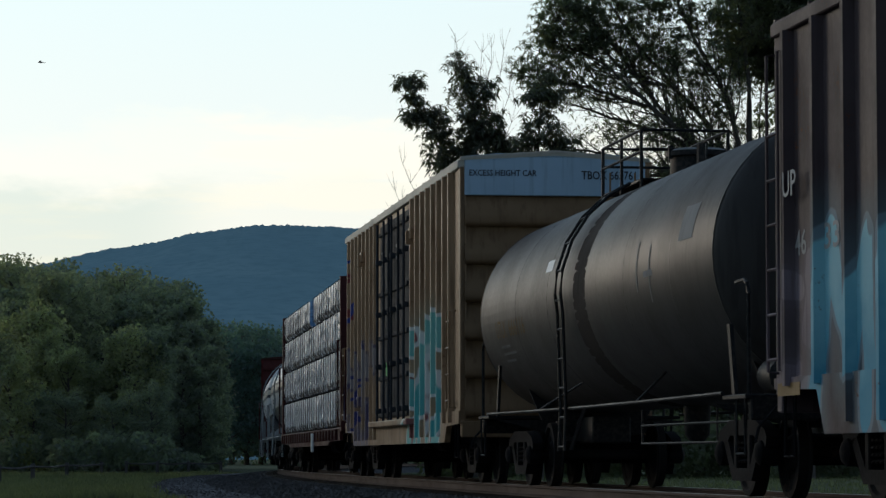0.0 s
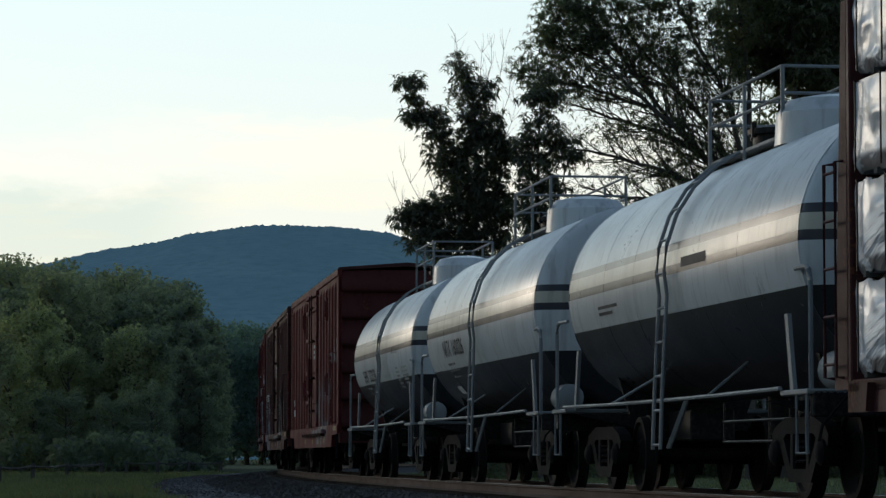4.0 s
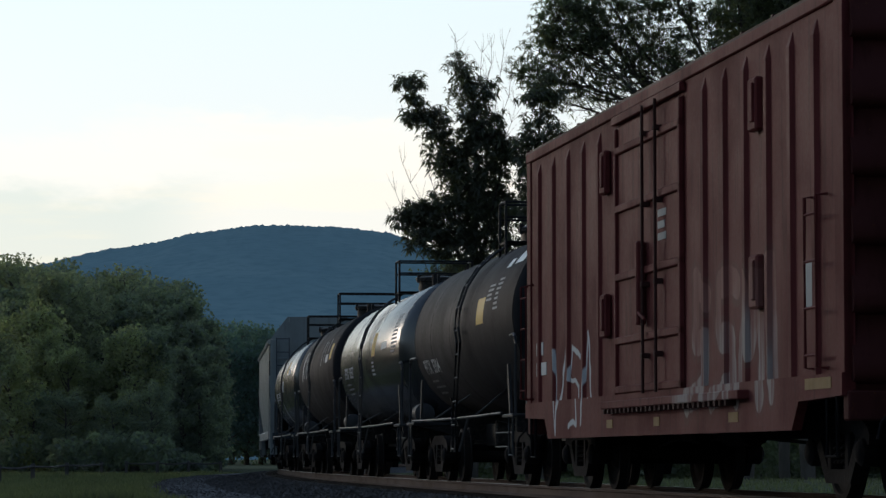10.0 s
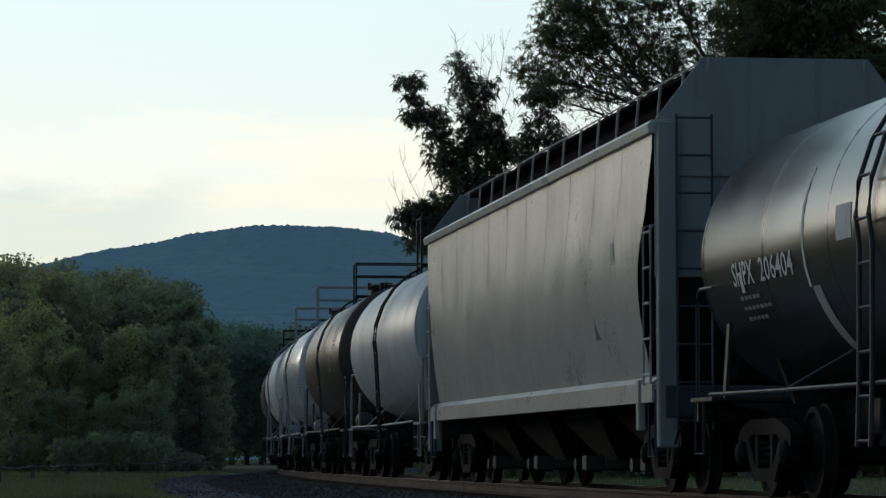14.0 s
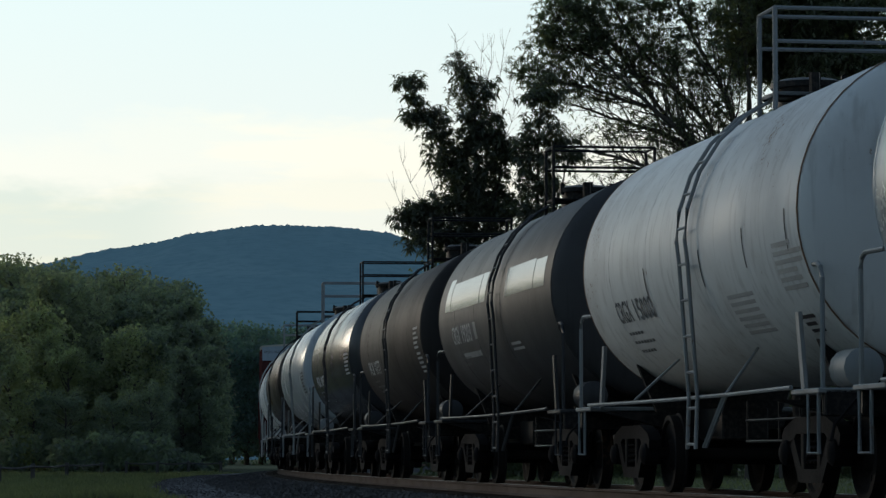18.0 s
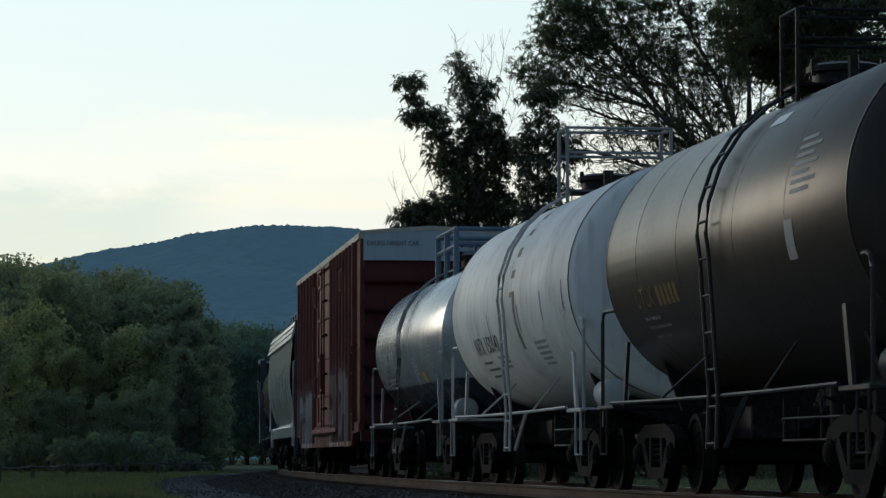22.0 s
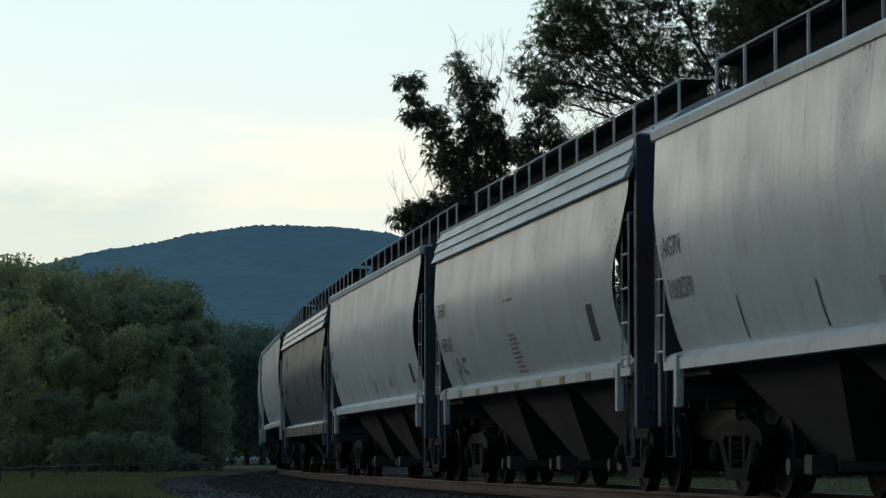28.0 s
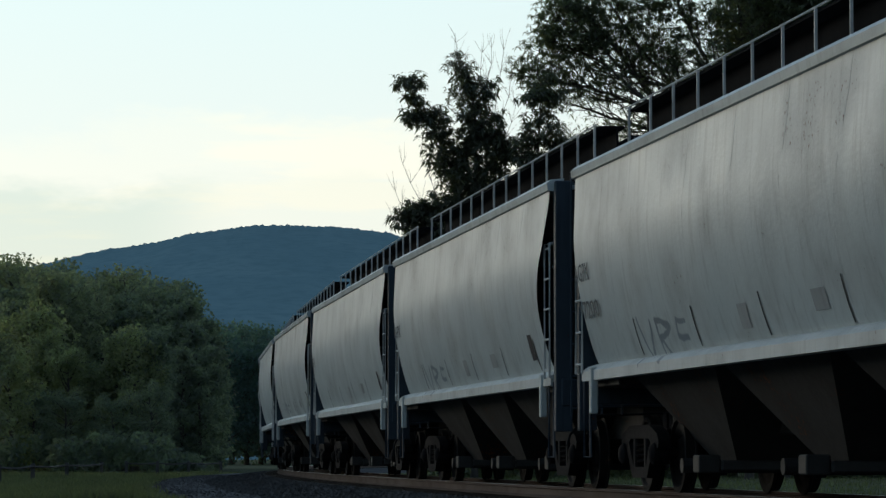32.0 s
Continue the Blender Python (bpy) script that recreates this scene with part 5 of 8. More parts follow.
                        part("door_rail", Geo().bev(a, c, *sorted((ys(0.075), ys(0.0))), z - 0.04, z + 0.04, 0.01), door_paint, dr, smooth=None)
                    for x in (a + 0.28, (a + c) / 2 + 0.2, c - 0.12):
                        bar = Geo()
                        bar.tube([(x, ys(0.12), floor - 0.05), (x, ys(0.12), eave - 0.22)], 0.026, 6)
                        for z in (floor + 0.15, floor + 1.0, floor + 2.0, floor + 3.0):
                            bar.bev(x - 0.07, x + 0.07, *sorted((ys(0.15), ys(0.04))), z - 0.05, z + 0.05, 0.01)
                        part("lock_bar", bar, door_paint, dr)
                    bars(car, a + 0.3, eave - 0.75, (0.5, 0.42, 0.5), 0.06, 0.05, M_INK_G, ys(0.033) if sg < 0 else ys(0.031))
                part("door_sill", Geo().bev(d0 - 0.6, d1 + 0.9, *sorted((ys(0.2), ys(0.0))), floor - 0.16, floor - 0.05, 0.015), paint, car, smooth=None)
    for x in (x1 - 0.75, x0 + 0.28):
        part("ladder", ladder_geo(x, -W - 0.01, floor + 0.05, ladder_top, 0.40, -0.11, 0.42), paint, car)
        part("ladder", ladder_geo(x, W + 0.01, floor + 0.05, ladder_top, 0.40, 0.11, 0.42), paint, car)
    for x in (x1 - 0.45, x0 + 0.45):
        for sg in (-1, 1):
            part("stirrup", stirrup_geo(x, sg * (W + 0.01), 0.42, sill_end), M_STEEL, car)
    underframe(car, half, x0, x1, 0.95)
    a = half - 2.75
    for sg in (1, -1):
        add_truck(car, sg * a, smid)
    ends_of(car, half)
    return car, smid, a, x0, x1


def rung_set(x, y, z0, z1):
    g = Geo()
    for dy in (-0.2, 0.2):
        g.tube([(x, y + dy, z0), (x, y + dy, z1)], 0.016, 5)
    z = z0 + 0.1
    while z < z1:
        g.tube([(x, y - 0.2, z), (x, y + 0.2, z)], 0.014, 5)
        z += 0.42
    return g.v, g.f


def underframe(car, half, x0, x1, top, tank=False):
    g = Geo().bev(-half + 0.55, half - 0.55, -0.28, 0.28, top - 0.33, top + 0.05, 0.02)
    part("center_sill", g, M_STEEL, car, smooth=None)
    if not tank:
        n = 7
        me = kept(("bearer", top), lambda: ("cross_bearer", Geo().prism([(-1.42, top + 0.12), (1.42, top + 0.12), (0.3, top - 0.28), (-0.3, top - 0.28)], -0.04, 0.04, "x"), None))
        for i in range(n):
            part("cross_bearer", me, M_STEEL, car).location = ((x0 + 2.6) + (x1 - x0 - 5.2) * i / (n - 1), 0, 0)
    g = Geo().lathe([(-0.55, 0.05), (-0.5, 0.19), (0.5, 0.19), (0.55, 0.05)], 14, "x", (1.2, -0.72, 0.72))
    part("air_reservoir", g, M_STEEL, car)
    g = Geo().lathe([(-0.28, 0.13), (0.3, 0.13)], 12, "x", (-1.3, -0.66, 0.70))
    g.tube([(-1.6, -0.66, 0.70), (-4.2, -0.5, 0.55)], 0.02, 5)
    g.tube([(-1.0, -0.66, 0.70), (3.6, -0.5, 0.55)], 0.02, 5)
    g.tube([(-half + 0.6, 0.45, 0.68), (half - 0.6, 0.45, 0.68)], 0.025, 5)
    part("brake_rigging", g, M_STEEL, car)


# ---- tank cars ----
M_CLEAN = surface("clean_gloss_panel", (0.16, 0.165, 0.165), 0.16, 0, 0.1, 0.15, bump=0.01, spec=0.8, patchy=0.08)
M_STAIN = surface("brown_spill_run", (0.33, 0.25, 0.19), 0.6, 0, 0.5, 0.6, bump=0.05)
M_SPILL = surface("dark_spill", (0.030, 0.026, 0.024), 0.75, 0, 0.5, 0.6, rust=0.1, spec=0.04)
M_RUSTY = surface("rust_stained_seam", (0.20, 0.13, 0.09), 0.8, 0, 0.4, 0.3, rust=0.2, spec=0.05)


def wrap(me, r, zc, out=0.004):
    """Bends lettering that lies in x, z round a tank's near side."""
    for v in me.vertices:
        a = (v.co.z - zc) / r
        v.co = Vector((v.co.x, -(r + out) * math.cos(a), zc + (r + out) * math.sin(a)))
    return me


def tank_patch(x0, x1, a0, a1, r, zc, out=0.005, n=6):
    """A decal on the shell: from angle a0 to a1 above the middle line."""
    g = Geo()
    vs = []
    for i in range(n + 1):
        a = a0 + (a1 - a0) * i / n
        for x in (x0, x1):
            vs.append((x, -(r + out) * math.cos(a), zc + (r + out) * math.sin(a)))
    return g.add(vs, [(2 * i, 2 * i + 1, 2 * i + 3, 2 * i + 2) for i in range(n)])


def shell_stroke(x0, a0, x1, a1, wide, r, zc, n=8):
    """A painted stroke on the shell from one (x, angle) to another."""
    g = Geo()
    vs = []
    for i in range(n + 1):
        f = i / n
        a = a0 + (a1 - a0) * f
        for k in (-0.5, 0.5):
            vs.append((x0 + (x1 - x0) * f + k * wide, -(r + 0.006) * math.cos(a), zc + (r + 0.006) * math.sin(a)))
    return g.add(vs, [(2 * i, 2 * i + 1, 2 * i + 3, 2 * i + 2) for i in range(n)])


def tankcar(s0, s1, r, zc, label, paint, trim, text="", ink=None, text_at=(-3.6, 2.1, 2.0, 0.26), ladder_x=0.4, rail_high=0.70, platform=True, seams=(-3.6, -1.2, 1.2, 3.6), dome=None, black_trim=None, decals=(), hoops=True, inset=1.02, near_inset=0.85, dish=0.34, side_ladder=True, belly_band=None, squeeze=0.62, half_plat=1.35, rail_mat=None, plat_x=None, head_text="", rusty_heads=False, spill=None, strokes=(), post_r=0.024):
    half = (s1 - s0) / 2
    smid = (s0 + s1) / 2
    car = thing("tank_car", label, "railway wagon", "cars of the freight train")
    e = half - inset
    e1 = half - near_inset
    prof = []
    for k in range(9):
        w = k / 8 * math.pi / 2
        prof.append((-e + dish * (1 - math.cos(w)), max(0.02, r * math.sin(w))))
    for k in range(8, -1, -1):
        w = k / 8 * math.pi / 2
        prof.append((e1 - dish * (1 - math.cos(w)), max(0.02, r * math.sin(w))))
    part("tank_shell", Geo().lathe(prof, 72, "x", (0, 0, zc), ends=False), paint, car, smooth=40)
    for x in seams:
        part("weld_seam", Geo().lathe([(x - 0.02, r - 0.003), (x - 0.008, r + 0.004), (x + 0.008, r + 0.004), (x + 0.02, r - 0.003)], 48, "x", (0, 0, zc), ends=False), paint, car)
    for sg in (-1, 1):
        xk = e1 - dish if sg > 0 else dish - e
        part("head_seam", Geo().lathe([(xk - 0.02, r - 0.003), (xk - 0.01, r + 0.006), (xk + 0.01, r + 0.006), (xk + 0.02, r - 0.003)], 48, "x", (0, 0, zc), ends=False), M_RUSTY if rusty_heads else paint, car)
    if spill is not None:
        part("spill_stain", Geo().lathe([(spill - 0.42, r + 0.001), (spill - 0.1, r + 0.003), (spill + 0.25, r + 0.003), (spill + 0.42, r + 0.001)], 56, "x", (0, 0, zc), ends=False), M_SPILL, car, "dark spilled stain round the shell")
    if belly_band is not None:
        part("tank_band", Geo().lathe([(belly_band - 0.14, r), (belly_band - 0.13, r + 0.035), (belly_band + 0.13, r + 0.035), (belly_band + 0.14, r)], 56, "x", (0, 0, zc), ends=False), trim, car)
    bt = black_trim or M_BLACK
    board = 1.06
    a = half - 2.25
    # saddles over the trucks
    for sg in (-1, 1):
        x = sg * a
        g = Geo()
        zb = zc - r * 0.55
        yb = r * 0.83
        arc = [(r * 1.005 * math.sin(w), zc - r * 1.005 * math.cos(w)) for w in np.linspace(-0.72, 0.72, 11)]
        g.prism([(-0.7, 0.78), *[(y, z) for y, z in arc], (0.7, 0.78)], x - 0.05, x + 0.05, "x")
        g.prism([(-1.42, board - 0.1), (1.42, board - 0.1), (0.5, 0.72), (-0.5, 0.72)], x - 0.14, x + 0.14, "x")
        part("saddle", g, bt, car, smooth=None)
        # end platform
        xe = sg * (half - 0.55)
        xi = sg * (half - 1.55)
        pl = part("end_platform", Geo().bev(*sorted((xe, xi)), -1.46, 1.46, board - 0.07, board - 0.02, 0.01), trim, car, smooth=None)
        part("end_beam", Geo().bev(*sorted((xe, xe - sg * 0.12)), -1.4, 1.4, board - 0.28, board - 0.03, 0.015), bt, car, smooth=None)
        for sy in (-1, 1):
            ystep = sy * 1.40
            part("stirrup", stirrup_geo(sg * (half - 0.85), sy * 1.43, 0.45, board - 0.05, 0.38), trim, car)
            if hoops:
                part("grab_rail", Geo().tube([(xe - sg * 0.08, ystep, board - 0.03), (xe - sg * 0.08, ystep, board + 0.98), (xe - sg * 0.13, ystep, board + 1.08), (xe - sg * 0.24, ystep, board + 1.12), (xe - sg * 0.72, ystep * 0.98, board + 1.12)], 0.024, 7), trim, car)
            # sloping stay from the platform to the shell
            part("stay", Geo().prism([(sg * (half - 1.62), board - 0.04), (sg * (half - 1.50), board - 0.04), (sg * (half - 1.72), board + 0.72), (sg * (half - 1.84), board + 0.72)], *sorted((sy * 1.30, sy * 1.34))), trim, car, smooth=None)
    for xa, xb in ((-half + 0.55, -a + 1.4), (a - 1.4, half - 0.55)):
        part("stub_sill", Geo().bev(xa, xb, -0.28, 0.28, 0.62, 1.0, 0.02), bt, car, smooth=None)
    for sy in (-1, 1):
        y = sy * 1.47
        pts = [(-half + 1.5, y, board), (-half * 0.4, y, board - 0.015), (0, y, board - 0.02), (half * 0.4, y, board - 0.015), (half - 1.5, y, board)]
        part("side_handrail", Geo().tube(pts, 0.022, 7), trim, car)
        for x in (-half * 0.36, half * 0.36):
            part("rail_bracket", Geo().tube([(x, y, board - 0.02), (x * 0.80, sy * r * 0.66, zc - r * 0.76)], 0.017, 5), trim, car)
    # ladder up the side to the dome
    ladder_mat = M_BLACK if rail_mat is M_BLACK else trim
    for sy in (-1, 1):
        if not side_ladder:
            break
        g = Geo()
        w = 0.40
        path = [(sy * 1.52, 0.50), (sy * 1.50, 1.05), (sy * (r + 0.07), zc - 0.25), (sy * (r + 0.10), zc)]
        path += [(sy * (r + 0.10) * math.cos(k), zc + (r + 0.10) * math.sin(k)) for k in (0.2, 0.45, 0.7, 0.95, 1.15)]
        for dx in (-w / 2, w / 2):
            g.tube([(ladder_x + dx, y, z) for y, z in path], 0.023, 6)
        d = 0.0
        seg = [(Vector((p[0], p[1])), Vector((q[0], q[1]))) for p, q in zip(path, path[1:])]
        nxt = 0.05
        for p, q in seg:
            ln = (q - p).length
            while nxt < d + ln:
                c = p.lerp(q, (nxt - d) / ln)
                g.tube([(ladder_x - w / 2, c.x, c.y), (ladder_x + w / 2, c.x, c.y)], 0.017, 5)
                nxt += 0.38
            d += ln
        part("ladder", g, ladder_mat, car)
        for dx in (0.0, 0.12):
            part("ladder_brace", Geo().tube([(ladder_x + 0.3 + dx, sy * 1.46, 0.52), (ladder_x + 1.15 + dx, sy * 1.44, board - 0.02)], 0.019, 5), ladder_mat, car)
    # manway, valves and the top platform with its guard rails
    top = zc + r
    if dome:
        part("dome", Geo().lathe([(top - 0.12, 0.62), (top + 0.22, 0.60), (top + 0.36, 0.48), (top + 0.42, 0.2), (top + 0.43, 0.02)], 24, "z", (dome, 0, 0)), paint, car)
    mw = Geo().lathe([(top - 0.1, 0.36), (top + 0.2, 0.36), (top + 0.2, 0.42), (top + 0.26, 0.42), (top + 0.30, 0.3), (top + 0.32, 0.02)], 18, "z", (0.15, 0, 0))
    for k in range(6):
        mw.lathe([(top + 0.16, 0.03), (top + 0.33, 0.03)], 6, "z", (0.15 + 0.4 * math.cos(k), 0.4 * math.sin(k), 0))
    mw.lathe([(top - 0.05, 0.09), (top + 0.26, 0.09), (top + 0.3, 0.13), (top + 0.38, 0.1)], 10, "z", (-0.6, 0.15, 0))
    mw.lathe([(top - 0.05, 0.06), (top + 0.30, 0.06)], 8, "z", (0.85, -0.12, 0))
    part("manway", mw, bt, car)
    if platform:
        hp = half_plat
        lx = ladder_x + 0.3 if plat_x is None else plat_x
        half_w = 0.57 if hp > 0.5 else 0.75
        g = Geo()
        for sy in (-1, 1):
            g.bev(lx - hp, lx + hp, *sorted((sy * 0.30, sy * half_w)), top - 0.04, top + 0.0, 0.008)
        for sx in (-1, 1):
            g.bev(*sorted((lx + sx * hp, lx + sx * (hp - 0.25))), -half_w, half_w, top - 0.04, top + 0.0, 0.008)
        rm = rail_mat or (M_BLACK if trim.name.startswith("dark") else trim)
        part("top_platform", g, rm, car, smooth=None)
        foot = zc + math.sqrt(r * r - half_w * half_w) - 0.03
        for sy in (-1, 1):
            y = sy * half_w
            for zz in ((top + rail_high, top + rail_high * 0.55) if hp > 0.5 else (top + rail_high,)):
                part("guard_rail", Geo().tube([(lx - hp, y, zz), (lx + hp, y, zz)], post_r * 0.75, 6), rm, car)
            for x in ((lx - hp, lx, lx + hp) if hp > 0.5 else (lx - hp, lx + hp)):
                part("guard_post", Geo().tube([(x, y, foot), (x, y, top + rail_high)], post_r, 6), rm, car)
        for sx in (-1, 1):
            for zz in (top + rail_high, top + rail_high * 0.6):
                part("guard_rail", Geo().tube([(lx + sx * hp, -half_w, zz), (lx + sx * hp, half_w, zz)], post_r * 0.8, 6), rm, car)
    # lettering and decals on the near side
    if text:
        # x, height of the foot above the rail, width, height of the capitals
        tx, tz, wide, cap = text_at
        for word, at_x, wd in words_in(text, tx, wide):
            me = lettered(word, wd, cap)
            me.transform(Matrix.Translation((at_x, 0, zc + r * math.asin((tz - zc) / r))))
            part("lettering", wrap(me, r, zc, 0.009), ink, car)
        tz -= zc
        g = Geo()
        for k, w in enumerate((0.9, 1.15, 0.8)):
            z = math.asin((tz - 0.14 - 0.10 * k) / r)
            for q in range(int(w / 0.16)):
                g.add(tank_patch(tx + 0.1 + 0.16 * q, tx + 0.22 + 0.16 * q, z, z + 0.04 / r, r, zc, 0.006, 1).v, [(0, 1, 3, 2)])
        part("small_print", g, M_INK_F, car, smooth=None)
    if head_text:
        # set upright on the head, reading downwards
        for word, at_u, wd in words_in(head_text, 0.0, 1.05):
            me = lettered(word, wd, 0.14)
            for v in me.vertices:
                y, z = -0.98 + v.co.z, 0.86 - (at_u + v.co.x)
                v.co = Vector((e1 - dish + dish * math.sqrt(max(0.0, 1 - (y * y + z * z) / r ** 2)) + 0.012, y, zc + z))
            part("lettering", me, ink, car)
    for xa, aa, xb, ab, wide, mt in strokes:
        part("paint_stroke", shell_stroke(xa, aa, xb, ab, wide, r, zc), mt, car, smooth=60)
    rnd = random.Random(int(s0 * 10))
    for x, w, a0, a1, mt in decals:
        if mt in (M_INK_G, M_INK_K, M_INK_S) and w > 0.3 and a1 - a0 > 0.11:
            # a block of small print
            g = Geo()
            k = a0
            while k < a1 - 0.02:
                q = tank_patch(x, x + w * rnd.uniform(0.6, 1.0), k, k + 0.028, r, zc, 0.005, 1)
                g.add(q.v, q.f)
                k += 0.056
            part("small_print", g, mt, car, smooth=None)
        else:
            part("decal", tank_patch(x, x + w, a0, a1, r, zc), mt, car, smooth=60)
    # valve gear and a brake cylinder below
    part("outlet_valve", Geo().lathe([(0.62, 0.10), (0.70, 0.16), (zc - r + 0.05, 0.18)], 12, "z"), bt, car)
    g = Geo().lathe([(-0.30, 0.05), (-0.28, 0.19), (0.24, 0.19), (0.3, 0.1)], 14, "x", (half - 1.1, -0.95, board + 0.17))
    part("brake_cylinder", g, trim, car)
    g = Geo()
    for z in (0.80, 0.58):
        g.tube([(0.9, -0.9, z), (half - 3.3, -0.9, z)], 0.015, 5)
    for x in (0.95, half - 4.2, half - 3.35):
        g.tube([(x, -0.9, 0.58), (x, -0.9, 1.0)], 0.013, 5)
    part("pipe_rack", g, bt, car)
    for sg in (1, -1):
        add_truck(car, sg * a, smid)
    ends_of(car, half)
    return car, smid, a


# ---- covered hoppers ----
def hopper(s0, s1, body, eave, label, paint, text=(), style="round", top_lines=0, sill_h=0.0, floor=1.05, roof_top=4.76, roof_rise=0.14, bays=3, seams=9, under_paint=None, walk_paint=None, decals=(), post_paint=None, bulge=0.0, dents=0.02, seed=1):
    half = (s1 - s0) / 2
    smid = (s0 + s1) / 2
    x0, x1 = smid - body[1], smid - body[0]
    car = thing("hopper_car", label, "railway wagon", "cars of the freight train")
    W = 1.56
    zt = eave
    lip = 0.50 if top_lines else 0.14
    # half profile of the side sheet from sill to eave: (out, z)
    z0 = floor
    prof = []
    n = 16
    for i in range(n + 1):
        f = i / n
        if style == "round":
            out = 1.30 + 0.26 * math.sin(math.pi * min(1, f * 0.62 + 0.02)) ** 0.9 if f < 0.8 else 1.30 + 0.26 * math.sin(math.pi * (0.8 * 0.62 + 0.02)) ** 0.9 - 0.03 * (f - 0.8) / 0.2
            out = 1.26 + 0.33 * math.sin(math.pi * 0.5 * min(1.0, f * 1.5)) ** 0.8 - 0.05 * max(0.0, f - 0.66) / 0.34
        else:
            out = 1.34 + 0.18 * math.sin(math.pi * 0.5 * min(1.0, f * 1.6))
        prof.append((out, z0 + f * (zt - lip - z0)))
    xe0, xe1 = x0 + 0.08, x1 - 0.08
    nx = max(12, seams * 5)
    pz, po = [p[1] for p in prof], [p[0] for p in prof]

    def side_out(x, z, sy=-1):
        """How far out the side sheet stands, with its dents."""
        h = (z - z0) / (zt - lip - z0)
        dent = dents * noise.noise(Vector((x * 1.3, z * 0.55, seed * 3.1 + sy)))
        return float(np.interp(z, pz, po)) + dent * (0.3 + 0.7 * math.sin(math.pi * min(1, max(0, h))))
    for sy in (-1, 1):
        g = Geo()
        for i in range(nx + 1):
            f = i / nx
            for j, (out, z) in enumerate(prof):
                h = j / n
                # the side sheet narrows to the end slopes
                cut = 0.72 * max(0.0, 1 - h * 1.5) ** 0.8 + 0.42 * math.sin(math.pi * min(1.0, h * 1.05)) ** 1.3
                x = xe0 + cut * 0.35 + (xe1 - xe0 - 1.7 * cut) * f
                ph = (f * seams) % 1.0
                pil = bulge * math.sin(math.pi * ph) * math.sin(math.pi * min(1, h * 1.1)) + dents * noise.noise(Vector((x * 1.3, z * 0.55, seed * 3.1 + sy)))
                g.v.append((x, sy * (out + pil * (0.3 + 0.7 * math.sin(math.pi * h))), z))
        m = n + 1
        for i in range(nx):
            for j in range(n):
                a = i * m + j
                g.f.append((a, a + m, a + m + 1, a + 1))
        part("side_sheet", g, paint, car, smooth=50)
        # weld seams
        for k in range(1, seams):
            f = k / seams
            pts = []
            for j in range(0, n + 1, 2):
                out, z = prof[j]
                h = j / n
                cut = 0.72 * max(0.0, 1 - h * 1.5) ** 0.8 + 0.42 * math.sin(math.pi * min(1.0, h * 1.05)) ** 1.3
                x = xe0 + cut * 0.35 + (xe1 - xe0 - 1.7 * cut) * f
                pil = dents * noise.noise(Vector((x * 1.3, z * 0.55, seed * 3.1 + sy)))
                pts.append((x, sy * (out + pil * (0.3 + 0.7 * math.sin(math.pi * h)) - 0.001), z))
            part("weld_seam", Geo().tube(pts, 0.0030, 4), paint, car)
        # sill
        sb = floor - 0.14 - sill_h
        part("side_sill", Geo().prism([(sy * 1.22, floor + 0.10), (sy * 1.42, floor + 0.04), (sy * 1.50, floor - 0.02), (sy * 1.50, sb), (sy * 1.36, sb), (sy * 1.36, floor - 0.1)], x0 + 0.25, x1 - 0.25, "x"), paint, car, smooth=None)
        # top chord
        ch = Geo()
        if top_lines:
            # lapped boards, each overhanging the one beneath
            for k in range(top_lines):
                tall = lip / top_lines
                z = zt - lip + tall * k
                yy = W + 0.06 - 0.045 * k
                part("chord_rib", Geo().prism([(sy * yy, z - 0.01), (sy * (yy - 0.012), z + 0.012), (sy * (yy - 0.085), z + tall), (sy * (yy - 0.14), z + tall), (sy * (yy - 0.06), z - 0.01)], x0, x1, "x"), paint, car, smooth=None)
            ch.prism([(sy * (W - 0.10), zt - 0.03), (sy * (W - 0.09), zt + 0.012), (sy * (W - 0.27), zt + 0.004), (sy * (W - 0.27), zt - 0.12), (sy * (W - 0.16), zt - 0.12)], x0, x1, "x")
        else:
            ch.prism([(sy * (W - 0.08), zt - lip - 0.02), (sy * (W + 0.015), zt - lip), (sy * (W + 0.03), zt - 0.05), (sy * (W - 0.02), zt), (sy * (W - 0.2), zt + 0.02), (sy * (W - 0.2), zt - lip)], x0, x1, "x")
        part("top_chord", ch, paint, car, smooth=40)
    # arched roof
    rp = []
    for i in range(13):
        f = i / 12
        y = -1 + 2 * f
        rp.append((y * (W - 0.24), zt - 0.06 + roof_rise * (1 - y * y)))
    rf = Geo()
    rf.prism(rp + [(W - 0.24, zt - 0.12), (-W + 0.24, zt - 0.12)], x0 + 0.05, x1 - 0.05, "x")
    part("roof", rf, paint, car, smooth=50)
    # hatch trough and running boards over the roof
    wp = walk_paint or M_PITCH
    part("hatch_trough", Geo().bev(x0 + 0.6, x1 - 0.6, -0.36, 0.36, roof_top - 0.5, roof_top - 0.04, 0.03), wp, car, smooth=None)
    for sy in (-1, 1):
        part("running_board", Geo().box(x0 + 0.15, x1 - 0.15, *sorted((sy * 0.52, sy * 0.86)), roof_top + 0.0, roof_top + 0.035), wp, car, smooth=None)
        # dark sheet added to stand for the shade beneath the open boards
        part("board_skirt", Geo().box(x0 + 0.15, x1 - 0.15, *sorted((sy * 0.60, sy * 0.63)), zt - 0.02, roof_top), wp, car, smooth=None)
        npost = int((x1 - x0) / 1.30)
        lean = 0.34 if style == "flat" else 0.0
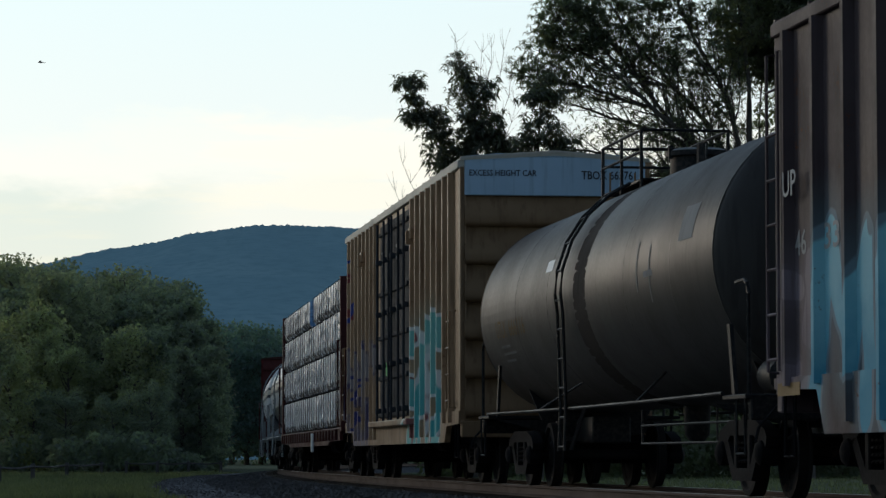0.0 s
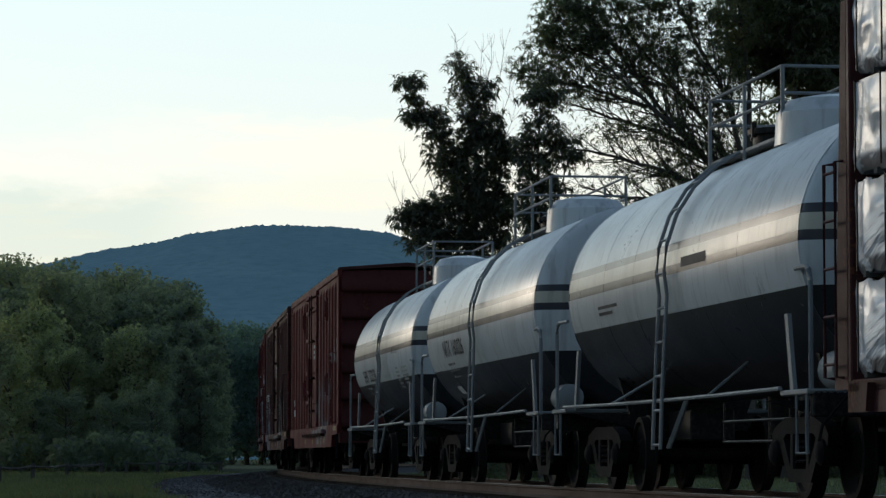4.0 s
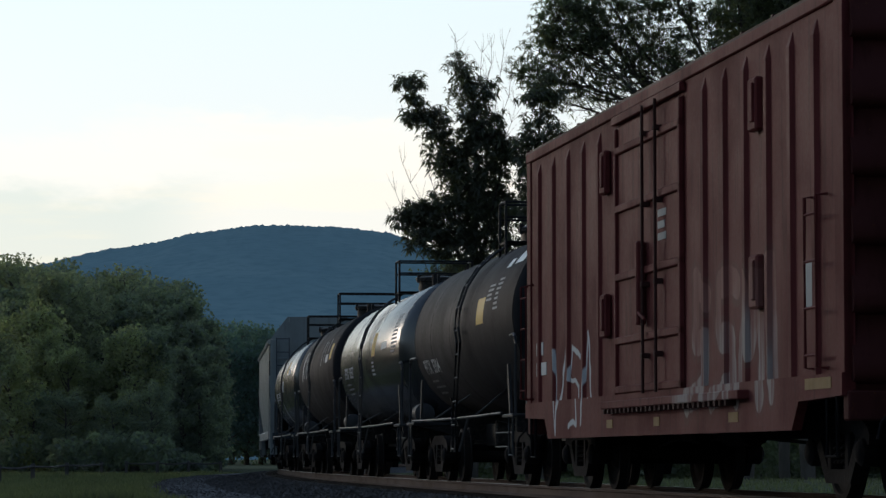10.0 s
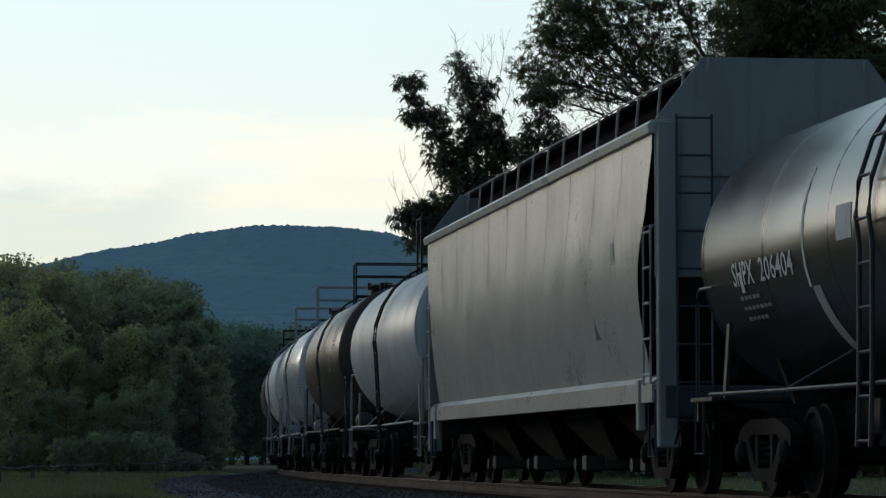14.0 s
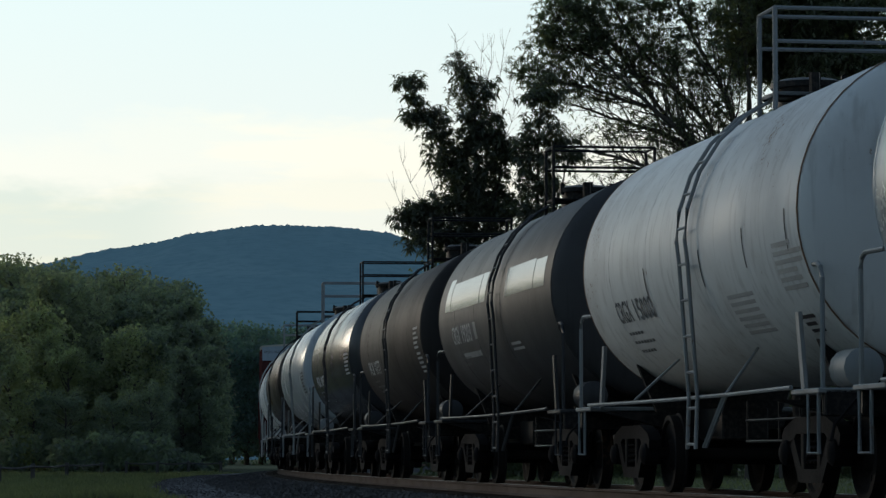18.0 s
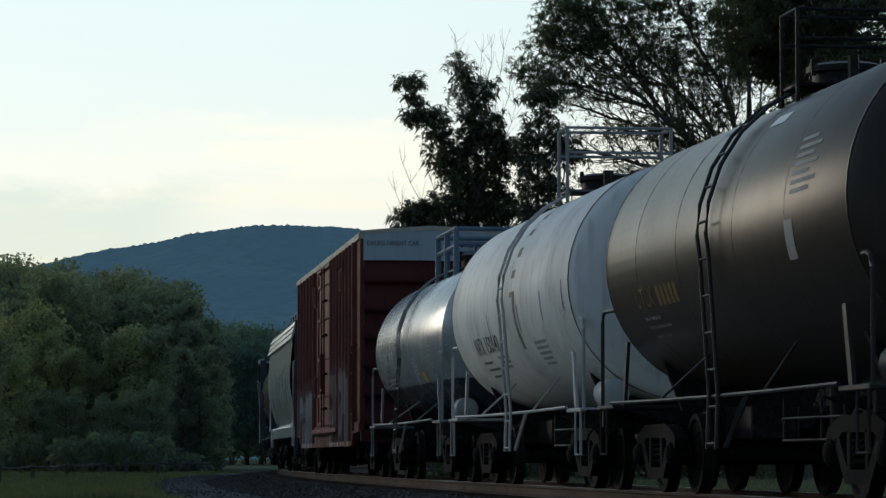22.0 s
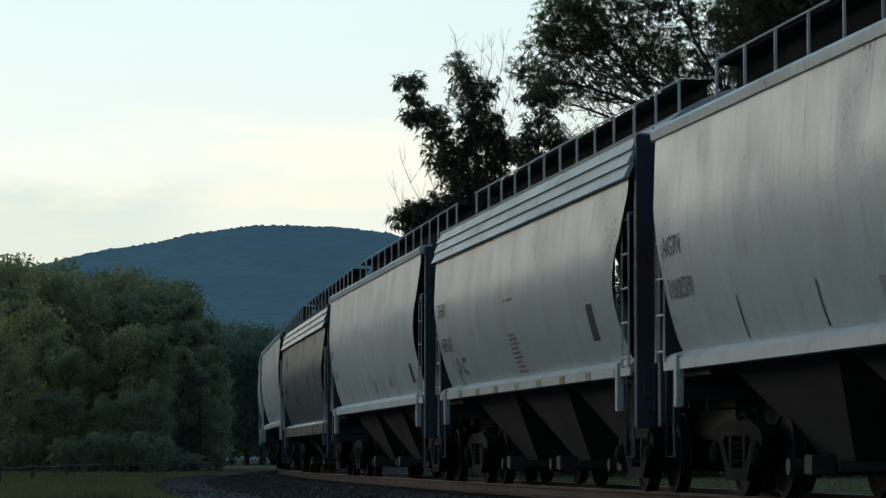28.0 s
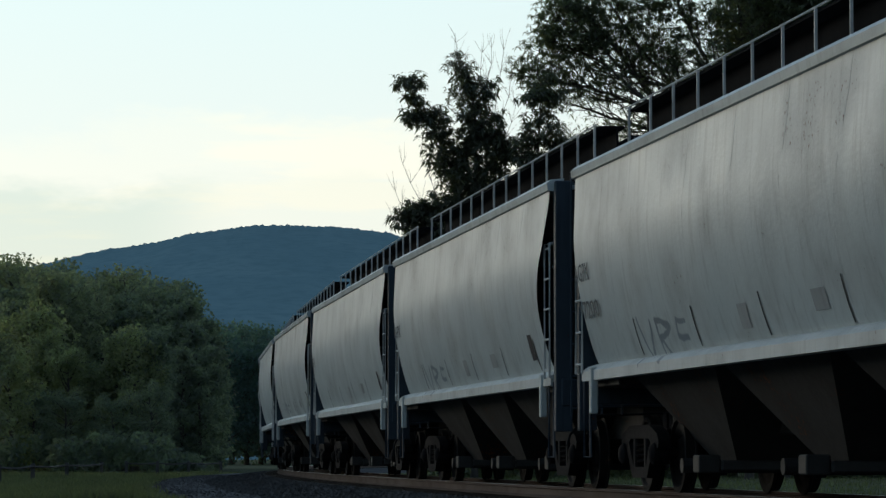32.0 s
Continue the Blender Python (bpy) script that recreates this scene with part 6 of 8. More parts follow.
        pg = kept(("post", sy, round(roof_top, 2), round(zt, 2)), lambda: ("post", Geo().prism([(-0.011, zt + 0.02), (0.011, zt + 0.02), (0.011 + lean, roof_top + 0.045), (-0.011 + lean, roof_top + 0.045)], *sorted((sy * 0.88, sy * 0.91))), None))
        for k in range(npost + 1):
            x = x0 + 0.3 + (x1 - x0 - 0.6) * k / npost
            part("post", pg, post_paint or paint, car).location = (x, 0, 0)
        part("board_edge", Geo().tube([(x0 + 0.15, sy * 0.9, roof_top + 0.045), (x1 - 0.15, sy * 0.9, roof_top + 0.045)], 0.012, 4), post_paint or paint, car)
    # hopper bays and end slopes beneath
    up = under_paint or M_STEEL
    span = x1 - x0 - 3.4
    for b in range(bays):
        xa = x0 + 1.7 + span * b / bays
        xb = x0 + 1.7 + span * (b + 1) / bays
        xm = (xa + xb) / 2
        g = Geo()
        tz, bz = floor + 0.02, 0.36
        tw, bw = 1.26, 0.55
        vs = [(xa + 0.02, -tw, tz), (xb - 0.02, -tw, tz), (xb - 0.02, tw, tz), (xa + 0.02, tw, tz), (xm - 0.5, -bw, bz), (xm + 0.5, -bw, bz), (xm + 0.5, bw, bz), (xm - 0.5, bw, bz)]
        g.add(vs, [(0, 1, 5, 4), (1, 2, 6, 5), (2, 3, 7, 6), (3, 0, 4, 7), (4, 5, 6, 7), (3, 2, 1, 0)])
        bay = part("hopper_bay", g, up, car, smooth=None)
        gt = Geo().bev(xm - 0.6, xm + 0.6, -0.75, 0.75, 0.26, 0.38, 0.02)
        gt.lathe([(-0.95, 0.09), (0.95, 0.09)], 10, "y", (xm - 0.55, 0, 0.32))
        gt.bev(xm + 0.25, xm + 0.55, -1.0, -0.75, 0.24, 0.44, 0.015)
        part("outlet_gate", gt, M_GATE, bay, "grey steel discharge gate", smooth=None)
    for x, sg in ((x1, 1), (x0, -1)):
        g = Geo()
        # vertical upper end, then the slope sheet down towards the trucks
        zk = zt - (1.75 if style == "flat" else 0.95)
        if style == "flat":
            es = Geo().prism([(-1.50, zk), (1.50, zk), (1.50, zt), (0.95, roof_top + 0.06), (-0.95, roof_top + 0.06), (-1.50, zt)], *sorted((x - sg * 0.02, x - sg * 0.07)), axis="x")
            for z in (zk + 0.55, zk + 1.15):
                es.bev(*sorted((x - sg * 0.03, x + sg * 0.01)), -1.40, 1.40, z - 0.03, z + 0.03, 0.01)
            part("end_sheet", es, M_ENDG, car, "blue-grey end sheet with its shade in the colour", smooth=None)
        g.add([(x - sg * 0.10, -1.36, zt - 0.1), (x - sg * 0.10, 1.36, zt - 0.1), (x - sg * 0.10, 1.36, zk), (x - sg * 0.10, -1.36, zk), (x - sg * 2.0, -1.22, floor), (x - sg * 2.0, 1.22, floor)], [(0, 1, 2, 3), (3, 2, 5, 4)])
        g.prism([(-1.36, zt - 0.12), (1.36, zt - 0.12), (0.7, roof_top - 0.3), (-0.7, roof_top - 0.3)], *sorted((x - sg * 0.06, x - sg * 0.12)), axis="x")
        # the recess's shade is painted on the slope
        part("end_slope", g, M_SLOPE_SHADE, car, "end slope sheet painted dark for its shaded recess", smooth=None)
        part("end_floor", Geo().bev(*sorted((x + sg * 0.02, x - sg * 1.9)), -1.36, 1.36, floor - 0.22, floor - 0.12, 0.01), up, car, smooth=None)
        part("end_sill", Geo().bev(*sorted((x + sg * 0.12, x - sg * 0.05)), -1.42, 1.42, floor - 0.42, floor - 0.06, 0.015), END_BLUE, car, smooth=None)
        for yy in (-1.38, 1.38):
            part("end_post", Geo().bev(*sorted((x + sg * 0.10, x - sg * 0.06)), yy - 0.11, yy + 0.11, floor - 0.75, zt - 0.02, 0.012), M_ENDG if style == "flat" else END_BLUE, car, "blue-grey vertical end post", smooth=None)
        part("end_ladder", Geo().add(*rung_set(x + sg * 0.19, -1.10, floor - 0.55, zt + 0.05)), END_BLUE, car)
        part("end_ladder", Geo().add(*rung_set(x + sg * 0.19, 1.10, floor - 0.55, zt + 0.05)), END_BLUE, car)
        for sy in (-1, 1):
            part("ladder", ladder_geo(x - sg * (0.42 if sg > 0 else 0.18), sy * 1.40, floor - 0.05, floor + 1.75, 0.40, sy * 0.12, 0.40), post_paint or paint, car)
            part("stirrup", stirrup_geo(x - sg * 0.42, sy * 1.46, 0.42, floor - 0.1, 0.40), END_BLUE, car)
            part("jack_pad", Geo().bev(x - sg * 0.95 - 0.07, x - sg * 0.95 + 0.07, *sorted((sy * 1.44, sy * 1.53)), floor - 0.55, floor + 0.02, 0.012), paint, car, smooth=None)
        part("shear_plate", Geo().prism([(x - sg * 0.05, 0.62), (x - sg * 1.9, 0.62), (x - sg * 1.9, floor - 0.12), (x - sg * 0.05, floor - 0.12)], -0.3, 0.3), up, car, smooth=None)
        part("brake_stand" if sg > 0 else "brace", Geo().tube([(x - sg * 0.1, 0.5 * sg, floor), (x - sg * 0.14, 0.7 * sg, zk)], 0.04, 6).tube([(x - sg * 0.1, -0.6, floor), (x - sg * 0.5, -0.4, zk - 0.6)], 0.035, 6), up, car)
    part("center_sill", Geo().bev(-half + 0.5, half - 0.5, -0.2, 0.2, 0.66, 1.0, 0.02), up, car, smooth=None)
    for words, x, z, size, ink in text:
        me = lettered(words, *size)
        for v in me.vertices:
            v.co = Vector((v.co.x + x, -(side_out(v.co.x + x, v.co.z + z) + 0.028), v.co.z + z))
        part("lettering", me, ink, car)
    for x, w, za, zb, mt in decals:
        g = Geo()
        vs = []
        for k in range(5):
            zz = za + (zb - za) * k / 4
            vs += [(x, -(side_out(x, zz) + 0.01), zz), (x + w, -(side_out(x + w, zz) + 0.01), zz)]
        part("decal", g.add(vs, [(2 * k, 2 * k + 1, 2 * k + 3, 2 * k + 2) for k in range(4)]), mt, car, smooth=None)
    a = half - 2.6
    for sg in (1, -1):
        add_truck(car, sg * a, smid)
    ends_of(car, half)
    return car, smid, a


# kept near black: shade between boards and roof is in the colour
M_PITCH = surface("dark_grating", (0.012, 0.012, 0.013), 0.9, 0, 0.2, 0.1, spec=0.02)
M_GATE = surface("galvanised_gate", (0.045, 0.045, 0.045), 0.6, 0.3, 0.4, 0.2)
# darker and bluer than the sides: the end's shade is in the colour
M_ENDG = surface("shaded_end_sheet", (0.21, 0.235, 0.235), 0.7, 0, 0.35, 0.4, spec=0.05)
# near-black paints in the shade of the recess under the car's end
M_SLOPE_SHADE = surface("shaded_end_slope", (0.045, 0.046, 0.048), 0.8, 0, 0.4, 0.3, rust=0.1, spec=0.03)
END_BLUE = surface("end_post_paint", (0.045, 0.058, 0.073), 0.55, 0, 0.35, 0.35, rust=0.08)


# ---- the cars, from the head of the visible train to its tail ----
TRAIN = []
M_TAB = surface("amber_tab", (0.22, 0.13, 0.045), 0.5)
TEAL, DKRED, CREAM, SKYB = (0.06, 0.32, 0.34), (0.16, 0.03, 0.035), (0.45, 0.42, 0.36), (0.08, 0.25, 0.42)
WHITE, GREYW = (0.55, 0.55, 0.54), (0.36, 0.36, 0.36)

# brown ribbed hopper
P_BROWN = surface("dark_brown_paint", (0.075, 0.054, 0.056), 0.6, 0, 0.4, 0.4, rust=0.1,
                  graffiti=[(-8.6, -7.0, 0.9, 2.2, ((0.20, 0.15, 0.17), (0.24, 0.19, 0.21)), "faded", 6.0), (-7.2, -1.6, 0.55, 2.45, ((0.07, 0.30, 0.40), (0.24, 0.50, 0.56), (0.16, 0.22, 0.25)), "solid", 2.0)])
_hop = boxcar(-33.0, -13.85, (-32.0, -14.77), None, 4.5, "dark brown ribbed hopper car with blue graffiti", P_BROWN, P_BROWN,
              [-8.1 + 1.02 * k for k in range(17)], None, "", P_BROWN, P_BROWN, rib_style="post", sill_mid=0.62, sill_end=1.05, ladder_top=4.2)
TRAIN.append(_hop[:3])
sign_fit(_hop[0], "UP", -8.05, 2.80, 0.52, 0.24, M_INK_G, -1.612)
sign_fit(_hop[0], "46", -8.0, 2.26, 0.42, 0.24, M_INK_G, -1.506)
sign_fit(_hop[0], "33", -7.0, 2.26, 0.55, 0.24, M_INK_G, -1.506)
part("reflector", Geo().box(-8.5, -7.7, -1.552, -1.547, 0.98, 1.1), M_TAB, _hop[0], "amber reflector", smooth=None)

# long dark grey tank
P_T2 = surface("dark_grey_tank", (0.054, 0.048, 0.044), 0.45, 0, 0.5, 0.5, rust=0.12, rust_col=(0.05, 0.036, 0.028), bump=0.05, spec=0.12, patchy=0.25)
TRAIN.append(tankcar(-13.85, 4.65, 1.47, 2.53, "long dark grey tank car with faded gold lettering", P_T2, M_BLACK, "UTLX 666116", M_INK_Y, (-7.0, 2.15, 2.5, 0.25), -1.2,
                     seams=(-5.2, -2.6, 2.6, 5.2), rail_mat=M_BLACK, inset=0.52, near_inset=1.58, half_plat=1.3, rail_high=0.62, plat_x=-1.95, spill=-0.25,
                     decals=[(-2.9, 0.5, 0.25, 0.36, M_DECAL), (5.6, 0.7, 0.15, 0.42, M_INK_F), (3.4, 0.06, -0.15, 0.25, M_INK_F), (3.8, 0.5, -0.05, 0.0, M_INK_F), (4.1, 0.06, -0.25, 0.2, M_INK_F)]))

# tan excess-height box car
P_TAN = surface("tan_paint", (0.34, 0.215, 0.125), 0.40, 0, 0.5, 0.75, rust=0.06,
                graffiti=[(2.2, 7.0, 0.5, 2.75, ((0.05, 0.36, 0.36), (0.16, 0.42, 0.38), (0.20, 0.05, 0.05), (0.6, 0.62, 0.6)), "solid", 1.0),
                          (-8.9, -2.7, 0.5, 2.5, ((0.14, 0.13, 0.19), (0.30, 0.27, 0.25), (0.05, 0.05, 0.13)), "faded", 5.0), (-8.2, -3.0, 0.9, 2.3, ((0.05, 0.05, 0.16),), "line", 8.0),
                          (-8.8, -7.4, 3.3, 4.6, ((0.20, 0.05, 0.05),), "line", 9.0), (-8.6, -7.2, 3.2, 4.7, ((0.04, 0.06, 0.26),), "line", 10.0)])
# shade of the end walls mixed into this darker tan
P_TANEND = surface("shaded_tan_end", (0.20, 0.125, 0.07), 0.65, 0, 0.45, 0.5, rust=0.06, spec=0.05)
P_TANROOF = surface("pale_roof_edge", (0.46, 0.43, 0.36), 0.5, 0, 0.3, 0.2)
P_BAND = surface("pale_blue_band", (0.34, 0.46, 0.56), 0.55, 0, 0.2, 0.3)
P_DOORK = surface("black_door_paint", (0.040, 0.044, 0.050), 0.6, 0, 0.35, 0.4, dust=0.0, spec=0.02)
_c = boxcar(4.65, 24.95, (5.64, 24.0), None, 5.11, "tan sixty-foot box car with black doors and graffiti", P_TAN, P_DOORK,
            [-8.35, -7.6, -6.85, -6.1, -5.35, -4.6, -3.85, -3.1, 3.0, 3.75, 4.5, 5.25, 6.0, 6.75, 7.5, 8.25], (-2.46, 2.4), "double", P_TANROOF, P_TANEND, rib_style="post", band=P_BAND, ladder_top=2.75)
TRAIN.append(_c[:3])
end_sign(_c[0], "EXCESS HEIGHT CAR", -1.38, 4.86, 0.135, M_INK_K, _c[4] + 0.018)
end_sign(_c[0], "TBOX 663761", 0.42, 4.82, 0.19, M_INK_K, _c[4] + 0.018, 0.8)
for x, z in ((3.38, 4.35), (-5.0, 4.45), (-5.7, 1.55)):
    hook = Geo().bev(x - 0.14, x + 0.14, -1.66, -1.5, z - 0.12, z + 0.1, 0.02)
    hook.bev(x - 0.05, x + 0.05, -1.72, -1.6, z - 0.2, z + 0.04, 0.015)
    part("door_stop", hook, P_TAN, _c[0], smooth=None)
part("decal", Geo().box(-0.95, -0.68, -1.585, -1.58, 1.95, 2.2), M_GREEN, _c[0], "small green placard", smooth=None)

# lumber flat
P_MAROON = surface("maroon_flat_paint", (0.065, 0.021, 0.021), 0.6, 0, 0.4, 0.4, rust=0.15)


def lumber_flat(s0, s1, body):
    half, smid = (s1 - s0) / 2, (s0 + s1) / 2
    x0, x1 = smid - body[1], smid - body[0]
    car = thing("bulkhead_flatcar", "maroon bulkhead flatcar stacked with wrapped lumber", "railway wagon", "cars of the freight train")
    part("deck", Geo().bev(x0, x1, -1.5, 1.5, 0.96, 1.08, 0.015), P_MAROON, car, smooth=None)
    for sy in (-1, 1):
        part("side_sill", Geo().prism([(x0, 1.05), (x0, 0.80), (x0 + 3.0, 0.78), (x0 + 3.6, 0.70), (x1 - 3.6, 0.70), (x1 - 3.0, 0.78), (x1, 0.80), (x1, 1.05)], *sorted((sy * 1.50, sy * 1.42))), P_MAROON, car, smooth=None)
        n = 22
        for k in range(n):
            x = x0 + 0.7 + (x1 - x0 - 1.4) * k / (n - 1)
            part("stake_pocket", Geo().prism([(x - 0.13, 1.04), (x + 0.13, 1.04), (x + 0.07, 0.80), (x - 0.07, 0.80)], *sorted((sy * 1.57, sy * 1.49))), P_MAROON, car, smooth=None)
    for x, sg in ((x1, 1), (x0, -1)):
        g = Geo().bev(*sorted((x, x - sg * 0.10)), -1.5, 1.5, 1.05, 4.42, 0.015)
        part("bulkhead", g, P_MAROON, car, smooth=None)
        for y in (-1.42, -0.7, 0.0, 0.7, 1.42):
            part("bulkhead_post", Geo().prism([(x, 1.0), (x + sg * 0.42, 1.0), (x + sg * 0.14, 4.4), (x, 4.4)], y - 0.08, y + 0.08), P_MAROON, car, smooth=None)
        for sy in (-1, 1):
            part("ladder", Geo().add(*[q for q in (lambda g2: (g2.v, g2.f))(ladder_geo(x + sg * 0.30, sy * 1.47, 1.1, 3.0, 0.36, sy * 0.10, 0.42))]), P_MAROON, car)
    underframe(car, half, x0, x1, 0.90)
    a = half - 2.7
    for sg in (1, -1):
        add_truck(car, sg * a, smid)
    ends_of(car, half)
    # placard frame at the sill
    part("placard_frame", Geo().bev(3.1, 3.4, -1.62, -1.56, 0.55, 1.0, 0.01), M_DECAL, car, "white placard frame", smooth=None)
    return car, smid, a, x0, x1




def wrap_material(name, half_h):
    """Silvery plastic wrap with long soft folds, torn off along the foot so that the lumber's edge shows."""
    m, t, b = nodes_for(name)
    co = t.nodes.new("ShaderNodeTexCoord").outputs["Object"]
    big = noisy(t, co, 1.1, 4, stretch=(0.5, 1, 1))
    mp = t.nodes.new("ShaderNodeMapping")
    mp.inputs["Rotation"].default_value = (0, radians(17), 0)
    t.links.new(co, mp.inputs[0])
    mp2 = t.nodes.new("ShaderNodeMapping")
    mp2.inputs["Rotation"].default_value = (0, radians(-9), 0)
    t.links.new(co, mp2.inputs[0])
    crease = calc(t, "MULTIPLY", noisy(t, mp.outputs[0], 3.0, 3.0, stretch=(0.24, 0.3, 2.2), rough=0.5), steps(t, noisy(t, co, 1.3, 2, stretch=(0.6, 0.3, 1.0)), 0.42, 0.62))
    fold = calc(t, "ADD", calc(t, "ADD", calc(t, "MULTIPLY", crease, 1.3), calc(t, "MULTIPLY", noisy(t, mp2.outputs[0], 2.0, 2, stretch=(0.3, 0.3, 1.4)), 0.5)), calc(t, "MULTIPLY", noisy(t, co, 1.2, 2, stretch=(1.0, 0.3, 0.4)), 1.2))
    col = mixer(t, steps(t, big, 0.4, 0.7), (0.60, 0.63, 0.67), (0.46, 0.49, 0.53))
    sep = t.nodes.new("ShaderNodeSeparateXYZ")
    t.links.new(co, sep.inputs[0])
    # a printed pale panel of the maker's mark, grey on white
    pr = calc(t, "MULTIPLY", steps(t, noisy(t, co, 2.2, 2, stretch=(0.8, 0.01, 1.6)), 0.53, 0.57), calc(t, "LESS_THAN", calc(t, "ABSOLUTE", sep.outputs[2]), 0.18))
    col = mixer(t, calc(t, "MULTIPLY", pr, 0.35), col, (0.16, 0.17, 0.19))
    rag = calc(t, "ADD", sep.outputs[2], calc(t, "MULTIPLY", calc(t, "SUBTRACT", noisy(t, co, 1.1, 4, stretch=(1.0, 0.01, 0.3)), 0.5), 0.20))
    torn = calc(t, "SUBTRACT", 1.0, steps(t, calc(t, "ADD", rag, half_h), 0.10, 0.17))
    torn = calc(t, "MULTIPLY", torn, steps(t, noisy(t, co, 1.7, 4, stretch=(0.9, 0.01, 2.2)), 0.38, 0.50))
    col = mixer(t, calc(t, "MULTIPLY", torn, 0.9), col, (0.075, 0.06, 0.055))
    # blue sheeting over the ends
    nrm = t.nodes.new("ShaderNodeSeparateXYZ")
    t.links.new(t.nodes.new("ShaderNodeTexCoord").outputs["Normal"], nrm.inputs[0])
    col = mixer(t, calc(t, "GREATER_THAN", calc(t, "ABSOLUTE", nrm.outputs[0]), 0.9), col, (0.16, 0.30, 0.46))
    t.links.new(col, b.inputs["Base Color"])
    t.links.new(calc(t, "ADD", 0.30, calc(t, "MULTIPLY", torn, 0.6)), b.inputs["Roughness"])
    b.inputs["Specular IOR Level"].default_value = 0.5
    bp = t.nodes.new("ShaderNodeBump")
    bp.inputs["Strength"].default_value, bp.inputs["Distance"].default_value = 1.0, 0.085
    t.links.new(fold, bp.inputs["Height"])
    t.links.new(bp.outputs[0], b.inputs["Normal"])
    return m


def bundle_mesh(length, h, seed):
    g = Geo()
    rnd = random.Random(seed)
    nx, nz = int(length * 7), 9
    ph = rnd.uniform(0, 9)
    for i in range(nx + 1):
        x = -length / 2 + length * i / nx
        for j in range(nz + 1):
            z = -h / 2 + h * j / nz
            edge = min(1.0, min(j, nz - j) * 0.6, min(i, nx - i) * 0.7)
            y = -0.70 - 0.035 * edge * noise.noise(Vector((x * 2.4 + ph, z * 1.7, seed))) - 0.05 * edge * abs(noise.noise(Vector((x * 5.0 + z * 2.2, ph, z * 0.8))))
            if j == 0:
                y += 0.05 + 0.03 * noise.noise(Vector((x * 6, ph, 1)))
            g.v.append((x, y, z + (0.03 * noise.noise(Vector((x * 4, ph, 2))) if j in (0, nz) else 0)))
    m = nz + 1
    for i in range(nx):
        for j in range(nz):
            a = i * m + j
            g.f.append((a, a + m, a + m + 1, a + 1))
    n = len(g.v)
    for x in (-length / 2, length / 2):
        g.v += [(x, 0.70, -h / 2), (x, 0.70, h / 2)]
    bl, tl, br, tr = n, n + 1, n + 2, n + 3
    g.f.append((bl, br, tr, tl))
    g.f.append(tuple([tl, *[j for j in range(nz, -1, -1)], bl]))
    g.f.append(tuple([br, *[nx * m + j for j in range(m)], tr]))
    g.f.append(tuple([*[i * m + nz for i in range(nx + 1)], tr, tl]))
    g.f.append(tuple([*[i * m for i in range(nx, -1, -1)], bl, br]))
    return g.mesh("lumber_package", 45)


LOADS = []


def load_lumber(flat):
    car, smid, a, x0, x1 = flat
    wraps = {0.66: wrap_material("lumber_wrap_low", 0.32), 0.81: wrap_material("lumber_wrap_high", 0.395)}
    span_cuts = ((-10.95, -8.4, -3.6, 1.05, 5.3, 10.55), (-10.95, -8.4, -3.7, 1.09, 5.25, 10.5), (-10.95, -6.33, -2.6, 0.92, 5.82, 10.5), (-10.88, -7.08, -3.4, 0.10, 1.49, 6.07, 10.62))
    meshes = {}
    for tier, cuts in enumerate(span_cuts):
        h = 0.66 if tier == 3 else 0.81
        z = 1.125 + tier * 0.865 + h / 2
        for k in range(len(cuts) - 1):
            if tier == 3 and k == 3:
                continue
            xa, xb = cuts[k], cuts[k + 1] - 0.02
            length = round(xb - xa, 2)
            for sy in (-1, 1):
                key = (length, h, k % 3)
                if key not in meshes:
                    meshes[key] = bundle_mesh(length, h - 0.02, 10 + len(meshes))
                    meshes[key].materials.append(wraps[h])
                ob = new("lumber_package", meshes[key])
                tagged(ob, "package of lumber in wrinkled silver-white plastic wrap", "lumber", "wrapped lumber on the flatcar")
                local = Matrix.Translation(((xa + xb) / 2, sy * 0.745, z)) @ Matrix.Rotation(0 if sy < 0 else math.pi, 4, "Z")
                st = max(3, int(length / 0.72))
                strap = kept(("strap", h), lambda: ("strap", Geo().box(-0.008, 0.008, -0.748, -0.735, -h / 2 + 0.02, h / 2 - 0.01).box(-0.008, 0.008, -0.75, 0.7, h / 2 - 0.016, h / 2 - 0.004), None))
                for q in range(st):
                    part("strap", strap, M_BLACK, ob).location = (-length / 2 + length * (q + 0.5) / st, 0, 0)
                bl = kept(("dunnage", h), lambda: ("dunnage", Geo().box(-0.045, 0.045, -0.68, 0.70, -h / 2 - 0.03, -h / 2 + 0.02), None))
                for q in (-0.33, 0.33):
                    part("dunnage", bl, M_FENCE, ob, "wooden spacer").location = (length * q, 0, 0)
                LOADS.append((ob, local, smid, a))


P_FLAT = lumber_flat(24.95, 48.5, (25.88, 47.53))
TRAIN.append(P_FLAT[:3])
load_lumber(P_FLAT)

# three white and black slurry tanks
STR = (0.018, 0.022, 0.036)


def slurry_paint(name, z_dark, stripes=True):
    bands = [(0.0, z_dark, (0.022, 0.023, 0.026))]
    if stripes:
        bands += [(2.54, 2.70, (0.50, 0.46, 0.37)), (2.70, 2.79, STR), (2.44, 2.54, STR)]
    return surface(name, (0.54, 0.555, 0.555), 0.30, 0, 0.35, 0.45, bands=bands, bump=0.02, spec=0.35, patchy=0.2)


P_TRIMW = surface("pale_grey_trim", (0.23, 0.24, 0.24), 0.5, 0, 0.3, 0.3, rust=0.08)
P_SL1, P_SL2, P_SL3 = slurry_paint("slurry_tank_a", 2.02), slurry_paint("slurry_tank_b", 1.88), slurry_paint("slurry_tank_c", 1.92)
